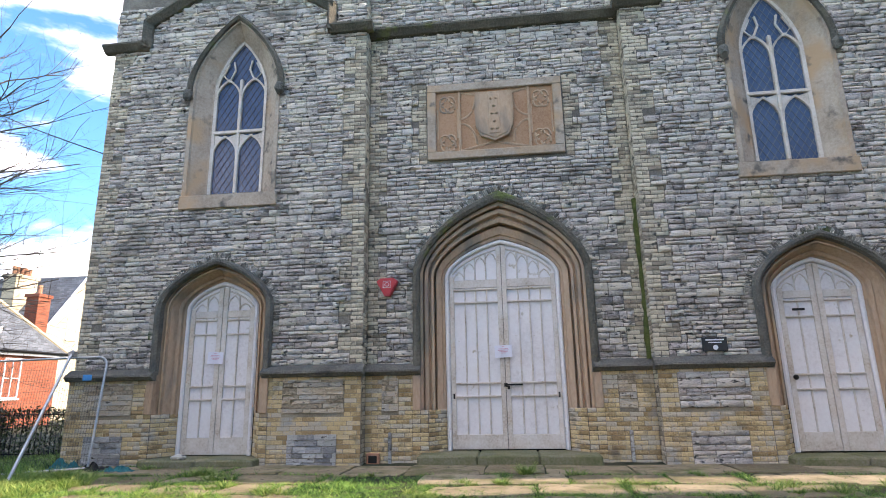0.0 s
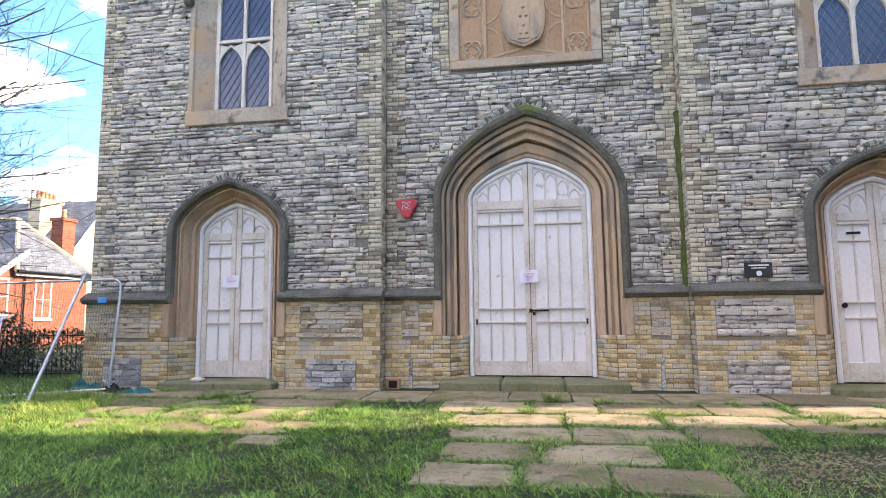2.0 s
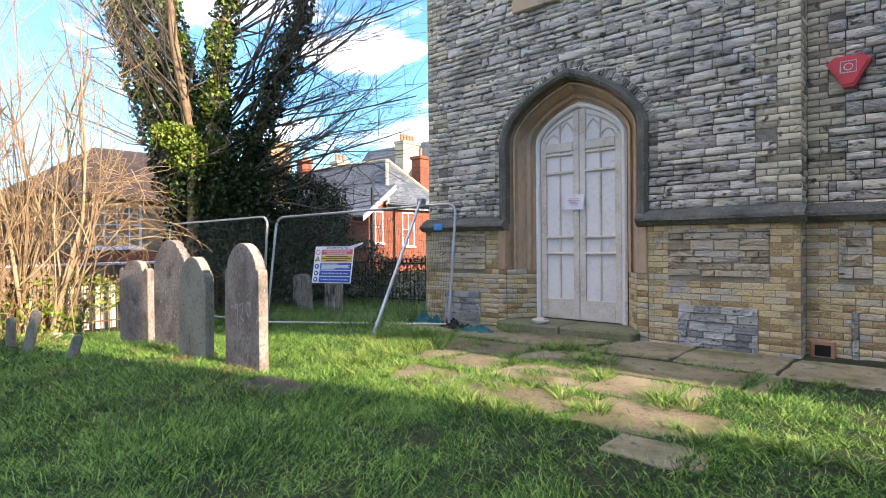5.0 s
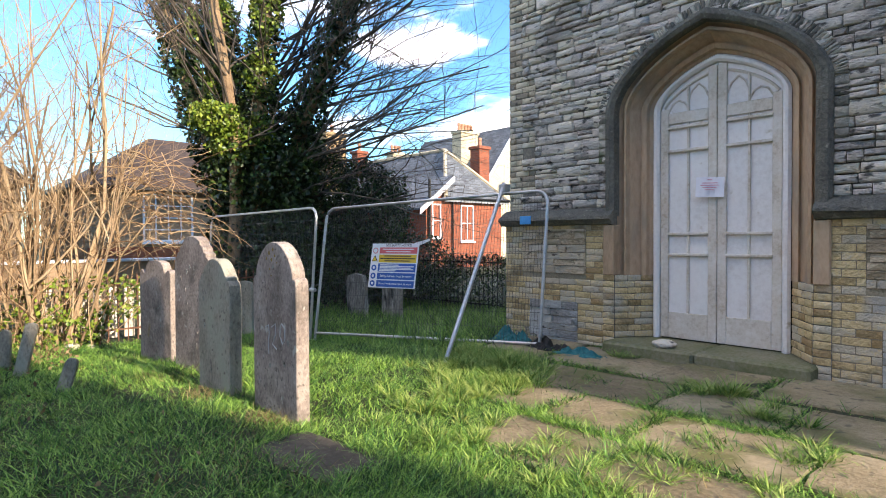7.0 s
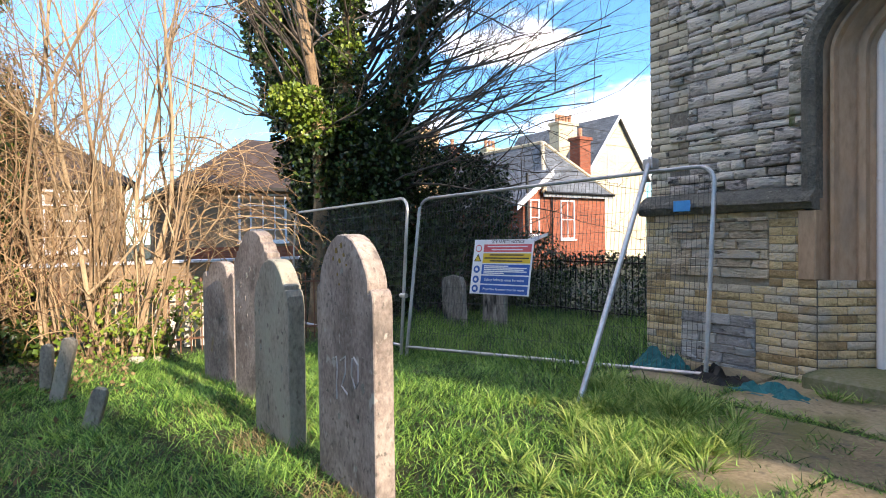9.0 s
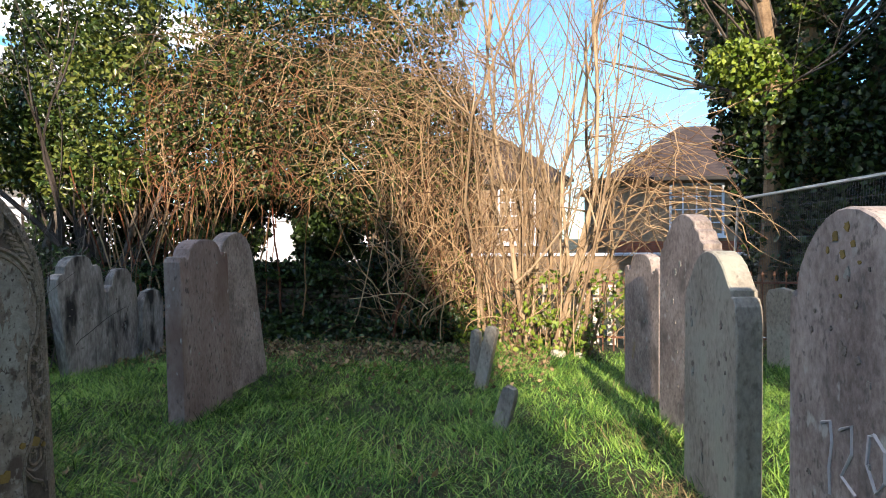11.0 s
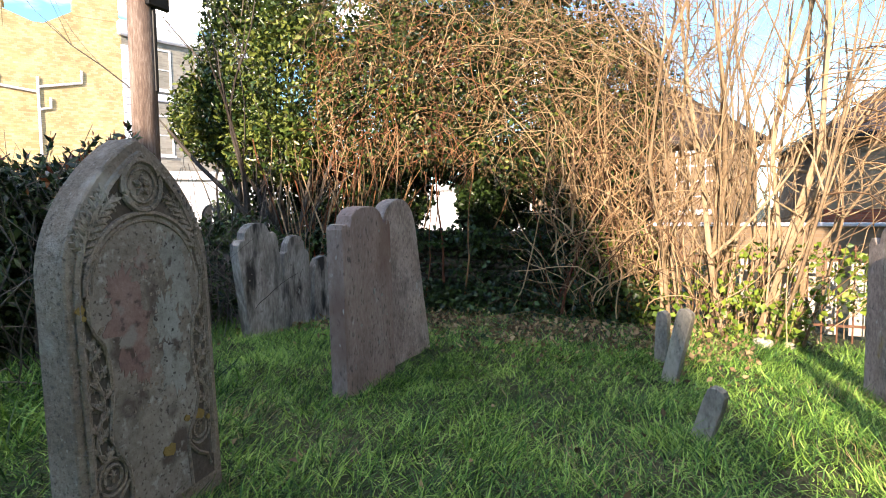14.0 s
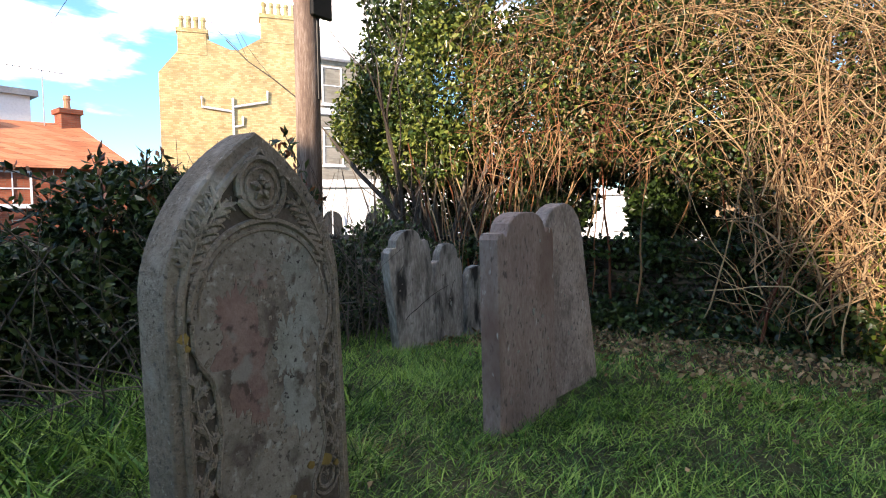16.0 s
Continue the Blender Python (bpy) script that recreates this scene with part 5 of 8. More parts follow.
p = np.stack([rs.normal(-9.9, 0.5, 3600), rs.uniform(1.2, 5.9, 3600), np.zeros(3600)], 1)
p[:, 2] = ground_z(p[:, 0], p[:, 1]) + rs.uniform(0.01, 0.05, 3600)
leaf_cards("leaf_litter", p, 0.06, M_dryleaf, "brown fallen leaves below the shrubs")
p = np.stack([rs.uniform(-9, -4.5, 60), rs.uniform(3, 6, 60), np.zeros(60)], 1)
p[:, 2] = ground_z(p[:, 0], p[:, 1]) + 0.07
leaf_cards("leaf_litter", p, 0.06, M_dryleaf, "scattered brown fallen leaves on the grass")


# ---- gravestones ----
def headstone(name, x, y, w, thick, half, rz, label, lean=0.0, tip=0.0, material=None, taper=0.0, group="gravestones"):
    """An upright slab with a shaped top; its front faces -y before the turn rz."""
    material = material or M_grave
    z0 = float(ground_z(x, y))
    m = pose(x, y, z0, tip, lean, rz)
    top = thing(name, m, label, "gravestone", group)
    k = w / 2
    pts = [(-k * (1 + taper), -0.15), (k * (1 + taper), -0.15)]
    pts += [(u * k, z - z0) for u, z in half] + [(-u * k, z - z0) for u, z in reversed(half) if u > 1e-6]
    bm = bmesh.new()
    vs = [bm.verts.new((px, -thick / 2, pz)) for px, pz in pts]
    face = bm.faces.new(vs)
    ex = bmesh.ops.extrude_face_region(bm, geom=[face])
    bmesh.ops.translate(bm, vec=(0, thick, 0), verts=[e for e in ex["geom"] if isinstance(e, bmesh.types.BMVert)])
    bmesh.ops.recalc_face_normals(bm, faces=bm.faces)
    rim = [e for e in bm.edges if abs(e.verts[0].co.y - e.verts[1].co.y) < 1e-6]
    bmesh.ops.bevel(bm, geom=rim, offset=0.006, segments=1, affect="EDGES")
    bm.verts.index_update()
    mb = Mb().add([m @ v.co for v in bm.verts], [[v.index for v in f.verts] for f in bm.faces])
    bm.free()
    part("slab", mb, material, top)
    return top, m


def lichen(top, m, spots, y):
    for px, pz, r in spots:
        n = 11
        ring = [(px + r * (0.6 + 0.6 * rnd.random()) * math.cos(2 * math.pi * i / n), pz + r * (0.6 + 0.6 * rnd.random()) * math.sin(2 * math.pi * i / n)) for i in range(n)]
        part("lichen_patch", Mb().prism(ring, y - 0.002, y + 0.004, m), M_lichen, top, "orange lichen patch")


def flaked(cx, cz, rx, rz, n=90, seed=3.0):
    """A ragged patch outline."""
    out = []
    for i in range(n):
        a = 2 * math.pi * i / n
        p = Vector((math.cos(a), math.sin(a), seed))
        k = 1 + 0.6 * noise.noise(p * 1.9) + 0.42 * noise.noise(p * 4.7) + 0.3 * noise.noise(p * 13)
        out.append((cx + rx * k * math.cos(a), cz + rz * k * math.sin(a)))
    return out


RA = [(1.0, 0.97), (0.985, 1.0), (0.95, 1.02), (0.90, 1.03), (0.885, 1.01), (0.855, 1.01), (0.855, 1.06), (0.80, 1.11), (0.68, 1.17), (0.52, 1.225), (0.36, 1.262), (0.18, 1.285), (0.0, 1.292)]
top, m = headstone("headstone", -5.715, 6.525, 0.68, 0.105, RA, 0, "grey stone headstone with shouldered rounded top and chalk marks")
lichen(top, m, [(-0.06, 1.22, 0.018), (-0.02, 1.17, 0.014), (0.03, 1.2, 0.012), (-0.05, 1.1, 0.009), (-0.1, 1.18, 0.01), (0.0, 1.25, 0.015), (0.06, 1.15, 0.008), (-0.03, 1.05, 0.007)], -0.0535)
mb = Mb()
for sx, pts in ((-0.13, ((0.0, 0.48), (0.05, 0.50), (0.06, 0.44), (0.045, 0.36), (0.05, 0.28))), (0.0, ((-0.03, 0.49), (0.03, 0.52), (0.03, 0.44), (-0.02, 0.36), (0.05, 0.33))), (0.13, ((0.0, 0.53), (0.045, 0.5), (0.045, 0.42), (0.01, 0.38), (-0.03, 0.44), (-0.02, 0.52), (0.0, 0.53)))):
    mb.tube([m @ Vector((sx + a, -0.053, b + 0.17)) for a, b in pts], 0.006, 5)
part("chalk_marks", mb, M_chalk, top, "white chalk strokes")

RS3 = [(1.0, 0.86), (0.97, 0.92), (0.90, 0.955), (0.84, 0.96), (0.84, 0.985), (0.76, 1.0), (0.66, 1.04), (0.5, 1.09), (0.32, 1.125), (0.15, 1.14), (0, 1.143)]
def speckle(top, m, w, z0, z1, thick, n, seed):
    """Ragged pale and dark lichen crusts on the face of a stone."""
    r = random.Random(seed)
    for i in range(n):
        q = r.uniform(0.004, 0.014)
        ring = [(px, pz) for px, pz in flaked(r.uniform(-0.38, 0.38) * w, r.uniform(z0, z1), q, q * r.uniform(0.7, 1.8), 30, r.uniform(0, 50))]
        part("lichen_crust", Mb().prism(ring, -thick / 2 - 0.0018 - 0.0001 * i, -thick / 2 + 0.002, m), r.choice((M_palelich, M_crust, M_crust)), top)


speckle(top, m, 0.68, 0.15, 1.15, 0.105, 26, 1)
top, m = headstone("headstone", -6.74, 6.475, 0.60, 0.11, RS3, 3, "pale grey headstone with worn shouldered top", 0.5, 0, M_gravel)
speckle(top, m, 0.60, 0.15, 0.95, 0.11, 22, 2)
RS2 = [(1.0, 1.06), (0.95, 1.12), (0.84, 1.14), (0.84, 1.17), (0.72, 1.19), (0.64, 1.24), (0.52, 1.255), (0.46, 1.30), (0.3, 1.33), (0.12, 1.345), (0, 1.347)]
top, m = headstone("headstone", -7.68, 6.62, 0.66, 0.11, RS2, 9, "tall grey headstone with stepped shoulders", 0.5)
speckle(top, m, 0.66, 0.2, 1.15, 0.11, 20, 3)
RS1 = [(1.0, 0.84), (1.0, 0.92), (0.93, 0.955), (0.80, 0.965), (0.70, 0.92), (0.62, 0.93), (0.56, 1.0), (0.44, 1.045), (0.25, 1.065), (0, 1.07)]
top, m = headstone("headstone", -8.85, 6.62, 0.66, 0.10, RS1, 12, "small grey headstone with scrolled shoulders", 0)
speckle(top, m, 0.66, 0.15, 0.85, 0.10, 14, 6)

# ornate stone with a pointed head
RB = [(math.cos(math.pi / 2 * i / 12), 0.98 + arch_z(math.cos(math.pi / 2 * i / 12), 0.475, 0.35)) for i in range(13)]
RB[-1] = (0.0, 1.455)
top, m = headstone("carved_headstone", -5.955, 3.45, 0.66, 0.13, RB, 186, "grey pointed headstone with carved border, rosette and orange lichen", -2.0, 0, M_graveb, 0.04)


def on_stone(pts):
    return [m @ Vector((px, -0.068, pz)) for px, pz in pts]


ground_path = [(x * 0.88, z - 0.045) for x, z in arch_path(0.33, 0.12, 0.98, 0.475, 0.35, 14)]
# thin dark plate on the face, painting the shade of a recess
part("carving_ground", Mb().prism(ground_path[::-1], -0.0667, -0.06, m), M_ground, top, "dark ground of the carving, recess shade put into its colour")
# the inscription tablet: round head, sides drawn in below the shoulders round the scrolls
side = [(0.262, 0.93), (0.262, 0.86), (0.245, 0.81), (0.215, 0.77), (0.196, 0.70), (0.192, 0.60), (0.205, 0.52), (0.215, 0.44), (0.19, 0.37), (0.15, 0.31), (0.14, 0.24), (0.15, 0.08)]
head = [(0.262 * math.cos(math.pi * i / 24), 0.94 + 0.255 * math.sin(math.pi * i / 24)) for i in range(25)]
tablet_path = [(x, z) for x, z in reversed(side)] + head + [(-x, z) for x, z in side]
part("tablet", Mb().prism(tablet_path[::-1], -0.0745, -0.06, m), M_tablet, top, "pale lichened inscription tablet")
mb = Mb()
ins = [(x * 0.885, z - 0.042) for x, z in arch_path(0.33, 0.2, 0.98, 0.475, 0.35, 16)]
mb.tube(on_stone(ins), 0.013, 6)
mb.tube(on_stone([(x * 0.955, z + 0.004) for x, z in ins]), 0.006, 5)
part("border_moulding", mb, M_graveb, top)
mb = Mb()
for r, t in ((0.268, 0.011), (0.24, 0.006)):
    mb.tube([m @ Vector((r * math.cos(math.pi * i / 28), -0.0735, 0.94 + r * 0.975 * math.sin(math.pi * i / 28))) for i in range(29)], t, 6)
for s in (-1, 1):
    mb.tube([m @ Vector((s * x, -0.0735, z)) for x, z in side], 0.009, 6)
part("tablet_moulding", mb, M_graveb, top)
mb = Mb()
mb.tube([m @ Vector((0, -0.066, 1.30)), m @ Vector((0, -0.074, 1.30))], 0.078, 24)
for r, t in ((0.086, 0.012), (0.058, 0.007)):
    mb.tube([m @ Vector((r * math.cos(2 * math.pi * i / 28), -0.074, 1.30 + r * 1.05 * math.sin(2 * math.pi * i / 28))) for i in range(29)], t, 6)
for i in range(5):
    a = 2 * math.pi * i / 5 + 0.3
    mb.tube([m @ Vector((r * math.cos(a), -0.076, 1.3 + r * math.sin(a))) for r in (0.008, 0.024, 0.042)], [0.007, 0.015, 0.004], 6)
part("rosette", mb, M_graveb, top, "carved ringed rosette")


def carved_leaf(mb, x0, z0, ang, ln):
    """A pointed lobed leaf in low relief: a midrib and three pairs of lobes."""
    c, s_ = math.cos(ang), math.sin(ang)
    mb.tube(on_stone([(x0, z0), (x0 + c * ln * 0.5, z0 + s_ * ln * 0.5), (x0 + c * ln, z0 + s_ * ln)]), [0.006, ln * 0.20, 0.003], 6)
    for t, e in ((0.25, 1), (0.25, -1), (0.55, 1), (0.55, -1)):
        bx, bz, b = x0 + c * ln * t, z0 + s_ * ln * t, ang + e * 0.9
        mb.tube(on_stone([(bx, bz), (bx + math.cos(b) * ln * 0.25, bz + math.sin(b) * ln * 0.25), (bx + math.cos(b) * ln * 0.45, bz + math.sin(b) * ln * 0.45)]), [0.004, ln * 0.10, 0.002], 5)


for s in (-1, 1):
    mb = Mb()
    stem = [(s * (0.265 - 0.0035 * i - 0.0014 * i * i), 1.05 + 0.024 * i) for i in range(10)]
    mb.tube(on_stone(stem), 0.007, 5)
    for i, (x0, z0) in enumerate(stem[:-1]):
        up = math.pi / 2 + s * 0.55
        carved_leaf(mb, x0, z0, up + s * 0.75, 0.085 - 0.003 * i)
        if i > 0:
            carved_leaf(mb, x0, z0, up - s * 0.9, 0.07)
    for k, (r, cx_, cz_) in enumerate(((0.03, 0.15, 1.215), (0.022, 0.205, 1.16))):
        mb.tube(on_stone([(s * cx_ + (r - 0.002 * i) * math.cos(0.55 * i), cz_ + (r - 0.002 * i) * math.sin(0.55 * i)) for i in range(13)]), 0.006, 5)
    # trails between the tablet and the border
    lower = [(s * (0.245 + 0.018 * math.sin(i * 0.8)), 0.36 + 0.036 * i) for i in range(13)]
    mb.tube(on_stone(lower), 0.008, 5)
    for i in range(0, 13):
        x0, z0 = lower[i]
        carved_leaf(mb, x0, z0, math.pi / 2 + (0.8 if i % 2 else -0.8), 0.066)
        carved_leaf(mb, x0, z0, -math.pi / 2 + (0.7 if i % 2 else -0.7), 0.045)
    for r in (0.058, 0.036):
        mb.tube(on_stone([(s * 0.215 + r * math.cos(2 * math.pi * i / 18), 0.30 + r * 1.1 * math.sin(2 * math.pi * i / 18)) for i in range(19)]), 0.008, 5)
    carved_leaf(mb, s * 0.215, 0.28, math.pi / 2, 0.045)
    mb.tube(on_stone([(s * 0.27, 0.12), (s * 0.25, 0.17), (s * 0.20, 0.20), (s * 0.15, 0.26)]), 0.009, 5)
    tagged(part("leaf_carving", mb, M_graveb, top, "carved leaf scrolls"), kind="stuff")
mb = Mb()
for i, (a, b) in enumerate(((-0.12, 0.16), (-0.02, 0.17), (0.0, 0.14), (-0.02, 0.15), (0.01, 0.16), (-0.12, 0.13), (-0.1, 0.12), (-0.09, 0.1), (-0.11, 0.12))):
    x = a
    while x < b:
        ln = rnd.uniform(0.008, 0.018)
        mb.box(x, x + ln, -0.0755, -0.074, 1.03 - i * 0.068, 1.042 - i * 0.068, m=m)
        x += ln + rnd.uniform(0.006, 0.03)
tagged(part("worn_lettering", mb, M_graveb, top, "worn unreadable lettering"), kind="stuff")


for px, pz, rx, rz, sd in ((-0.125, 0.93, 0.06, 0.09, 3.0), (-0.10, 0.80, 0.075, 0.13, 5.0), (-0.06, 0.67, 0.04, 0.08, 6.0), (-0.03, 1.03, 0.03, 0.04, 11.0)):
    part("spalled_patch", Mb().prism(flaked(px, pz, rx, rz, 90, sd), -0.0762 - 0.0002 * sd / 11, -0.07, m), M_pink, top, "reddish spalled stone patch")
for px, pz, rx, rz, sd in ((0.12, 1.04, 0.06, 0.08, 8.0), (0.16, 0.90, 0.05, 0.10, 9.0), (0.07, 0.80, 0.05, 0.09, 13.0), (0.10, 0.62, 0.06, 0.12, 15.0)):
    part("pale_patch", Mb().prism(flaked(px, pz, rx, rz, 90, sd), -0.0756 - 0.0002 * sd / 15, -0.07, m), M_palelich, top, "pale grey-green lichened patch")
lichen(top, m, [(0.21, 0.36, 0.026), (0.14, 0.37, 0.016), (0.04, 0.28, 0.03), (-0.29, 0.9, 0.018), (-0.28, 0.87, 0.01), (0.26, 0.33, 0.012)], -0.0775)

RPL = [(1.0, 1.0), (1.0, 1.075), (0.95, 1.105), (0.80, 1.11), (0.72, 1.085), (0.68, 1.10), (0.60, 1.155), (0.45, 1.19), (0.25, 1.208), (0, 1.212)]
top, m = headstone("headstone", -7.76, 3.345, 0.62, 0.12, RPL, 180, "reddish grey headstone with rust streaks and rounded top, leaning", -2.0, 0, M_gravep, 0.04)
speckle(top, m, 0.62, 0.15, 1.05, 0.12, 24, 4)
RPR = [(1.0, 1.0), (0.97, 1.07), (0.88, 1.15), (0.72, 1.215), (0.5, 1.26), (0.25, 1.285), (0, 1.292)]
top, m = headstone("headstone", -8.54, 3.28, 0.58, 0.11, RPR, 180, "grey round-topped headstone leaning to one side", -13.0, 0, None, 0.08)

speckle(top, m, 0.58, 0.15, 1.1, 0.11, 24, 5)
RC1 = [(1.0, 0.86), (0.95, 0.93), (0.8, 0.96), (0.62, 0.96), (0.55, 1.02), (0.4, 1.06), (0.2, 1.08), (0, 1.083)]
RC2 = [(1.0, 0.72), (0.9, 0.76), (0.7, 0.78), (0.62, 0.86), (0.4, 0.915), (0, 0.935)]
RC3 = [(1.0, 0.5), (0.9, 0.58), (0.6, 0.66), (0, 0.69)]
top, m = headstone("headstone", -8.83, 1.6, 0.56, 0.10, RC1, 180, "old grey headstone overgrown with dead stems", -9, 0, M_old)
speckle(top, m, 0.56, 0.15, 0.9, 0.1, 14, 7)
top, m = headstone("headstone", -9.26, 1.62, 0.42, 0.09, RC2, 180, "old streaked grey headstone beside the hedge", -2, 0, M_old)
speckle(top, m, 0.42, 0.15, 0.75, 0.09, 14, 8)
headstone("headstone", -9.64, 1.66, 0.36, 0.09, RC3, 180, "small plain grey headstone beside the hedge", 2, 0, M_old)
headstone("footstone", -9.05, 5.19, 0.10, 0.05, [(1, 0.34), (0.8, 0.38), (0, 0.40)], 62, "narrow weathered footstone in the grass", 2, 0, M_gravel, 0, "footstones")
headstone("footstone", -8.62, 5.26, 0.11, 0.055, [(1, 0.47), (0.8, 0.50), (0, 0.515)], 62, "narrow weathered footstone leaning in the grass", 13, 0, M_gravel, 0, "footstones")
headstone("footstone", -7.6, 5.44, 0.105, 0.05, [(1, 0.20), (0.9, 0.26), (0.6, 0.285), (0, 0.29)], 62, "small rounded footstone leaning in the grass", 17, 0, M_gravel, 0, "footstones")
headstone("headstone", -10.4, 11.3, 0.5, 0.1, [(1, 0.5), (0.9, 0.6), (0.4, 0.72), (0, 0.75)], 5, "mossy headstone in tall grass behind the fence", 2, 0, M_old)
headstone("headstone", -11.1, 11.0, 0.55, 0.1, [(1, 0.45), (0.8, 0.58), (0, 0.62)], 5, "mossy headstone in tall grass behind the fence", -3, 0, M_old)
headstone("headstone", -10.75, 8.52, 0.32, 0.1, [(1, 0.52), (0.8, 0.6), (0, 0.63)], 35, "small yellowish stone behind the graves", -1, 0, M_gravel)
# loose stones
for x, y, r in ((-10.3, 6.0, 0.09), (-10.5, 6.25, 0.06), (-4.55, 10.42, 0.1)):
    bm = bmesh.new()
    bmesh.ops.create_icosphere(bm, subdivisions=2, radius=r)
    for v in bm.verts:
        v.co = Vector((v.co.x * 1.3, v.co.y, v.co.z * 0.6)) + Vector(noise.noise_vector(v.co * 9 + Vector((x, y, 0)))) * r * 0.35
    bm.verts.index_update()
    z = 0.15 if y > 10 else float(ground_z(x, y)) + r * 0.3
    mb = Mb().add([v.co + Vector((x, y, z)) for v in bm.verts], [[v.index for v in f.verts] for f in bm.faces])
    bm.free()
    tagged(part("loose_stone", mb, M_rub_i, None, "", True), "pale rough loose stone lying on the ground", "stone")


# ---- site fence ----
def fence_panel(p0, p1, lean, label):
    """A mesh panel: round-topped tube frame with welded wires."""
    p0, p1 = Vector(p0), Vector(p1)
    ex = (p1 - p0).normalized()
    ez = Vector((lean[0], lean[1], 1)).normalized()
    L, H, R = (p1 - p0).length, 1.98, 0.16
    top = thing("site_fence", p0, label, "fence", "site fence panels")

    def P(a, b):
        return p0 + ex * a + ez * b

    mb = Mb()
    arc = [(0, -0.0)] + [(0, H - R)] + [(R - R * math.cos(math.pi / 2 * i / 5), H - R + R * math.sin(math.pi / 2 * i / 5)) for i in range(1, 6)]
    arc += [(L - a, b) for a, b in reversed(arc)]
    mb.tube([P(a, b) for a, b in arc], 0.021, 8)
    part("frame", mb, M_galv, top)
    part("bottom_rail", Mb().tube([P(0, 0.12), P(L, 0.12)], 0.019, 8), M_galv, top)
    mb = Mb()
    n = int(L / 0.042)
    for i in range(1, n):
        a = L * i / n
        hi = H if R < a < L - R else H - R * 0.6
        mb.tube([P(a, 0.12), P(a + rnd.uniform(-0.004, 0.004), hi)], 0.0022, 3, False)
    for j in range(1, 10):
        b = 0.12 + (H - 0.12) * j / 10
        mb.tube([P(0, b), P(L, b)], 0.002, 3, False)
    part("wire_mesh", mb, M_mesh, top, "thin dull welded wires")
    return top, P


f1, P1 = fence_panel((-5.84, 9.91, -0.07), (-9.15, 8.86, -0.20), (-0.03, 0.14), "galvanised mesh site fence panel by the church corner")
f2, P2 = fence_panel((-9.28, 8.86, -0.20), (-12.75, 8.66, -0.24), (0.03, 0.05), "galvanised mesh site fence panel running to the ivy tree")
strut = thing("fence_strut", (-6.04, 8.52, -0.06), "grey steel scaffold tube propping the fence", "strut")
part("tube", Mb().tube([(-6.04, 8.52, -0.08), (-6.38, 9.92, 1.99)], 0.024, 10), M_galv, strut)
part("clamp", Mb().box(-6.43, -6.32, 9.86, 9.97, 1.88, 1.98, 0.01), M_galv, strut, "grey clamp")
part("clamp", Mb().tube([P2(-0.06, 0.75), P2(0.06, 0.75)], 0.03, 8), M_galv, f2, "grey steel coupler")

# safety sign on the fence
sc, eu = P1(2.17, 1.09), (P1(1, 0) - P1(0, 0)).normalized()
ev = (P1(0, 1) - P1(0, 0)).normalized()
en = eu.cross(ev).normalized()
if en.y > 0:
    en = -en
ru = -eu
ang = radians(-2)
ru, rv = ru * math.cos(ang) + ev * math.sin(ang), ev * math.cos(ang) - ru * math.sin(ang)
SM = Matrix.Translation(sc + en * 0.03) @ Matrix((ru, -en, rv)).transposed().to_4x4()
sign = thing("safety_sign", SM, "white site safety sign with red, yellow and blue bands", "sign")


def band(name, x0, x1, z0, z1, mat, d=0.004):
    return part(name, Mb().box(x0, x1, -d, -d + 0.003, z0, z1, m=SM), mat, sign)


part("board", Mb().box(-0.39, 0.39, 0.0, 0.006, -0.31, 0.31, 0.002, SM), M_signw, sign)
band("red_band", -0.25, 0.37, 0.17, 0.255, M_signr)
band("yellow_band", -0.25, 0.37, 0.045, 0.155, M_signy)
band("blue_band", -0.25, 0.37, -0.085, 0.03, M_signb)
band("blue_band", -0.25, 0.37, -0.19, -0.1, M_signb)
band("blue_band", -0.25, 0.37, -0.295, -0.205, M_signb)


def text(body, x, z, size, mat, name="lettering"):
    cu = bpy.data.curves.new(name, "FONT")
    cu.body, cu.size, cu.align_x, cu.align_y, cu.extrude = body, size, "CENTER", "CENTER", 0.001
    ob = new("tmp", cu)
    dg = bpy.context.evaluated_depsgraph_get()
    me = bpy.data.meshes.new_from_object(ob.evaluated_get(dg))
    bpy.data.objects.remove(ob)
    me.transform(SM @ Matrix.Translation((x, -0.006, z)) @ Matrix.Rotation(radians(90), 4, "X"))
    me.materials.clear()
    me.materials.append(mat)
    o = new(name, me)
    o.parent = sign
    o.matrix_parent_inverse = sign.matrix_basis.inverted()
    return o


text("SITE SAFETY NOTICE", 0.06, 0.282, 0.046, M_signk)
text("Safety helmets must be worn", 0.06, -0.145, 0.044, M_signw)
text("Protective footwear must be worn", 0.06, -0.25, 0.038, M_signw)
mb = Mb()
for z, a, b in ((0.23, -0.2, 0.32), (0.195, -0.14, 0.26), (0.01, -0.22, 0.1), (-0.01, -0.22, 0.34), (-0.03, -0.22, 0.3), (-0.05, -0.22, 0.34), (-0.07, -0.22, 0.05)):
    mb.box(a, b, -0.006, -0.0035, z - 0.006, z + 0.006, m=SM)
part("print_lines", mb, M_signw, sign)
mb = Mb()
for z, a, b in ((0.135, -0.16, 0.28), (0.10, -0.23, 0.35), (0.068, -0.15, 0.27)):
    mb.box(a, b, -0.006, -0.0035, z - 0.007, z + 0.007, m=SM)
part("print_lines", mb, M_signk, sign)
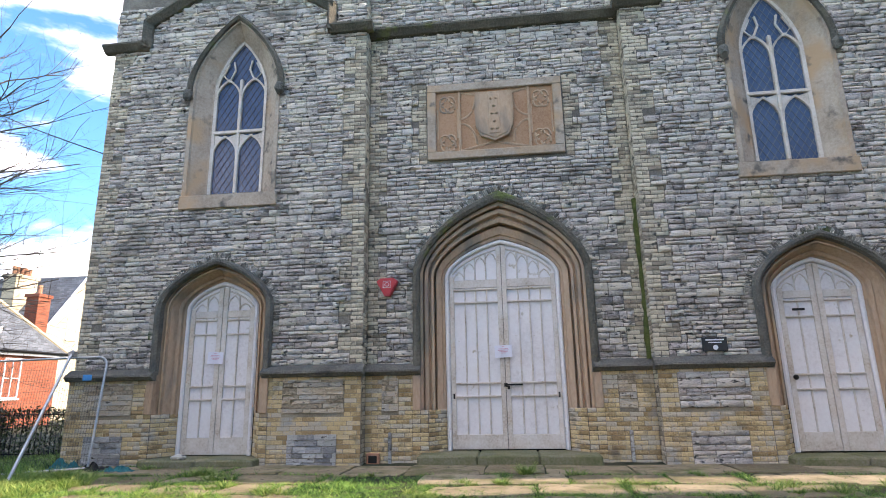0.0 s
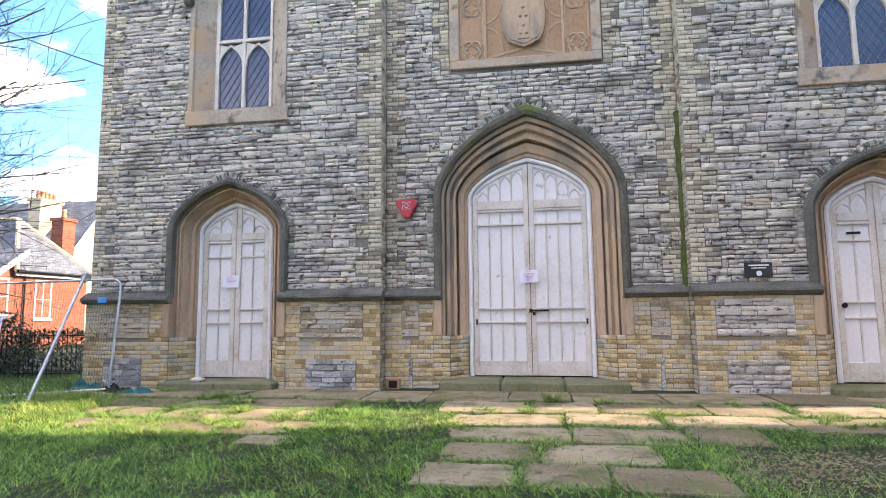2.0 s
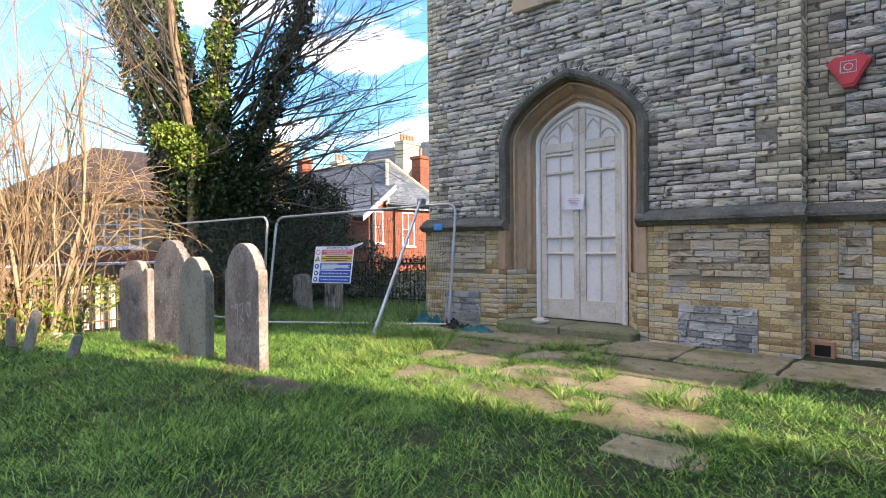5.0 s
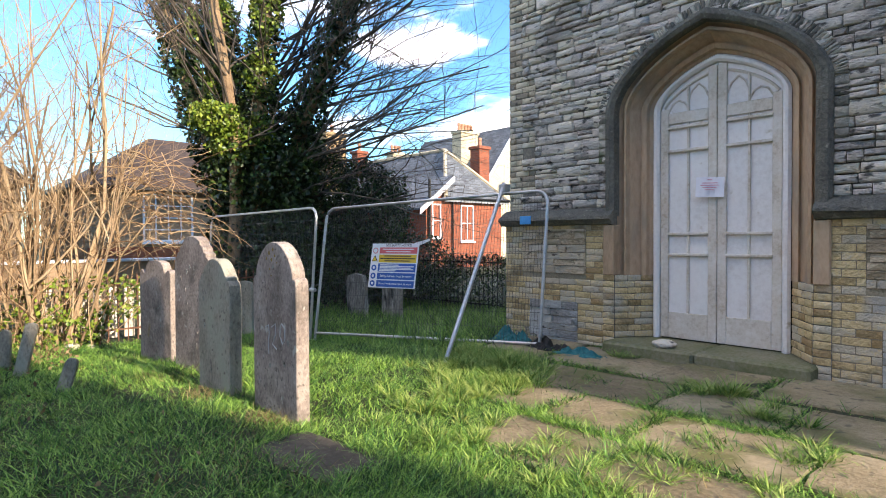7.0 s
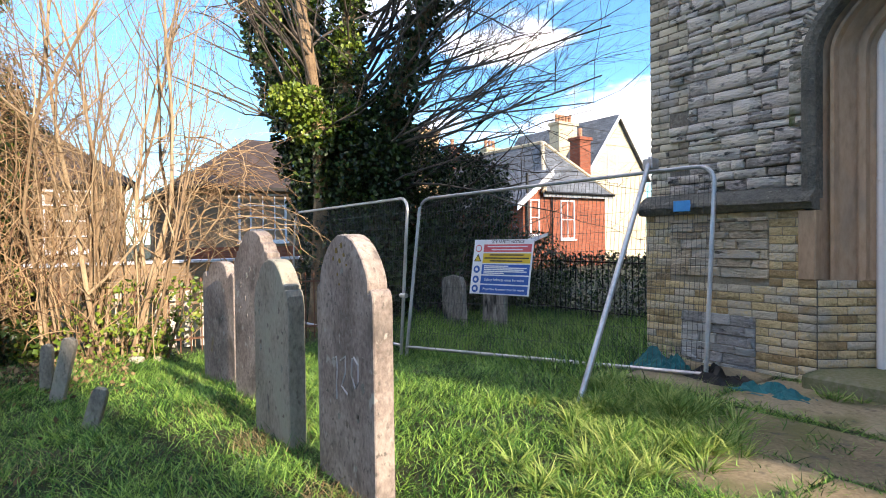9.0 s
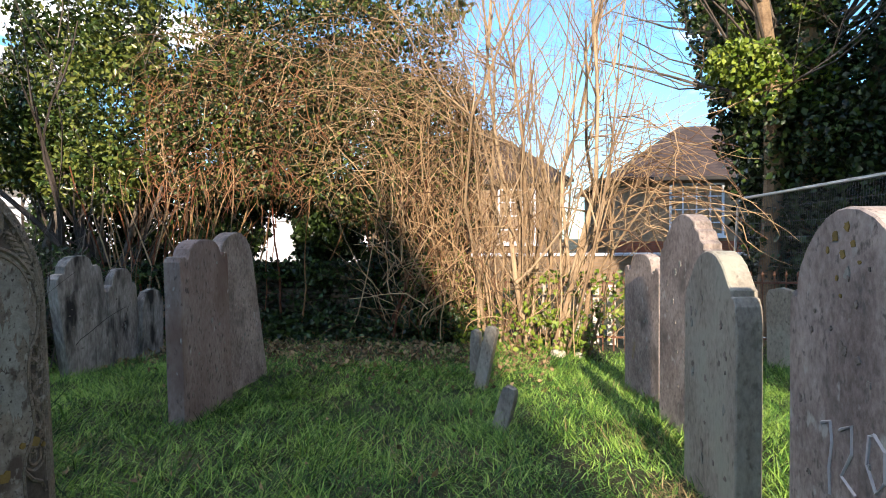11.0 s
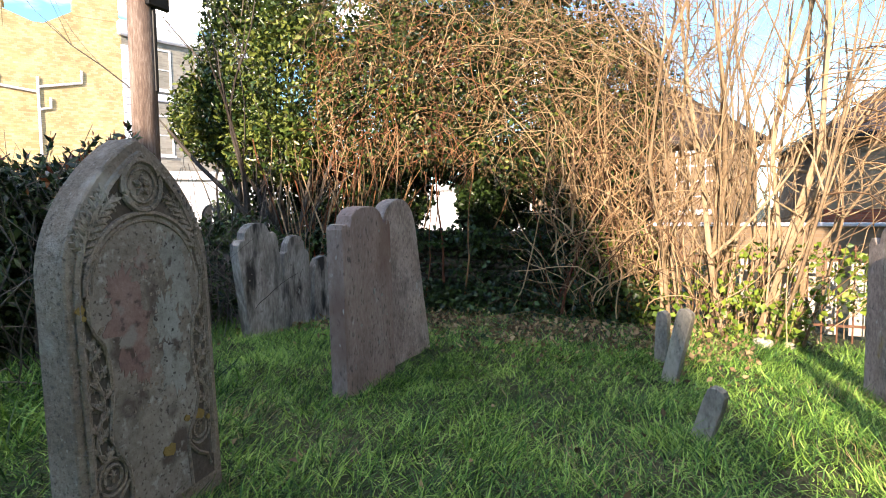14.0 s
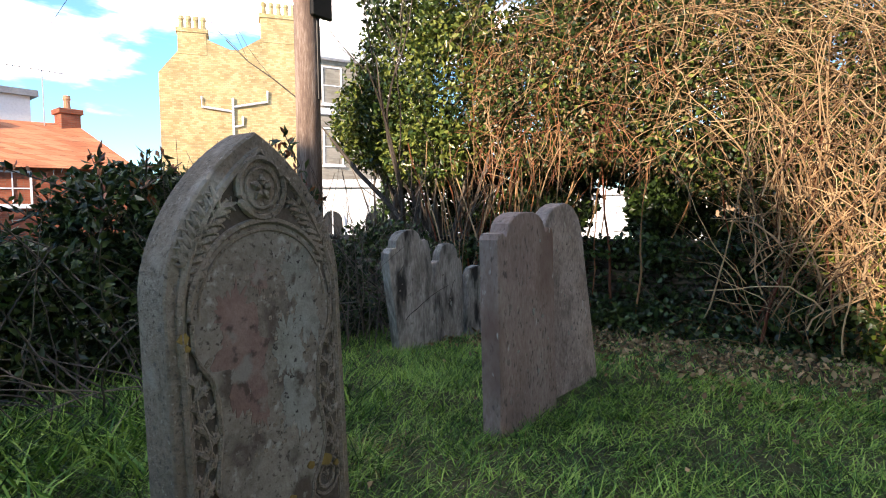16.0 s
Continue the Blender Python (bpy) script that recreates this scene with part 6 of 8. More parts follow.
for z, mt in ((0.21, M_signr), (-0.03, M_signb), (-0.145, M_signb), (-0.25, M_signb)):
    mb = Mb()
    mb.add([SM @ Vector((-0.32 + 0.042 * math.cos(2 * math.pi * i / 16), -0.004, z + 0.042 * math.sin(2 * math.pi * i / 16))) for i in range(16)], [tuple(range(16))])
    mb.tube([SM @ Vector((-0.32, -0.004, z)), SM @ Vector((-0.32, 0.001, z))], 0.042, 16)
    part("symbol_disc", mb, mt, sign)
    part("symbol_mark", Mb().tube([SM @ Vector((-0.32, -0.005, z)), SM @ Vector((-0.32, -0.0065, z))], 0.02 if mt is M_signb else 0.032, 10), M_signw, sign)
mb = Mb().prism([(-0.37, 0.06), (-0.27, 0.06), (-0.32, 0.145)], -0.006, 0.0, SM)
part("warning_triangle", mb, M_signk, sign)
part("warning_fill", Mb().prism([(-0.355, 0.068), (-0.285, 0.068), (-0.32, 0.128)], -0.008, -0.002, SM), M_signy, sign)
# small things on the fence
lab = thing("fence_label", P1(0.22, 1.62), "small blue plastic label tied to the fence", "label")
c = P1(0.24, 1.62) + Vector((0, -0.02, 0))
part("tag", Mb().box(-0.085, 0.085, -0.01, 0.0, -0.05, 0.05, 0.004, Matrix.Translation(c + Vector((0, -0.03, 0)))), M_blue, lab)
tape = thing("torn_tape", P1(1.75, 1.35), "torn strip of white tape on the fence", "tape")
part("strip", Mb().prism([(0, 0), (-0.3, -0.09), (-0.31, -0.03), (0, 0.03)], -0.003, 0.003, Matrix.Translation(P1(1.6, 1.42) + Vector((0, -0.03, 0)))), M_signw, tape)


def heap(name, cx, cy, rx, ry, h, material, label, seed):
    bm = bmesh.new()
    bmesh.ops.create_grid(bm, x_segments=22, y_segments=18, size=1)
    for v in bm.verts:
        r = math.hypot(v.co.x, v.co.y)
        k = max(0.0, 1 - r)
        v.co.z = h * k ** 0.7 * (0.6 + 0.9 * noise.noise(Vector((v.co.x * 3, v.co.y * 3, seed)))) + 0.05 * noise.noise(Vector((v.co.x * 9, v.co.y * 9, seed)))
        v.co.x, v.co.y = cx + v.co.x * rx, cy + v.co.y * ry
        v.co.z = max(v.co.z, -0.02) + float(ground_z(v.co.x, v.co.y)) - 0.02
    bm.verts.index_update()
    mb = Mb().add([v.co.copy() for v in bm.verts], [[v.index for v in f.verts] for f in bm.faces])
    bm.free()
    return tagged(part(name, mb, material), label, "netting")


heap("debris_netting", -6.35, 10.0, 0.32, 0.2, 0.3, M_teal, "crumpled teal debris netting heaped by the wall", 1.0)
heap("debris_netting", -5.35, 9.95, 0.42, 0.2, 0.14, M_teal, "crumpled teal debris netting on the ground", 4.0)
heap("debris_netting", -5.75, 9.98, 0.4, 0.2, 0.2, M_iron, "crumpled black plastic sheet by the wall", 7.0)
heap("debris_netting", -7.6, 9.9, 0.3, 0.15, 0.12, M_teal, "scrap of teal netting in the tall grass", 9.0)


# ---- trees and shrubs ----
def grow(mb, p, d, length, r, depth, spread=0.5, up=0.15, sides=5, kids=3, tips=None, rr=rnd, shrink=0.68, wob=0.13):
    """A crooked tapering limb with its side limbs."""
    n = 5 if depth > 0 else 4
    pts, rad = [Vector(p)], [r]
    d = Vector(d).normalized()
    for i in range(n):
        d = (d + Vector((rr.gauss(0, wob), rr.gauss(0, wob), rr.gauss(0, wob * 0.8) + up * 0.3))).normalized()
        pts.append(pts[-1] + d * length / n)
        rad.append(r * (1 - 0.62 * (i + 1) / n))
    mb.tube(pts, rad, sides if depth > 1 else 4 if depth == 1 else 3, False)
    if tips is not None and depth <= 1:
        tips += pts[1:]
    if depth == 0:
        return
    for k in range(kids + (1 if depth > 2 else 0)):
        i = rr.randint(1, n)
        q = Vector((rr.gauss(0, spread), rr.gauss(0, spread), rr.gauss(0, spread * 0.7) + up))
        grow(mb, pts[i], d + q, length * shrink * rr.uniform(0.75, 1.15), rad[i] * 0.62, depth - 1, spread, up, sides, kids, tips, rr, shrink, wob)


def cloud(n, blobs):
    """Points in and on the skin of ellipsoids (x, y, z, rx, ry, rz, weight)."""
    w = np.array([b[6] for b in blobs], float)
    i = rs.choice(len(blobs), n, p=w / w.sum())
    b = np.array([q[:6] for q in blobs])[i]
    u = rs.normal(0, 1, (n, 3))
    u /= np.linalg.norm(u, axis=1)[:, None]
    r = rs.uniform(0.6, 1.05, n)[:, None] ** 0.6
    bumps = 1 + 0.22 * np.sin(5 * u[:, :1] + 3 * b[:, :1]) * np.sin(6 * u[:, 1:2] + 2 * b[:, 1:2]) * np.cos(5 * u[:, 2:])
    return b[:, :3] + u * b[:, 3:] * r * bumps


# the ivy-clad tree beyond the fence
tr = random.Random(5)
TX, TY = -12.55, 9.55
tree = thing("ivy_tree", (TX, TY, -0.25), "bare tree with trunks wrapped in dark ivy", "tree")
trunk, limbs, tips = Mb(), Mb(), []
stems = []
for a, r, lean in ((0.3, 0.20, (-0.33, -0.26)), (2.0, 0.19, (-0.14, -0.13)), (4.0, 0.15, (-0.02, -0.04)), (5.3, 0.20, (0.10, 0.07)), (1.0, 0.18, (0.24, 0.18)), (3.0, 0.15, (-0.24, -0.12))):
    p = Vector((TX + 0.3 * math.cos(a), TY + 0.3 * math.sin(a), -0.4))
    if a == 4.0:
        p = Vector((TX + 0.45, TY - 0.6, -0.4))
    pts = [p + Vector((lean[0] * max(0, z - 1.2) + 0.1 * math.sin(z + a), lean[1] * max(0, z - 1.2) + 0.1 * math.cos(z * 0.8 + a), z)) for z in (0, 1.2, 2.4, 3.6, 4.8, 6, 7.2, 8.4)]
    trunk.tube(pts, [r * (1 - 0.09 * i) for i in range(8)], 9)
    stems.append(pts)
    for i in range(4, 8):
        for k in range(2):
            b = tr.uniform(0, 6.28)
            grow(limbs, pts[i], (math.cos(b) + lean[0] * 2, math.sin(b) + lean[1] * 2, 1.0), tr.uniform(1.4, 2.2), 0.024, 3, 0.55, 0.06, 5, 3, None, tr, 0.62, 0.18)
# long sweeping limbs towards the church and back over the graves
for z, d, ln, r in ((1.3, (0.5, 0.75, 0.42), 3.4, 0.10), (2.6, (0.5, 0.8, 0.62), 3.2, 0.09), (3.3, (0.62, 0.65, 0.8), 3.2, 0.09), (3.8, (0.35, 0.9, 0.8), 3.0, 0.08), (2.2, (0.7, 0.45, 0.55), 2.6, 0.07), (4.2, (0.6, 0.8, 1.0), 3.0, 0.08), (2.9, (0.2, 1.0, 0.5), 2.8, 0.07),
                    (3.0, (-0.2, -0.9, 0.5), 2.8, 0.07), (3.8, (0.3, -0.9, 0.55), 3.0, 0.08), (4.6, (0.2, -0.8, 0.8), 2.6, 0.07), (2.6, (0.7, -0.6, 0.35), 2.4, 0.05)):
    grow(limbs, (TX + 0.1, TY + (0.1 if d[1] > 0 else -0.2), z), d, ln, r * 0.45, 4 if d[1] > 0 else 3, 0.55, 0.05, 6, 3, None, tr, 0.68, 0.2)
# high limbs spreading over the fence
for k in range(8):
    d = (tr.uniform(0.45, 0.8), tr.uniform(0.35, 0.75), tr.uniform(0.3, 0.9))
    grow(limbs, (TX + 0.3, TY + tr.uniform(-0.2, 0.5), tr.uniform(3.6, 6.0)), d, tr.uniform(4.0, 5.2), tr.uniform(0.03, 0.045), 3, 0.6, 0.06, 5, 4, None, tr, 0.5, 0.15)
# slender whips fanning over the fence towards the church
for k in range(9):
    d = (tr.uniform(0.1, 0.7), tr.uniform(0.6, 1.0), tr.uniform(0.0, 0.8))
    grow(limbs, (TX + 0.1, TY + tr.uniform(0.1, 0.5), tr.uniform(2.0, 4.8)), d, tr.uniform(3.2, 4.6), tr.uniform(0.014, 0.026), 3, 0.6, 0.04, 5, 4, None, tr, 0.55, 0.22)
for k in range(6):
    d = (tr.uniform(0.3, 0.7), -tr.uniform(0.5, 1.0), tr.uniform(0.4, 0.9))
    grow(limbs, (TX + 0.1, TY - 0.3, tr.uniform(2.8, 4.6)), d, tr.uniform(2.6, 3.6), tr.uniform(0.02, 0.035), 3, 0.26, 0.10, 5, 3, None, tr, 0.6)
for k in range(20):
    d = (tr.uniform(0.35, 0.75), tr.uniform(0.35, 0.9), tr.uniform(0.15, 1.0))
    grow(limbs, (TX + tr.uniform(0.1, 0.5), TY + tr.uniform(0.1, 0.5), tr.uniform(1.8, 4.5)), d, tr.uniform(3.2, 4.6), tr.uniform(0.018, 0.034), 3, 0.5, 0.12, 5, 4, None, tr, 0.5, 0.14)
part("trunk", trunk, M_bark, tree, "pale bark trunks")
tagged(part("limb_tangle", limbs, M_barkd, tree, "bare dark branches and twigs", True), kind="stuff")
blobs = []
for k, pts in enumerate(stems):
    if k == 2:
        continue
    for i, q in enumerate(pts[:-1]):
        for u in (0.0, 0.5):
            c = q.lerp(pts[i + 1], u)
            w = (0.62, 0.60, 0.56, 0.42, 0.34, 0.28, 0.24)[i]
            blobs.append((c.x, c.y, c.z, w, w, 0.5, w))
blobs += [(TX + 0.2, TY + 0.25, 1.0, 0.9, 0.95, 1.3, 2.2), (TX + 0.3, TY - 0.1, 2.5, 0.9, 0.85, 0.9, 1.8), (TX + 0.1, TY + 0.6, 1.6, 0.9, 0.9, 1.4, 1.8), (TX + 0.3, TY + 0.5, 3.0, 0.8, 0.8, 0.9, 1.2)]
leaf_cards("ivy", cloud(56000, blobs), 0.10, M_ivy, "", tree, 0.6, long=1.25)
# clumps in the brighter leaf copy, painted as if caught by the sun
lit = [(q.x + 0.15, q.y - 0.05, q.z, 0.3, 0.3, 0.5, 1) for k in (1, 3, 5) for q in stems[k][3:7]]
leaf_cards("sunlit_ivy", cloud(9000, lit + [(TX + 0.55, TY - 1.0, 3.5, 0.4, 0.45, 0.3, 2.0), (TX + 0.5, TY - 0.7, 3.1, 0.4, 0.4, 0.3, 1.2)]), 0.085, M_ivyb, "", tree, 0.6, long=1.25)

# dark evergreen bush beside it
bush = thing("evergreen_bush", (-12.35, 11.9, -0.25), "dense dark evergreen bush behind the fence", "bush")
mb = Mb()
for k in range(16):
    grow(mb, (-12.35 + tr.gauss(0, 0.3), 11.9 + tr.gauss(0, 0.5), -0.2), (tr.gauss(0, 0.35), tr.gauss(0, 0.4), 1), 2.0, 0.04, 2, 0.5, 0.1, 5, 3, None, tr)
part("stem_tangle", mb, M_barkd, bush)
leaf_cards("foliage", cloud(30000, [(-12.35, 11.85, 2.0, 1.2, 1.2, 1.1, 2), (-12.5, 10.95, 2.0, 1.0, 0.9, 1.4, 1.4), (-12.4, 12.4, 1.5, 0.9, 0.8, 1.1, 1), (-12.5, 10.6, 0.7, 0.8, 1.2, 0.9, 1), (-12.1, 11.9, 0.6, 1.0, 1.2, 0.8, 1.0)]), 0.085, M_ivy, "", bush, 0.2)

# laurel-like evergreen tree by the pole
laurel = thing("evergreen_tree", (-11.4, -0.4, 0), "glossy evergreen tree with dense green leaves", "tree")
mb = Mb()
for k in range(14):
    grow(mb, (-11.2 + tr.gauss(0, 0.35), -0.3 + tr.gauss(0, 0.6), -0.1), (tr.gauss(0, 0.12), tr.gauss(0, 0.16), 1), 3.0, 0.055, 2, 0.4, 0.2, 6, 3, None, tr)
part("trunk", mb, M_barkd, laurel)
leaf_cards("crown", cloud(46000, [(-10.7, -1.0, 2.5, 0.5, 0.45, 0.6, 0.5), (-11.3, -0.35, 3.1, 1.0, 1.0, 1.2, 2), (-11.5, -0.4, 4.6, 1.2, 0.95, 1.1, 1.8), (-11.0, 0.5, 2.8, 0.8, 0.75, 1.1, 1.1), (-10.9, -0.8, 2.5, 0.6, 0.5, 0.7, 0.7), (-11.3, 0.9, 4.3, 1.1, 1.0, 1.2, 1.5), (-11.6, 2.4, 4.9, 1.2, 1.2, 0.9, 1.4), (-11.5, 4.2, 4.6, 0.8, 0.8, 1.0, 1.0), (-10.8, 0.2, 2.0, 0.6, 0.8, 0.45, 0.6)]),
           0.088, M_laurel, "", laurel, 0.15, long=1.9)

# overgrown shrub hung with dry vines
shrub = thing("vine_thicket", (-10.9, 3.0, 0), "overgrown thicket of dry brown vines and ivy", "shrub")
core = [(-11.1, 1.6, 2.6, 0.8, 0.8, 0.95, 1.6), (-11.0, 2.6, 2.7, 0.8, 0.9, 1.0, 2), (-11.1, 3.7, 2.4, 0.8, 0.85, 1.1, 2), (-11.2, 4.4, 2.0, 0.7, 0.7, 1.2, 1.4), (-11.3, 2.8, 3.9, 0.9, 1.3, 0.7, 1.2), (-11.0, 4.4, 0.8, 0.4, 0.4, 0.8, 0.3)]
rear = [(-11.9, 1.5, 3.0, 0.5, 1.0, 1.1, 1.5), (-11.9, 3.0, 2.9, 0.5, 1.2, 1.2, 1.8), (-11.9, 4.4, 2.5, 0.4, 0.8, 1.2, 1.2)]
leaf_cards("dry_foliage", cloud(46000, core + rear), 0.046, M_dryleaf, "", shrub, 0.8)
leaf_cards("green_foliage", cloud(50000, core + rear + rear), 0.06, M_ivy, "", shrub, 0.5, long=1.3)
under = [(-11.5, 2.95, 1.25, 0.35, 0.36, 0.45, 0.8), (-11.4, 2.0, 1.85, 0.4, 0.7, 0.22, 0.6), (-11.9, -0.9, 1.3, 0.5, 0.9, 0.8, 1.2), (-11.9, 0.6, 1.35, 0.5, 0.9, 0.7, 1.2), (-11.8, 1.45, 1.4, 0.5, 0.55, 0.6, 1), (-11.9, 4.0, 1.3, 0.5, 0.95, 0.8, 1.3), (-11.7, 2.9, 1.75, 0.4, 0.8, 0.3, 0.5)]
leaf_cards("low_foliage", cloud(27000, under), 0.09, M_ivy, "", shrub, 0.3, long=1.4)
leaf_cards("glossy_foliage", cloud(12000, core), 0.062, M_laurel, "", shrub, 0.5, long=1.3)
vr = random.Random(21)


def vine(mb, p, d, length, r, droop, wob=0.35, n=9):
    pts = [Vector(p)]
    d = Vector(d).normalized()
    for i in range(n):
        d = (d + Vector((vr.gauss(0, wob * 0.4), vr.gauss(0, wob * 0.5), vr.gauss(0, wob * 0.4) - droop))).normalized()
        q = pts[-1] + d * length / n
        q.z = max(q.z, float(ground_z(q.x, q.y)) + 0.02)
        pts.append(q)
    mb.tube(pts, [r * (1 - 0.55 * i / n) for i in range(n + 1)], 4, False)


tan, red = Mb(), Mb()
for k in range(820):
    y, z = vr.uniform(1.0, 5.2), vr.uniform(1.6, 3.7)
    x = -11.0 + 0.75 * math.sqrt(max(0, 1 - ((y - 3.0) / 2.6) ** 2)) * vr.uniform(0.5, 1.1)
    if z > 3.3 or y > 3.3:
        vine(tan, (x, y, z), (0.3, vr.gauss(0.35, 0.8), vr.gauss(0.1, 0.5)), vr.uniform(0.4, 1.1), vr.uniform(0.0022, 0.005), vr.uniform(0.02, 0.16), 0.5)
    else:
        vine(red if vr.random() < 0.7 else tan, (x, y, z), (0.25, vr.gauss(0, 0.6), vr.gauss(-0.4, 0.5)), vr.uniform(0.3, 0.8), vr.uniform(0.0025, 0.005), vr.uniform(0.03, 0.2), 0.55)
for k in range(420):
    y = vr.uniform(2.4, 5.4)
    vine(tan, (-10.9 + vr.gauss(0, 0.25), y, vr.uniform(2.2, 3.3)), (0.35, vr.gauss(0.5, 0.6), 0.45), vr.uniform(0.6, 1.4), vr.uniform(0.0022, 0.0045), vr.uniform(0.1, 0.24), 0.45)
for k in range(190):
    y = vr.uniform(0.2, 5.0)
    if 1.6 < y < 4.1 and vr.random() < 0.85:
        continue
    vine(tan if vr.random() < 0.5 else red, (-10.9 + vr.gauss(0, 0.25), y, 0.05), (vr.gauss(0, 0.15), vr.gauss(0, 0.2), 1), vr.uniform(1.4, 2.6), vr.uniform(0.006, 0.018), 0.0, 0.16)
for k in range(270):
    vine(tan, (-10.45 + vr.gauss(0, 0.2), vr.uniform(4.0, 5.3), vr.uniform(0.1, 1.6)), (vr.gauss(0.05, 0.2), vr.gauss(0.1, 0.35), 1), vr.uniform(0.5, 1.4), vr.uniform(0.003, 0.009), 0.06, 0.45)
tagged(part("vine_tangle", tan, M_vine, shrub, "tangled tan vine stems"), kind="stuff")
tagged(part("bramble_tangle", red, M_vinered, shrub, "reddish bramble stems"), kind="stuff")

# bare upright shrub in the sun
bare = thing("bare_shrub", (-10.8, 5.7, -0.1), "leafless many-stemmed shrub with pale bark", "shrub")
mb = Mb()
for y, r, ly in ((5.15, 0.04, 0.03), (5.4, 0.05, 0.10), (5.7, 0.058, -0.04), (5.95, 0.06, 0.16), (6.1, 0.05, 0.02), (6.3, 0.055, 0.10), (5.55, 0.045, 0.22)):
    grow(mb, (-10.6 + vr.gauss(0, 0.1), y, -0.15), (vr.gauss(0, 0.08), ly, 1), vr.uniform(4.0, 5.0), r * 0.55, 3, 0.6, 0.22, 7, 5, None, vr, 0.38, 0.11)
for k in range(26):
    y = vr.gauss(5.7, 0.45)
    x = vr.gauss(-10.75, 0.22)
    grow(mb, (x, y, -0.15), (vr.gauss(0, 0.10), (y - 5.7) * 0.12 + vr.gauss(0, 0.08), 1), vr.uniform(2.8, 4.8), vr.uniform(0.009, 0.024), 3, 0.65, 0.2, 5, 5, None, vr, 0.40, 0.12)
tagged(part("stem_tangle", mb, M_bark, bare), kind="stuff")
mb = Mb()
for k in range(120):
    y = vr.gauss(5.6, 0.6)
    vine(mb, (vr.gauss(-10.6, 0.25), y, vr.uniform(-0.1, 0.4)), (vr.gauss(0.05, 0.2), vr.gauss((y - 5.6) * 0.5, 0.25), 1), vr.uniform(0.7, 2.0), vr.uniform(0.0025, 0.006), 0.05, 0.45)
for k in range(22):
    vine(mb, (vr.gauss(-10.9, 0.3), vr.uniform(6.1, 7.2), vr.uniform(1.3, 2.2)), (0.1, vr.gauss(0.7, 0.4), 0.5), vr.uniform(0.8, 1.7), vr.uniform(0.003, 0.007), vr.uniform(0.1, 0.2), 0.3)
for k in range(75):
    vine(mb, (vr.gauss(-10.6, 0.25), vr.uniform(6.2, 7.3), vr.uniform(1.2, 2.6)), (vr.gauss(0.1, 0.3), vr.gauss(0.8, 0.4), vr.gauss(0.35, 0.3)), vr.uniform(0.8, 1.6), vr.uniform(0.004, 0.009), vr.uniform(0.08, 0.22), 0.62)
tagged(part("cane_tangle", mb, M_vine, bare, "thin arching tan canes"), kind="stuff")
p = cloud(2600, [(-10.6, 5.6, 0.1, 0.5, 0.9, 0.35, 1), (-10.7, 6.3, 0.5, 0.3, 0.9, 0.35, 0.6), (-10.9, 4.7, 0.5, 0.4, 0.5, 0.6, 1)])
leaf_cards("creeper", p, 0.07, M_ivyb, "", bare, 0.4, long=1.3)

# ivy and leaves over the foot of the wall
bank = thing("ivy_bank", (-10.6, 3.2, 0), "low dark ivy creeping over the stone wall", "ivy")
p = cloud(13000, [(-10.98, 2.2, 0.5, 0.1, 2.6, 0.42, 2.2), (-10.7, 2.2, 0.1, 0.35, 0.9, 0.22, 0.6), (-10.7, 3.4, 0.1, 0.35, 0.9, 0.2, 0.5), (-10.6, 4.7, 0.2, 0.35, 0.5, 0.3, 0.5), (-10.6, 1.0, 0.35, 0.4, 0.7, 0.6, 1), (-10.85, 2.6, 0.85, 0.15, 1.8, 0.12, 0.35)])
p[:, 2] = np.maximum(p[:, 2], 0.02)
leaf_cards("foliage", p, 0.065, M_ivy, "", bank, 0.2, long=1.3)
mb = Mb()
for k in range(40):
    vine(mb, (-10.95 + vr.gauss(0, 0.03), vr.uniform(0.2, 4.8), 0.05), (vr.gauss(0.05, 0.1), vr.gauss(0, 0.7), 0.8), vr.uniform(0.5, 1.1), vr.uniform(0.003, 0.006), 0.02, 0.3)
tagged(part("stem_tangle", mb, M_barkd, bank, "creeping brown ivy stems"), kind="stuff")

# leafy hedge shrub behind the carved stone, with dead stems and a dark hedge beyond
hedge = thing("leafy_hedge", (-6.5, 0.6, 0), "dark glossy-leaved hedge shrub with upright shoots", "hedge")
mb = Mb()
shoots = []
for k in range(84):
    x, y = vr.uniform(-8.6, -4.6), vr.uniform(-0.2, 1.0)
    h = vr.uniform(1.25, 1.95) if x < -6.35 else vr.uniform(0.8, 1.3)
    pts = [Vector((x + vr.gauss(0, 0.03) * i, y + vr.gauss(0, 0.03) * i, h * i / 7)) for i in range(8)]
    mb.tube(pts, [0.012 * (1 - 0.08 * i) for i in range(8)], 4, False)
    for i in range(1, 7 * 5):
        t = i / 35
        q = pts[min(7, int(t * 7))].lerp(pts[min(7, int(t * 7) + 1)], t * 7 - int(t * 7))
        if t > 0.25:
            shoots.append(tuple(q))
part("stem_tangle", mb, M_barkd, hedge)
sp_ = np.repeat(np.array(shoots), 3, 0) + rs.normal(0, 0.02, (len(shoots) * 3, 3))
leaf_cards("foliage", sp_, 0.10, M_hedge, "", hedge, -0.7, long=2.4)
high = sp_[(sp_[:, 2] > 1.25) & (rs.rand(len(sp_)) < 0.5)]
leaf_cards("young_foliage", high, 0.08, M_redleaf, "", hedge, -0.9, long=2.4)
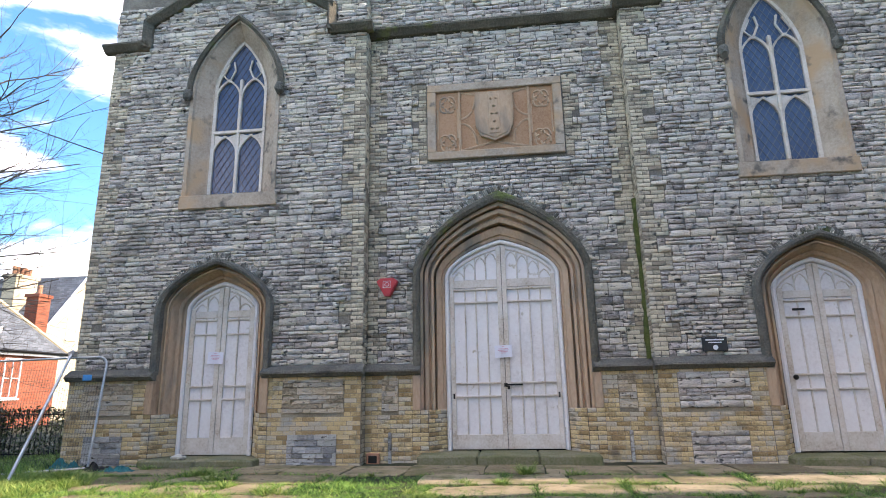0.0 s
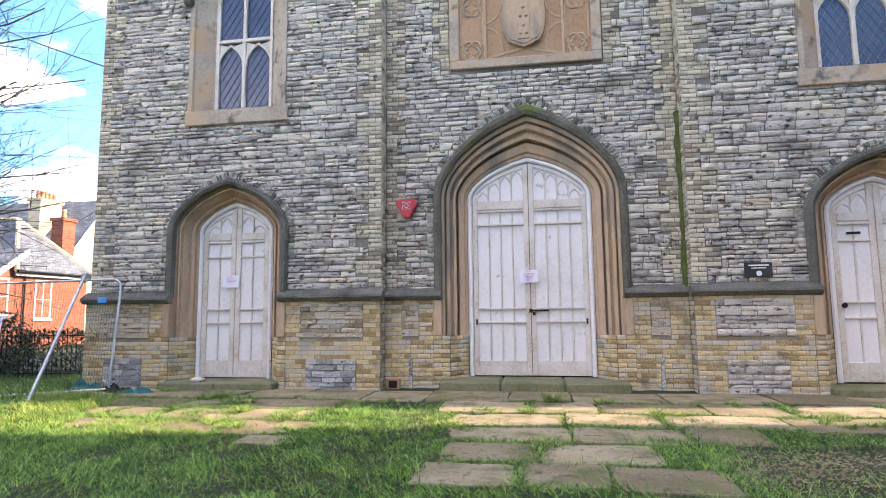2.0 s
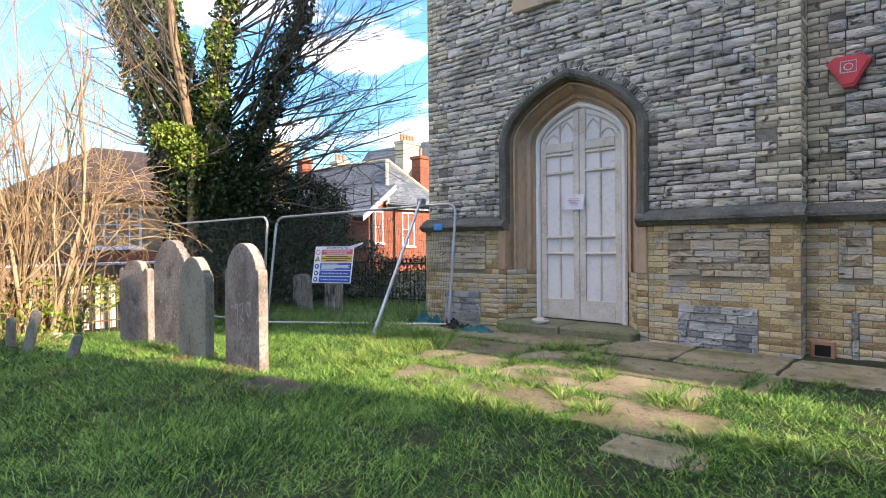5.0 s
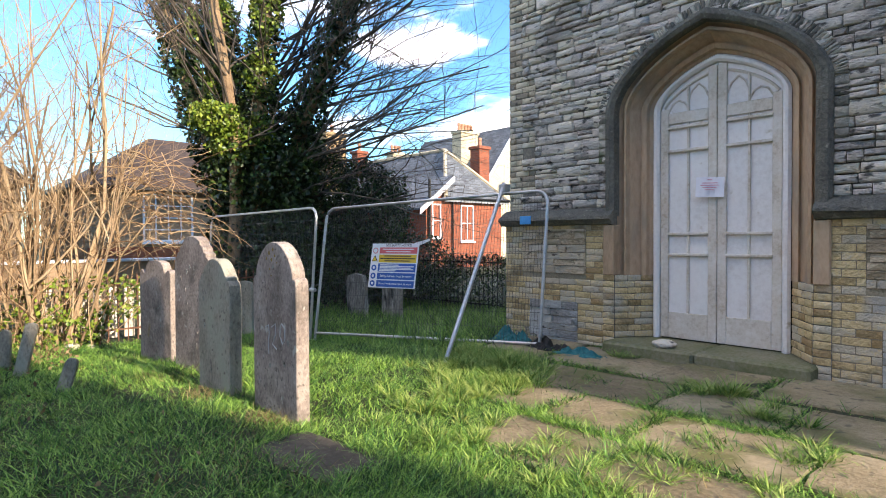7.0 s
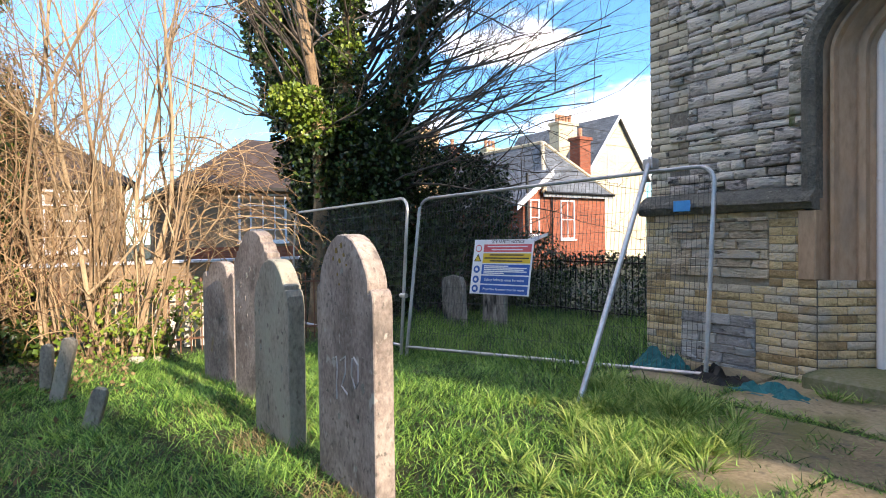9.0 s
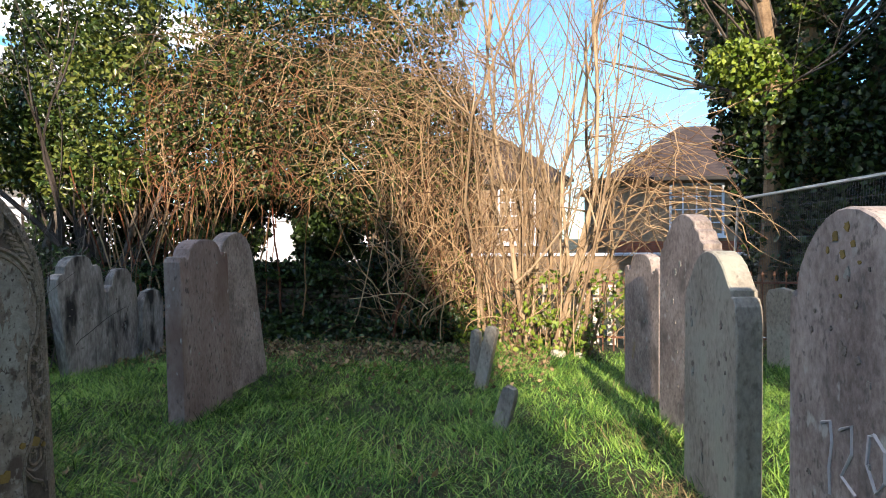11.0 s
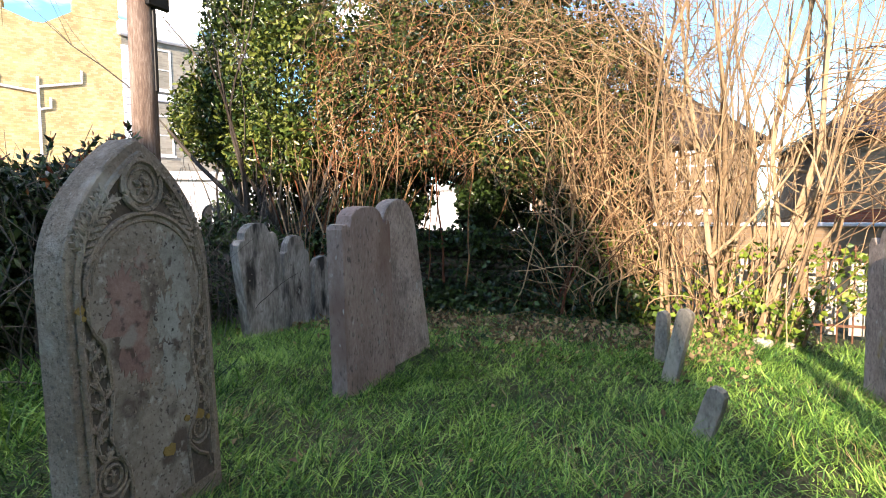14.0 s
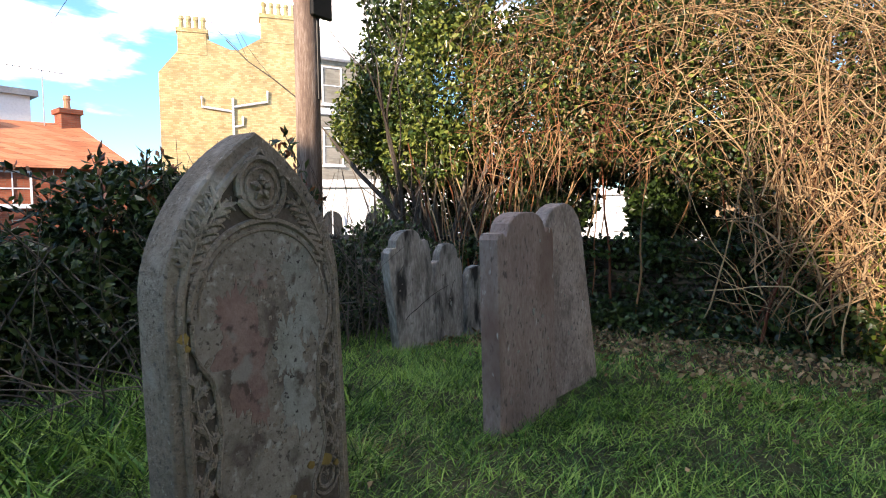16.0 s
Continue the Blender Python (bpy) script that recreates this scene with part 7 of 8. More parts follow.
# core leaves take the darker ivy colour, painting in the hedge's inner shade
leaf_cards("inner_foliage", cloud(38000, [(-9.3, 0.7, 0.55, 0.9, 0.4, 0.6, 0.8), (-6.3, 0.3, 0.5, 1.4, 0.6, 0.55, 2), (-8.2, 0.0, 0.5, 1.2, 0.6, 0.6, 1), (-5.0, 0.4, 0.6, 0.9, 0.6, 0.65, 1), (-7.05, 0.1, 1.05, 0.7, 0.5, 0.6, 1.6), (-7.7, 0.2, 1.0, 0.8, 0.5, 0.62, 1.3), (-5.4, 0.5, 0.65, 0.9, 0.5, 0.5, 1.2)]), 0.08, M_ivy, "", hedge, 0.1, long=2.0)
mb = Mb()
for k in range(170):
    vine(mb, (vr.uniform(-9.6, -7.0), vr.uniform(0.5, 1.5), 0.02), (vr.gauss(0.1, 0.3), vr.gauss(0.1, 0.3), 1), vr.uniform(0.7, 1.9), vr.uniform(0.003, 0.007), vr.uniform(0, 0.08), 0.2)
for k in range(60):
    vine(mb, (vr.uniform(-7.4, -5.0), vr.uniform(1.0, 1.6), 0.05), (vr.gauss(0.5, 0.4), vr.gauss(0.2, 0.3), 0.8), vr.uniform(0.8, 1.6), vr.uniform(0.004, 0.008), vr.uniform(0.02, 0.1), 0.2)
dead = thing("dead_undergrowth", (-8, 1, 0), "dry grey-brown dead stems beside old gravestones", "stems")
tagged(part("stem_tangle", mb, M_barkd, dead), kind="stuff")
n = 5000
x, y = rs.uniform(-7.6, -4.4, n), rs.normal(1.5, 0.35, n)
blades("strap_leaf_clump", x, y, rs.uniform(0.14, 0.32, n), 0.007, 1.2, M_grass, "dark strap-leaved plants at the hedge's foot")
# dark climbers on railings towards the red house
p = cloud(15000, [(-9.6, 13.4, 0.35, 2.8, 0.4, 0.6, 2), (-7.6, 13.2, 0.3, 0.9, 0.3, 0.5, 1), (-11.5, 13.0, 0.6, 1.2, 0.5, 0.8, 1)])
leaf_cards("railing_creeper", p, 0.07, M_ivy, "dark creeper over iron railings", None, 0.2, "creeper")


# ---- walls, railings, pole ----
mb, k = Mb(), 0
garden_rects = courses(-3.0, 5.2, -0.2, 0.92, [])
gw = thing("wall_garden", (-11.1, 1, 0), "low dark rubble garden wall behind the graves", "wall", kind="structure")
part("wall_core", Mb().box(-11.35, -11.1, -6.0, 5.2, -0.3, 0.9), M_wallst, gw)
vs, fs, k = [], [], 0
for a, b, z0, z1 in garden_rects:
    v, f = RUBBLE[rnd.randrange(10)]
    q = v * (b - a - 0.012, 0.06, z1 - z0 - 0.012)
    vs.append(np.stack([-11.1 - q[:, 1], q[:, 0] + (a + b) / 2, q[:, 2] + (z0 + z1) / 2], 1))
    fs.append(f[:, ::-1] + k)
    k += len(v)
tagged(arrays("wall_stones", np.concatenate(vs), np.concatenate(fs), M_wallst, gw), kind="stuff")


def railing(name, p0, p1, h, step, z, material, label):
    p0, p1 = Vector(p0), Vector(p1)
    top = thing(name, p0, label, "railing")
    n = int((p1 - p0).length / step)
    e = (p1 - p0).normalized()
    for zz in (0.15, h - 0.14):
        part("rail", Mb().box(0, (p1 - p0).length, -0.015, 0.015, zz + z - 0.012, zz + z + 0.012, m=Matrix.Translation(p0) @ Matrix.Rotation(math.atan2(e.y, e.x), 4, "Z")), material, top)
    for i in range(n + 1):
        q = p0 + e * step * i
        part("bar", Mb().tube([(q.x, q.y, z - 0.02), (q.x, q.y, z + h - 0.07), (q.x, q.y, z + h - 0.05), (q.x, q.y, z + h)], [0.009, 0.009, 0.02, 0.002], 5), material, top)
    return top


railing("iron_railing", (-11.05, 5.3, 0), (-11.05, 9.6, 0), 0.95, 0.13, -0.15, M_rust, "rusty dark iron spiked railing behind the shrub")
railing("iron_railing", (-12.4, 13.0, 0), (-6.4, 13.2, 0), 1.15, 0.12, -0.2, M_iron, "black iron spiked railing behind the church corner")
boards = thing("board_fence", (-11.6, 7.5, 0), "pale weathered boards behind the railing", "fence")
for i in range(9):
    y = 5.9 + 0.21 * i
    part("board", Mb().box(-11.62, -11.6, y, y + rnd.uniform(0.1, 0.17), -0.2, 0.55 + rnd.uniform(-0.05, 0.05), 0.004), M_dirty, boards)

pole = thing("utility_pole", (-9.35, -0.55, 0), "weathered brown wooden utility pole", "pole")
part("shaft", Mb().tube([(-9.35, -0.55, -0.3), (-9.36, -0.55, 3), (-9.34, -0.55, 6), (-9.33, -0.55, 9)], [0.155, 0.145, 0.135, 0.12], 14), M_pole, pole, "", True)
part("cable_duct", Mb().tube([(-9.42, -0.42, 2.6), (-9.42, -0.42, 9)], 0.03, 8), M_iron, pole, "black cable duct")
part("bracket", Mb().box(-9.62, -9.30, -0.42, -0.36, 3.55, 3.85, 0.02), M_iron, pole, "black cable bracket")
mb = Mb()
for (ax, ay, az), (bx, by, bz), sag in (((-9.33, -0.55, 8.6), (-25, -14, 8.2), 0.6), ((-9.33, -0.55, 8.7), (-24, -6, 8.0), 0.5), ((-9.33, -0.55, 8.5), (-12, -20, 7.0), 0.5)):
    mb.tube([(ax + (bx - ax) * i / 10, ay + (by - ay) * i / 10, az + (bz - az) * i / 10 - sag * math.sin(math.pi * i / 10)) for i in range(11)], 0.008, 4)
part("overhead_wires", mb, M_iron, pole)
cable = thing("overhead_cable", (-6.9, 10.7, 6.05), "black overhead cable fixed to the church corner", "cable")
part("wire", Mb().tube([(-6.9 - 14 * i / 10, 10.7 + 7 * i / 10, 6.05 + 7.6 * i / 10 - 0.3 * math.sin(math.pi * i / 10)) for i in range(11)], 0.014, 5), M_iron, cable)


# ---- houses ----
def sash(parent, c, w, h, face, cols, rows, label, depth=0.1, curtain=False):
    """A white sash window set in a wall; face is the outward direction, 'x' or a unit vector."""
    n = Vector(face).normalized()
    u = Vector((-n.y, n.x, 0))
    m = Matrix.Translation(Vector(c)) @ Matrix((u, n, Vector((0, 0, 1)))).transposed().to_4x4()
    fr = Mb()
    t = 0.07
    fr.box(-w / 2, w / 2, -0.05, 0.03, -h / 2, -h / 2 + t, m=m).box(-w / 2, w / 2, -0.05, 0.03, h / 2 - t, h / 2, m=m)
    fr.box(-w / 2, -w / 2 + t, -0.05, 0.029, -h / 2 + t, h / 2 - t, m=m).box(w / 2 - t, w / 2, -0.05, 0.029, -h / 2 + t, h / 2 - t, m=m)
    for i in range(1, cols):
        x = -w / 2 + w * i / cols
        fr.box(x - 0.02, x + 0.02, -0.03, 0.02, -h / 2 + t, h / 2 - t, m=m)
    for i in range(1, rows):
        z = -h / 2 + h * i / rows
        fr.box(-w / 2 + t, w / 2 - t, -0.03, 0.018, z - 0.02, z + 0.02, m=m)
    win = part("window", Mb().box(-w / 2 + 0.02, w / 2 - 0.02, -0.06, -0.035, -h / 2 + 0.02, h / 2 - 0.02, m=m), M_dark, parent, label)
    part("frame", fr, M_render, win)
    part("sill", Mb().box(-w / 2 - 0.06, w / 2 + 0.06, -0.05, 0.1, -h / 2 - 0.08, -h / 2, m=m), M_render, win)
    if curtain:
        part("curtain", Mb().box(w * 0.05, w / 2 - t, -0.034, -0.03, -h / 2 + t, h / 2 - t, m=m), M_curtain, win)
    return win


def hip_house(name, x0, x1, y0, y1, eave, ridge, inset, wall, roof, label, over=0.35):
    """A house on a rectangle with a hipped roof, its ridge along y."""
    h = thing(name, ((x0 + x1) / 2, (y0 + y1) / 2, -0.3), label, "house")
    part("wall", Mb().box(x0, x1, y0, y1, -0.4, eave), wall, h)
    a0, a1, b0, b1 = x0 - over, x1 + over, y0 - over, y1 + over
    xm = (x0 + x1) / 2
    vs = [(a0, b0, eave), (a1, b0, eave), (a1, b1, eave), (a0, b1, eave), (xm, b0 + inset, ridge), (xm, b1 - inset, ridge)]
    part("roof", Mb().add(vs, [(0, 1, 4), (1, 2, 5, 4), (2, 3, 5), (3, 0, 4, 5), (3, 2, 1, 0)]), roof, h)
    g = Mb()
    g.box(a1, a1 + 0.1, b0, b1, eave - 0.1, eave + 0.02).box(a0, a1, b0 - 0.1, b0, eave - 0.1, eave + 0.02)
    part("gutter", g, M_iron, h)
    return h


M_tiler = brickwork("clay_roof_tiles", (0.04, 0.026, 0.021), (0.085, 0.055, 0.043), (0.018, 0.012, 0.011), 0.3, 0.13)
M_slater = brickwork("slate_courses", (0.10, 0.11, 0.125), (0.18, 0.19, 0.21), (0.045, 0.045, 0.05), 0.35, 0.16)
M_otiler = brickwork("orange_pantiles", (0.40, 0.13, 0.055), (0.54, 0.22, 0.11), (0.16, 0.06, 0.03), 0.28, 0.22)
h1 = hip_house("bungalow", -32, -24, 8.9, 18, 3.15, 5.6, 3.6, M_buffb, M_tiler, "buff brick bungalow with a hipped brown tile roof")
part("brick_base", Mb().box(-24.0, -23.97, 9.0, 17.9, -0.4, 1.05), M_redb, h1, "dark red brick base")
sash(h1, (-23.98, 11.6, 2.1), 1.75, 1.75, (1, 0, 0), 4, 4, "white multi-pane window with net curtain", curtain=True)
h2 = hip_house("bungalow", -32, -24, 0.4, 7.2, 3.15, 5.7, 3.0, M_buffb, M_tiler, "buff brick bungalow behind the shrubs, brown roof")
sash(h2, (-23.98, 5.65, 1.95), 1.3, 1.9, (1, 0, 0), 3, 4, "white multi-pane window", curtain=True)
sash(h2, (-23.98, 2.6, 1.95), 1.3, 1.9, (1, 0, 0), 3, 4, "white multi-pane window", curtain=True)
gwall = thing("white_garden_wall", (-18, 6, -0.3), "low pale garden wall before the bungalows", "wall")
part("wall", Mb().box(-18.2, -18, 4.5, 12, -0.4, 0.75), M_buffb, gwall)
part("coping", Mb().box(-18.25, -17.95, 4.5, 12, 0.75, 0.82, 0.01), M_render, gwall, "pale coping")


def chimney(parent, x, y, z0, z1, w, d, wall, pots):
    c = part("chimney", Mb().box(x - w / 2, x + w / 2, y - d / 2, y + d / 2, z0, z1 - 0.25, 0.02).box(x - w / 2 - 0.08, x + w / 2 + 0.08, y - d / 2 - 0.08, y + d / 2 + 0.08, z1 - 0.25, z1 - 0.05, 0.02), wall, parent)
    for i in range(pots):
        px = x + (i - (pots - 1) / 2) * w / max(1, pots) * 0.9 if w > d else x
        py = y + (i - (pots - 1) / 2) * d / max(1, pots) * 0.9 if d >= w else y
        part("chimney_pot", Mb().tube([(px, py, z1 - 0.06), (px, py, z1 + 0.3), (px, py, z1 + 0.36), (px, py, z1 + 0.5)], [0.13, 0.11, 0.14, 0.12], 9), M_terra, c)
    return c


def gable_house(name, x0, x1, y0, y1, eave, ridge, along, wall, roof, label):
    """A gabled house; along names the axis of its ridge."""
    h = thing(name, ((x0 + x1) / 2, (y0 + y1) / 2, -0.3), label, "house")
    w = Mb()
    if along == "x":
        ym = (y0 + y1) / 2
        w.add([(x, y, z) for x in (x0, x1) for y, z in ((y0, -0.4), (y1, -0.4), (y1, eave), (ym, ridge), (y0, eave))],
              [(0, 1, 2, 3, 4), (9, 8, 7, 6, 5), (0, 5, 6, 1), (1, 6, 7, 2), (4, 9, 5, 0)])
        r = [(x, y, z) for x in (x0 - 0.25, x1 + 0.25) for y, z in ((y0 - 0.3, eave - 0.2), (ym, ridge + 0.06), (y1 + 0.3, eave - 0.2))]
    else:
        xm = (x0 + x1) / 2
        w.add([(x, y, z) for y in (y0, y1) for x, z in ((x0, -0.4), (x1, -0.4), (x1, eave), (xm, ridge), (x0, eave))],
              [(0, 1, 2, 3, 4), (9, 8, 7, 6, 5), (0, 5, 6, 1), (1, 6, 7, 2), (4, 9, 5, 0)])
        r = [(x, y, z) for y in (y0 - 0.25, y1 + 0.25) for x, z in ((x0 - 0.3, eave - 0.2), (xm, ridge + 0.06), (x1 + 0.3, eave - 0.2))]
    part("wall", w, wall, h)
    rr = r + [(a, b, c + 0.12) for a, b, c in r]
    part("roof", Mb().add(rr, [(0, 3, 4, 1), (1, 4, 5, 2), (6, 7, 10, 9), (7, 8, 11, 10), (0, 1, 7, 6), (1, 2, 8, 7), (3, 9, 10, 4), (4, 10, 11, 5), (0, 6, 9, 3), (2, 5, 11, 8)]), roof, h)
    if along == "x":
        e = Mb().add([(x1 + d, y, z) for d in (0.26, 0.32) for y, z in ((y0 - 0.3, eave - 0.32), (ym, ridge - 0.06), (y1 + 0.3, eave - 0.32), (y1 + 0.3, eave - 0.04), (ym, ridge + 0.2), (y0 - 0.3, eave - 0.04))],
                     [(6, 7, 10, 11), (7, 8, 9, 10), (0, 1, 7, 6), (5, 11, 10, 4), (4, 10, 9, 3), (1, 2, 8, 7)])
        part("bargeboard", e, M_render, h, "white painted bargeboard")
    return h


rh = thing("red_brick_house", (-29, 27, -0.3), "red brick house with a hipped slate roof and lean-to", "house")
part("wall", Mb().box(-36, -23.4, 25.2, 29.6, -0.4, 3.5), M_redb, rh)
part("roof", Mb().add([(-36.3, 24.9, 3.42), (-23.1, 24.9, 3.42), (-23.1, 29.95, 3.42), (-36.3, 29.95, 3.42), (-33.8, 27.4, 6.36), (-25.8, 27.4, 6.36)],
                      [(0, 1, 5, 4), (1, 2, 5), (2, 3, 4, 5), (3, 0, 4), (3, 2, 1, 0)]), M_slater, rh)
hips = Mb()
for p0, p1 in (((-23.1, 24.9, 3.45), (-25.8, 27.4, 6.4)), ((-23.1, 29.95, 3.45), (-25.8, 27.4, 6.4)), ((-25.8, 27.4, 6.4), (-33.8, 27.4, 6.4))):
    hips.tube([p0, p1], 0.11, 6)
part("ridge_tiles", hips, M_cream, rh, "pale mortared hip and ridge tiles")
part("gutter", Mb().tube([(-23.04, 24.9, 3.4), (-23.04, 29.95, 3.4)], 0.07, 6), M_iron, rh)
part("eave_board", Mb().box(-23.2, -23.12, 24.9, 29.95, 3.2, 3.38), M_slate, rh)
lean = Mb().add([(x, y, z) for x in (-29.0, -23.42) for y, z in ((23.8, -0.4), (25.2, -0.4), (25.2, 4.1), (23.8, 3.05))], [(0, 1, 2, 3), (7, 6, 5, 4), (0, 4, 5, 1), (3, 2, 6, 7), (0, 3, 7, 4)])
part("lean_to", lean, M_redb, rh)
part("lean_to_roof", Mb().add([(x, y, z + d) for d in (0, 0.1) for x in (-29.2, -23.2) for y, z in ((23.2, 2.72), (25.6, 4.5))], [(0, 1, 3, 2), (4, 6, 7, 5), (0, 2, 6, 4), (1, 5, 7, 3), (0, 4, 5, 1), (2, 3, 7, 6)]), M_slater, rh)
part("verge_board", Mb().add([(x, y, z) for x in (-23.2, -23.14) for y, z in ((23.2, 2.5), (25.6, 4.28), (25.6, 4.56), (23.2, 2.78))], [(0, 1, 2, 3), (7, 6, 5, 4), (0, 4, 5, 1), (1, 5, 6, 2), (2, 6, 7, 3), (3, 7, 4, 0)]), M_render, rh, "pale verge board")
sash(rh, (-23.38, 26.75, 2.1), 1.0, 1.95, (1, 0, 0), 2, 2, "white sash window with dark panes")
sash(rh, (-23.39, 24.5, 2.2), 0.62, 1.75, (1, 0, 0), 1, 2, "narrow white sash window")
part("downpipe", Mb().tube([(-23.3, 23.95, -0.3), (-23.3, 23.95, 4.3)], 0.07, 8), M_iron, rh)
part("waste_pipe", Mb().tube([(-23.3, 25.6, 3.3), (-23.3, 25.6, -0.3)], 0.04, 6), M_iron, rh)
chimney(rh, -26.0, 30.6, 3.4, 7.0, 0.8, 0.9, M_redb, 1)
rl = hip_house("slate_roofed_house", -39, -32.0, 20.0, 25.0, 3.5, 5.9, 2.4, M_redb, M_slater, "house with a broad grey slate roof behind bushes")
chimney(rl, -33.0, 24.4, 3.5, 8.0, 1.0, 1.5, M_stockb, 1)
chimney(rl, -33.6, 26.9, 3.0, 7.2, 0.7, 0.8, M_redb, 1)
chimney(rl, -34.2, 30.5, 3.0, 7.5, 0.8, 1.1, M_cream, 3)
yg = gable_house("cream_gabled_house", -36, -27.0, 32.2, 38.0, 5.0, 8.8, "x", M_cream, M_slater, "cream rendered gabled house with slate roof")
sash(yg, (-26.98, 34.6, 5.6), 0.9, 1.8, (1, 0, 0), 1, 2, "white sash window")
chimney(yg, -30.0, 33.4, 5.6, 8.8, 0.9, 1.7, M_cream, 5)
part("aerial", Mb().tube([(-28.6, 33.0, 6.0), (-28.6, 33.0, 11.2)], 0.025, 6).tube([(-28.6, 32.6, 10.9), (-28.6, 33.4, 10.9)], 0.02, 5), M_galv, yg)

# tall brick house with chimneys beyond the pole
tall = thing("tall_brick_house", (-20, -18.5, -0.3), "tall yellow brick house with twin chimney stacks, sunlit tone in its colour", "house")
A, B = Vector((-17.0, -20.2, 0)), Vector((-22.1, -17.0, 0))
tu = (B - A).normalized()
tn = Vector((-tu.y, tu.x, 0))
if tn.dot(Vector((12, 23, 0))) < 0:
    tn = -tn
TM = Matrix.Translation(A) @ Matrix((tu, -tn, Vector((0, 0, 1)))).transposed().to_4x4()
LT = (B - A).length
prof = [(0, -0.4), (LT, -0.4), (LT, 9.4), (4.35, 9.4), (3.3, 8.75), (2.95, 8.75), (1.9, 9.15), (0.85, 8.6), (0, 7.55)]
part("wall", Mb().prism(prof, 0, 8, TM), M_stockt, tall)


def stack(x0, x1, z0, z1, pots):
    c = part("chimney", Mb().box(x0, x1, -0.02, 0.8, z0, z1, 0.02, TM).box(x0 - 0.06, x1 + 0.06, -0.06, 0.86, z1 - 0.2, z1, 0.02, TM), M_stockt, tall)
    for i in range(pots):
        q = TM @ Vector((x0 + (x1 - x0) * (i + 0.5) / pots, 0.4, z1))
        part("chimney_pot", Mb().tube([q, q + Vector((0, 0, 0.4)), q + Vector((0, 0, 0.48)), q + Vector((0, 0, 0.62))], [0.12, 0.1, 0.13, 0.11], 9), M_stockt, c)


stack(0.8, 2.0, 8.4, 9.55, 4)
stack(4.3, 5.95, 9.2, 10.5, 5)
mb = Mb()
for pts in (((3.0, 3.0), (3.0, 6.6)), ((1.7, 6.6), (1.7, 6.15), (3.0, 6.0)), ((3.0, 6.2), (4.5, 6.5), (4.5, 7.0)), ((3.0, 5.3), (3.4, 5.4), (3.4, 5.8))):
    mb.tube([TM @ Vector((x, -0.08, z)) for x, z in pts], 0.05, 8)
part("drainpipe", mb, M_render, tall, "pale branching drainpipes")
wing = Mb()
WD = Vector((-0.93, 0.36, 0)).normalized()
WM = Matrix.Translation(B) @ Matrix((WD, Vector((WD.y, -WD.x, 0)), Vector((0, 0, 1)))).transposed().to_4x4()
part("wing_wall", Mb().box(0.0, 7, -6, 0.0, -0.4, 9.2, m=WM), M_greyb, tall, "pale grey brick")
part("cornice", Mb().box(-0.15, 7.1, -0.05, 0.3, 8.7, 9.3, 0.05, WM).box(-0.05, 7.1, -0.02, 0.12, 6.1, 6.4, 0.03, WM), M_render, tall, "white moulded cornice")
for i in range(24):
    part("quoin", Mb().box(-0.03, 0.55 if i % 2 else 0.32, -0.02, 0.06, 0.36 * i - 0.3, 0.36 * i + 0.03, m=WM), M_render, tall, "white painted quoin")
for z in (7.5, 4.6):
    for a in (1.5, 3.6, 5.6):
        c = WM @ Vector((a, 0.02, z))
        sash(tall, c, 1.0, 1.8, WM.to_3x3() @ Vector((0, 1, 0)), 1, 2, "white sash window")

# orange-roofed house and white houses
oh = thing("orange_roofed_house", (-12, -20, -0.3), "red brick house with orange pantile roof", "house")
OA, OB = Vector((-8.0, -19.3, 0)), Vector((-14.6, -17.4, 0))
ou = (OB - OA).normalized()
on = Vector((-ou.y, ou.x, 0))
if on.y < 0:
    on = -on
OM = Matrix.Translation(OA) @ Matrix((ou, -on, Vector((0, 0, 1)))).transposed().to_4x4()
OL = (OB - OA).length
part("wall", Mb().box(0, OL, 0, 6, -0.4, 3.1, m=OM), M_redb, oh)
part("roof", Mb().add([OM @ Vector(p) for p in ((-0.2, -0.35, 3.0), (OL + 0.2, -0.35, 3.0), (OL - 1.6, 3, 5.0), (-0.2, 3, 5.0), (OL + 0.2, 6.3, 3.0), (-0.2, 6.3, 3.0))], [(0, 1, 2, 3), (3, 2, 4, 5), (1, 4, 2)]), M_otiler, oh)
sash(oh, OM @ Vector((3.2, -0.02, 2.3)), 1.1, 1.2, on, 2, 2, "white casement window")
sash(oh, OM @ Vector((5.3, -0.02, 2.3)), 1.0, 1.2, on, 2, 2, "white casement window")
c0 = OM @ Vector((5.0, 3.0, 0))
chimney(oh, c0.x, c0.y, 4.3, 5.6, 0.7, 0.7, M_redb, 1)
part("aerial", Mb().tube([c0 + Vector((0.8, 0, 4.6)), c0 + Vector((0.8, 0, 7.0))], 0.025, 5).tube([c0 + Vector((0.1, 0.2, 6.9)), c0 + Vector((2.0, -0.2, 7.0))], 0.02, 5), M_galv, oh)
fl = thing("flat_roofed_house", (-6, -27, -0.3), "pale flat-roofed house behind orange roof", "house")
part("wall", Mb().box(-14.5, -3.5, -34, -28, -0.4, 7.2), M_render, fl)
part("roof_edge", Mb().box(-14.8, -3.2, -34.2, -27.8, 7.2, 7.5), M_slate, fl)


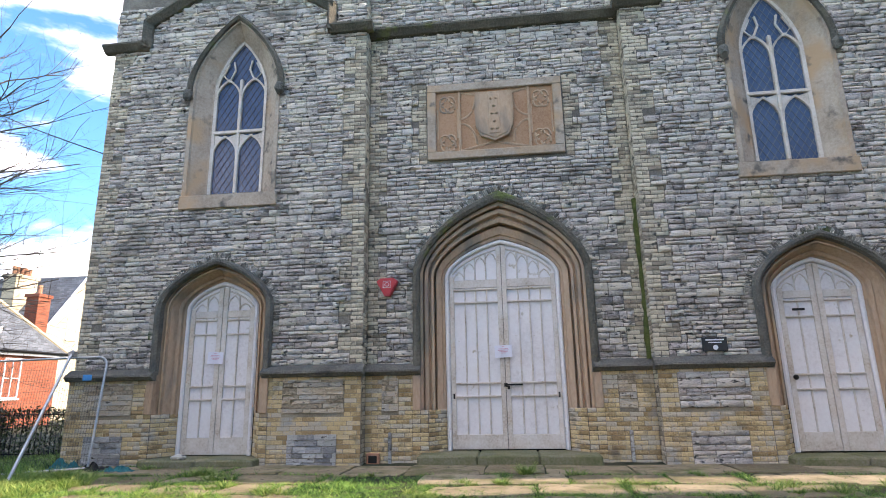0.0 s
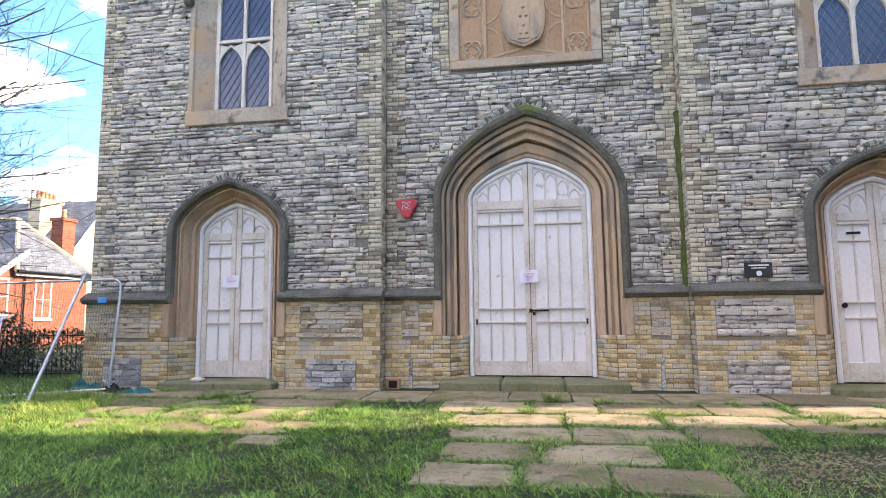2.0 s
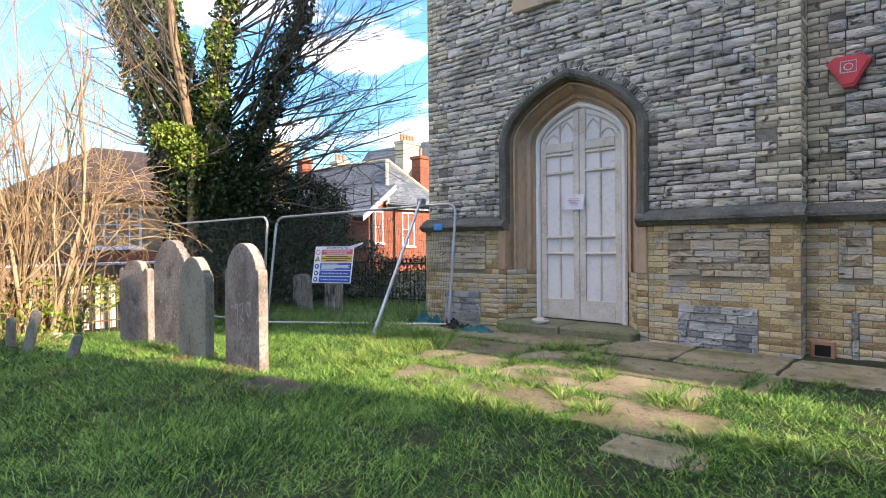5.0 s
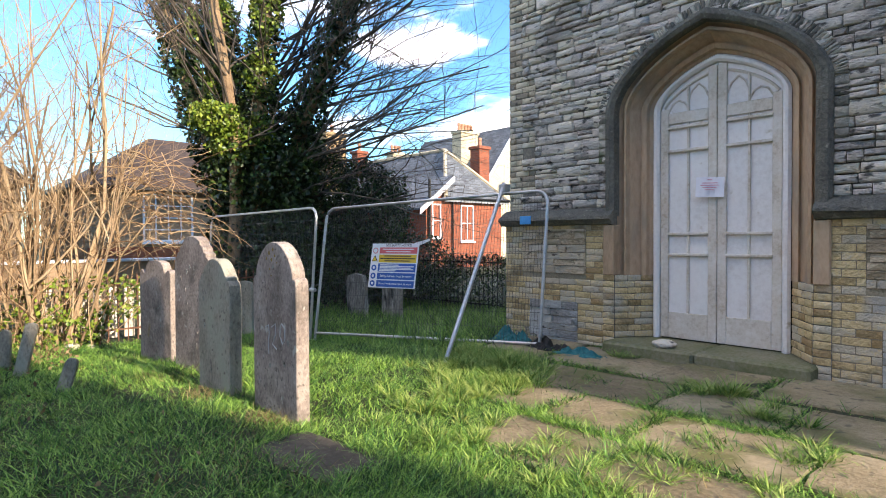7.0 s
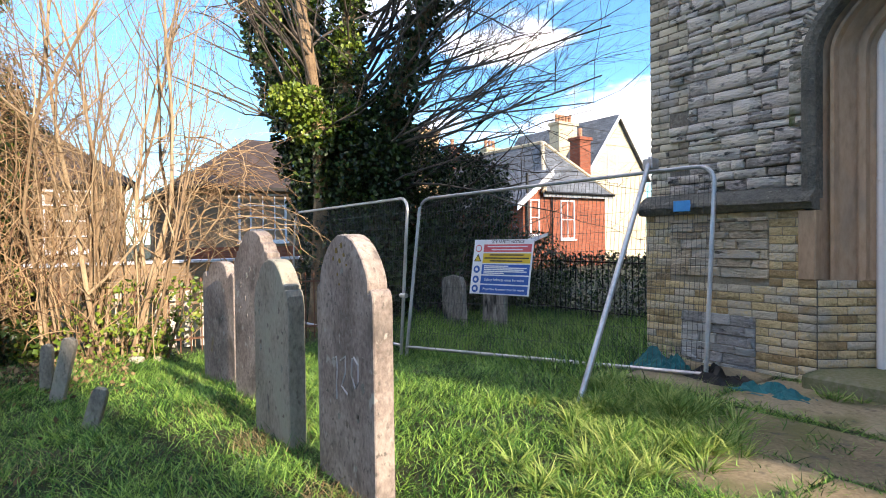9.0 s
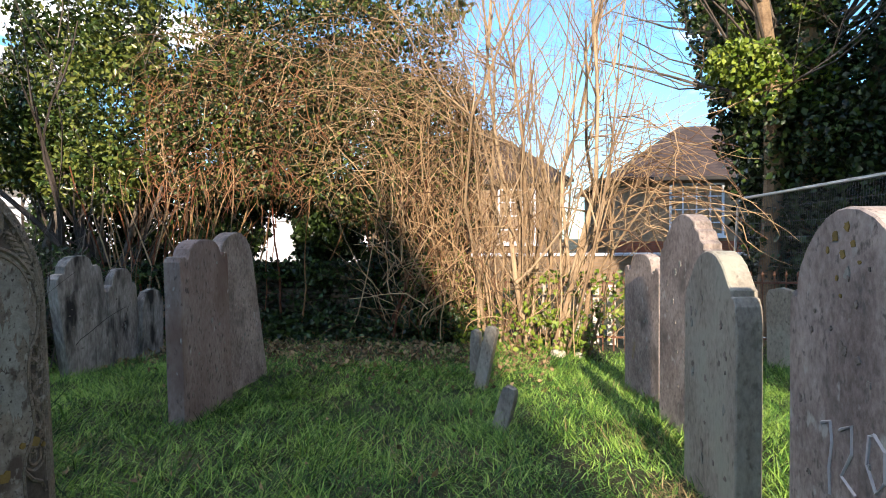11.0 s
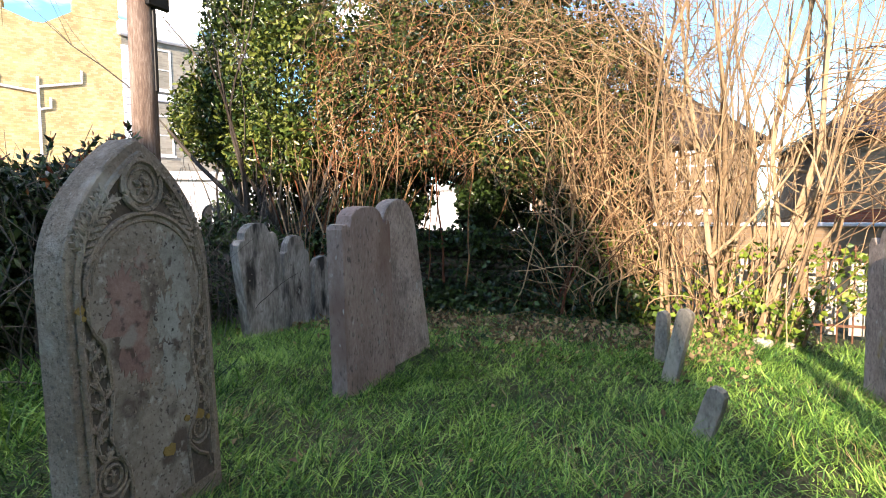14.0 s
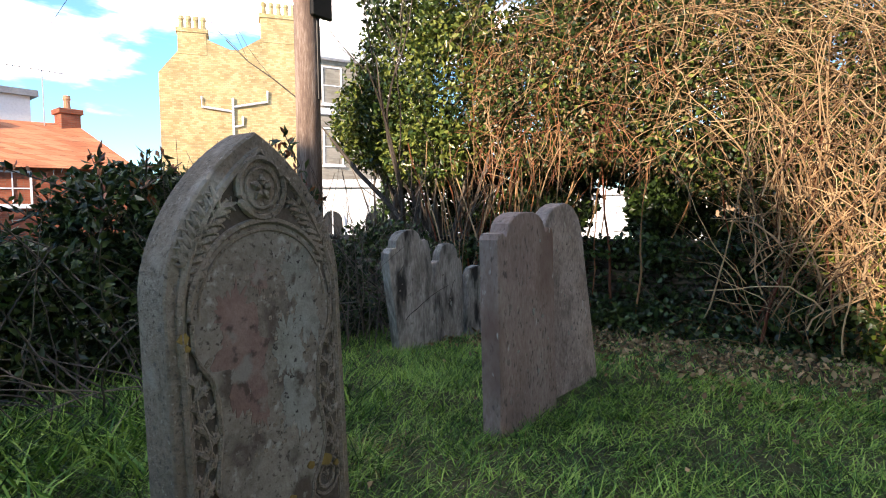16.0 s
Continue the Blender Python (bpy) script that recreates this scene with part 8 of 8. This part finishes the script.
def white_house(p0, p1, h, arches, label, square=False):
    hs = thing("white_house", p0, label, "house")
    p0, p1 = Vector(p0), Vector(p1)
    u = (p1 - p0).normalized()
    n = Vector((-u.y, u.x, 0))
    if n.dot(Vector((-5, 5, 0)) - p0) < 0:
        n = -n
    M = Matrix.Translation(p0) @ Matrix((u, -n, Vector((0, 0, 1)))).transposed().to_4x4()
    L = (p1 - p0).length
    part("wall", Mb().box(0, L, 0, 6, -0.5, h, m=M), M_render, hs)
    part("cornice", Mb().box(-0.1, L + 0.1, -0.15, 0, h - 0.3, h, 0.03, M), M_render, hs)
    for a in arches:
        if square:
            sash(hs, M @ Vector((a, -0.03, 1.35)), 0.75, 1.05, n, 2, 2, "small dark window in a white frame")
            continue
        pts = [(a + x, z) for x, z in arch_path(0.42, 0.0, 1.35, 0.42, 0.0, 10)]
        op = part("arched_window", Mb().prism(pts, -0.03, 0.05, M), M_dark, hs, "dark arched window")
        rim = Mb()
        rim.tube([M @ Vector((x, -0.05, z)) for x, z in pts], 0.06, 5)
        rim.tube([M @ Vector((a, -0.05, 0)), M @ Vector((a, -0.05, 1.75))], 0.03, 4)
        part("frame", rim, M_render, op)
    return hs


white_house((-17.5, -13.6, -0.3), (-24.5, -6.6, -0.3), 2.9, (1.0, 2.6, 4.2, 5.4, 6.6, 8.2), "white rendered house with arched openings")
white_house((-28, -7.0, -0.3), (-30, -1.0, -0.3), 2.6, (1.3, 3.0, 4.7), "white rendered house beyond the garden wall", True)
hedge_far = cloud(9000, [(-40, 22, 1, 3, 5, 2, 1), (-36, -2, 1.2, 2, 8, 1.4, 1), (-30, -16, 1.0, 4, 3, 1.5, 1), (-34, 18, 1.5, 2, 3, 2, 1)])
leaf_cards("far_hedge", hedge_far, 0.35, M_ivy, "dark hedges between the far houses", None, 0.2, "hedge")

# plain buildings that close the place on the sunny side and behind; the gable's rake casts the edge of the shade
# unseen building added as a shade caster, outline fitted to the shadow's edge
gable = [(-30, -0.4), (9.2, -0.4), (9.2, 5.9), (7.42, 10.75), (6.45, 12.3), (-30, 12.6)]
mb = Mb().add([(x, y, z) for x in (16.0, 24.0) for y, z in gable], [tuple(range(6))[::-1], tuple(range(6, 12))] + [(i, (i + 1) % 6, (i + 1) % 6 + 6, i + 6) for i in range(6)])
tagged(part("wall_shade_caster", mb, M_buffb), "added unseen brick building that casts the edge of the shade", "wall", kind="structure")
tagged(part("wall_behind", Mb().box(-4, 16, -26, -20, -0.4, 8), M_buffb), "plain brick building behind", "wall", kind="structure")


# ---- pieces of the plinth, laid last ----
buff_meshes, grey_meshes, brick_meshes = shared(RUBBLE, "stone", M_rub_o), shared(RUBBLE, "stone", M_rub_g), shared(BRICKS, "brick", M_yb_o)
for w, rects, y, depth, low in near_rubble:
    keep = [r for r in rects if -7 < r[0] < 3.4]
    rest = [r for r in rects if not -7 < r[0] < 3.4]
    lay(keep, y, depth, RUBBLE, 0.007, "stone", M_rub_o, w, True, grey_meshes if low else buff_meshes)
    lay(rest, y, depth, RUBBLE, 0.009, "plinth_stones", M_rub_i, w)
for w, rects, y, depth in near_brick:
    keep = [r for r in rects if -4.0 < r[0] < -1.2 and r[2] > 0.2]
    rest = [r for r in rects if not (-4.0 < r[0] < -1.2 and r[2] > 0.2)]
    lay(keep, y, depth, BRICKS, 0.009, "brick", M_yb_o, w, True, brick_meshes)
    lay(rest, y, depth, BRICKS, 0.009, "plinth_bricks", M_yb_i, w)
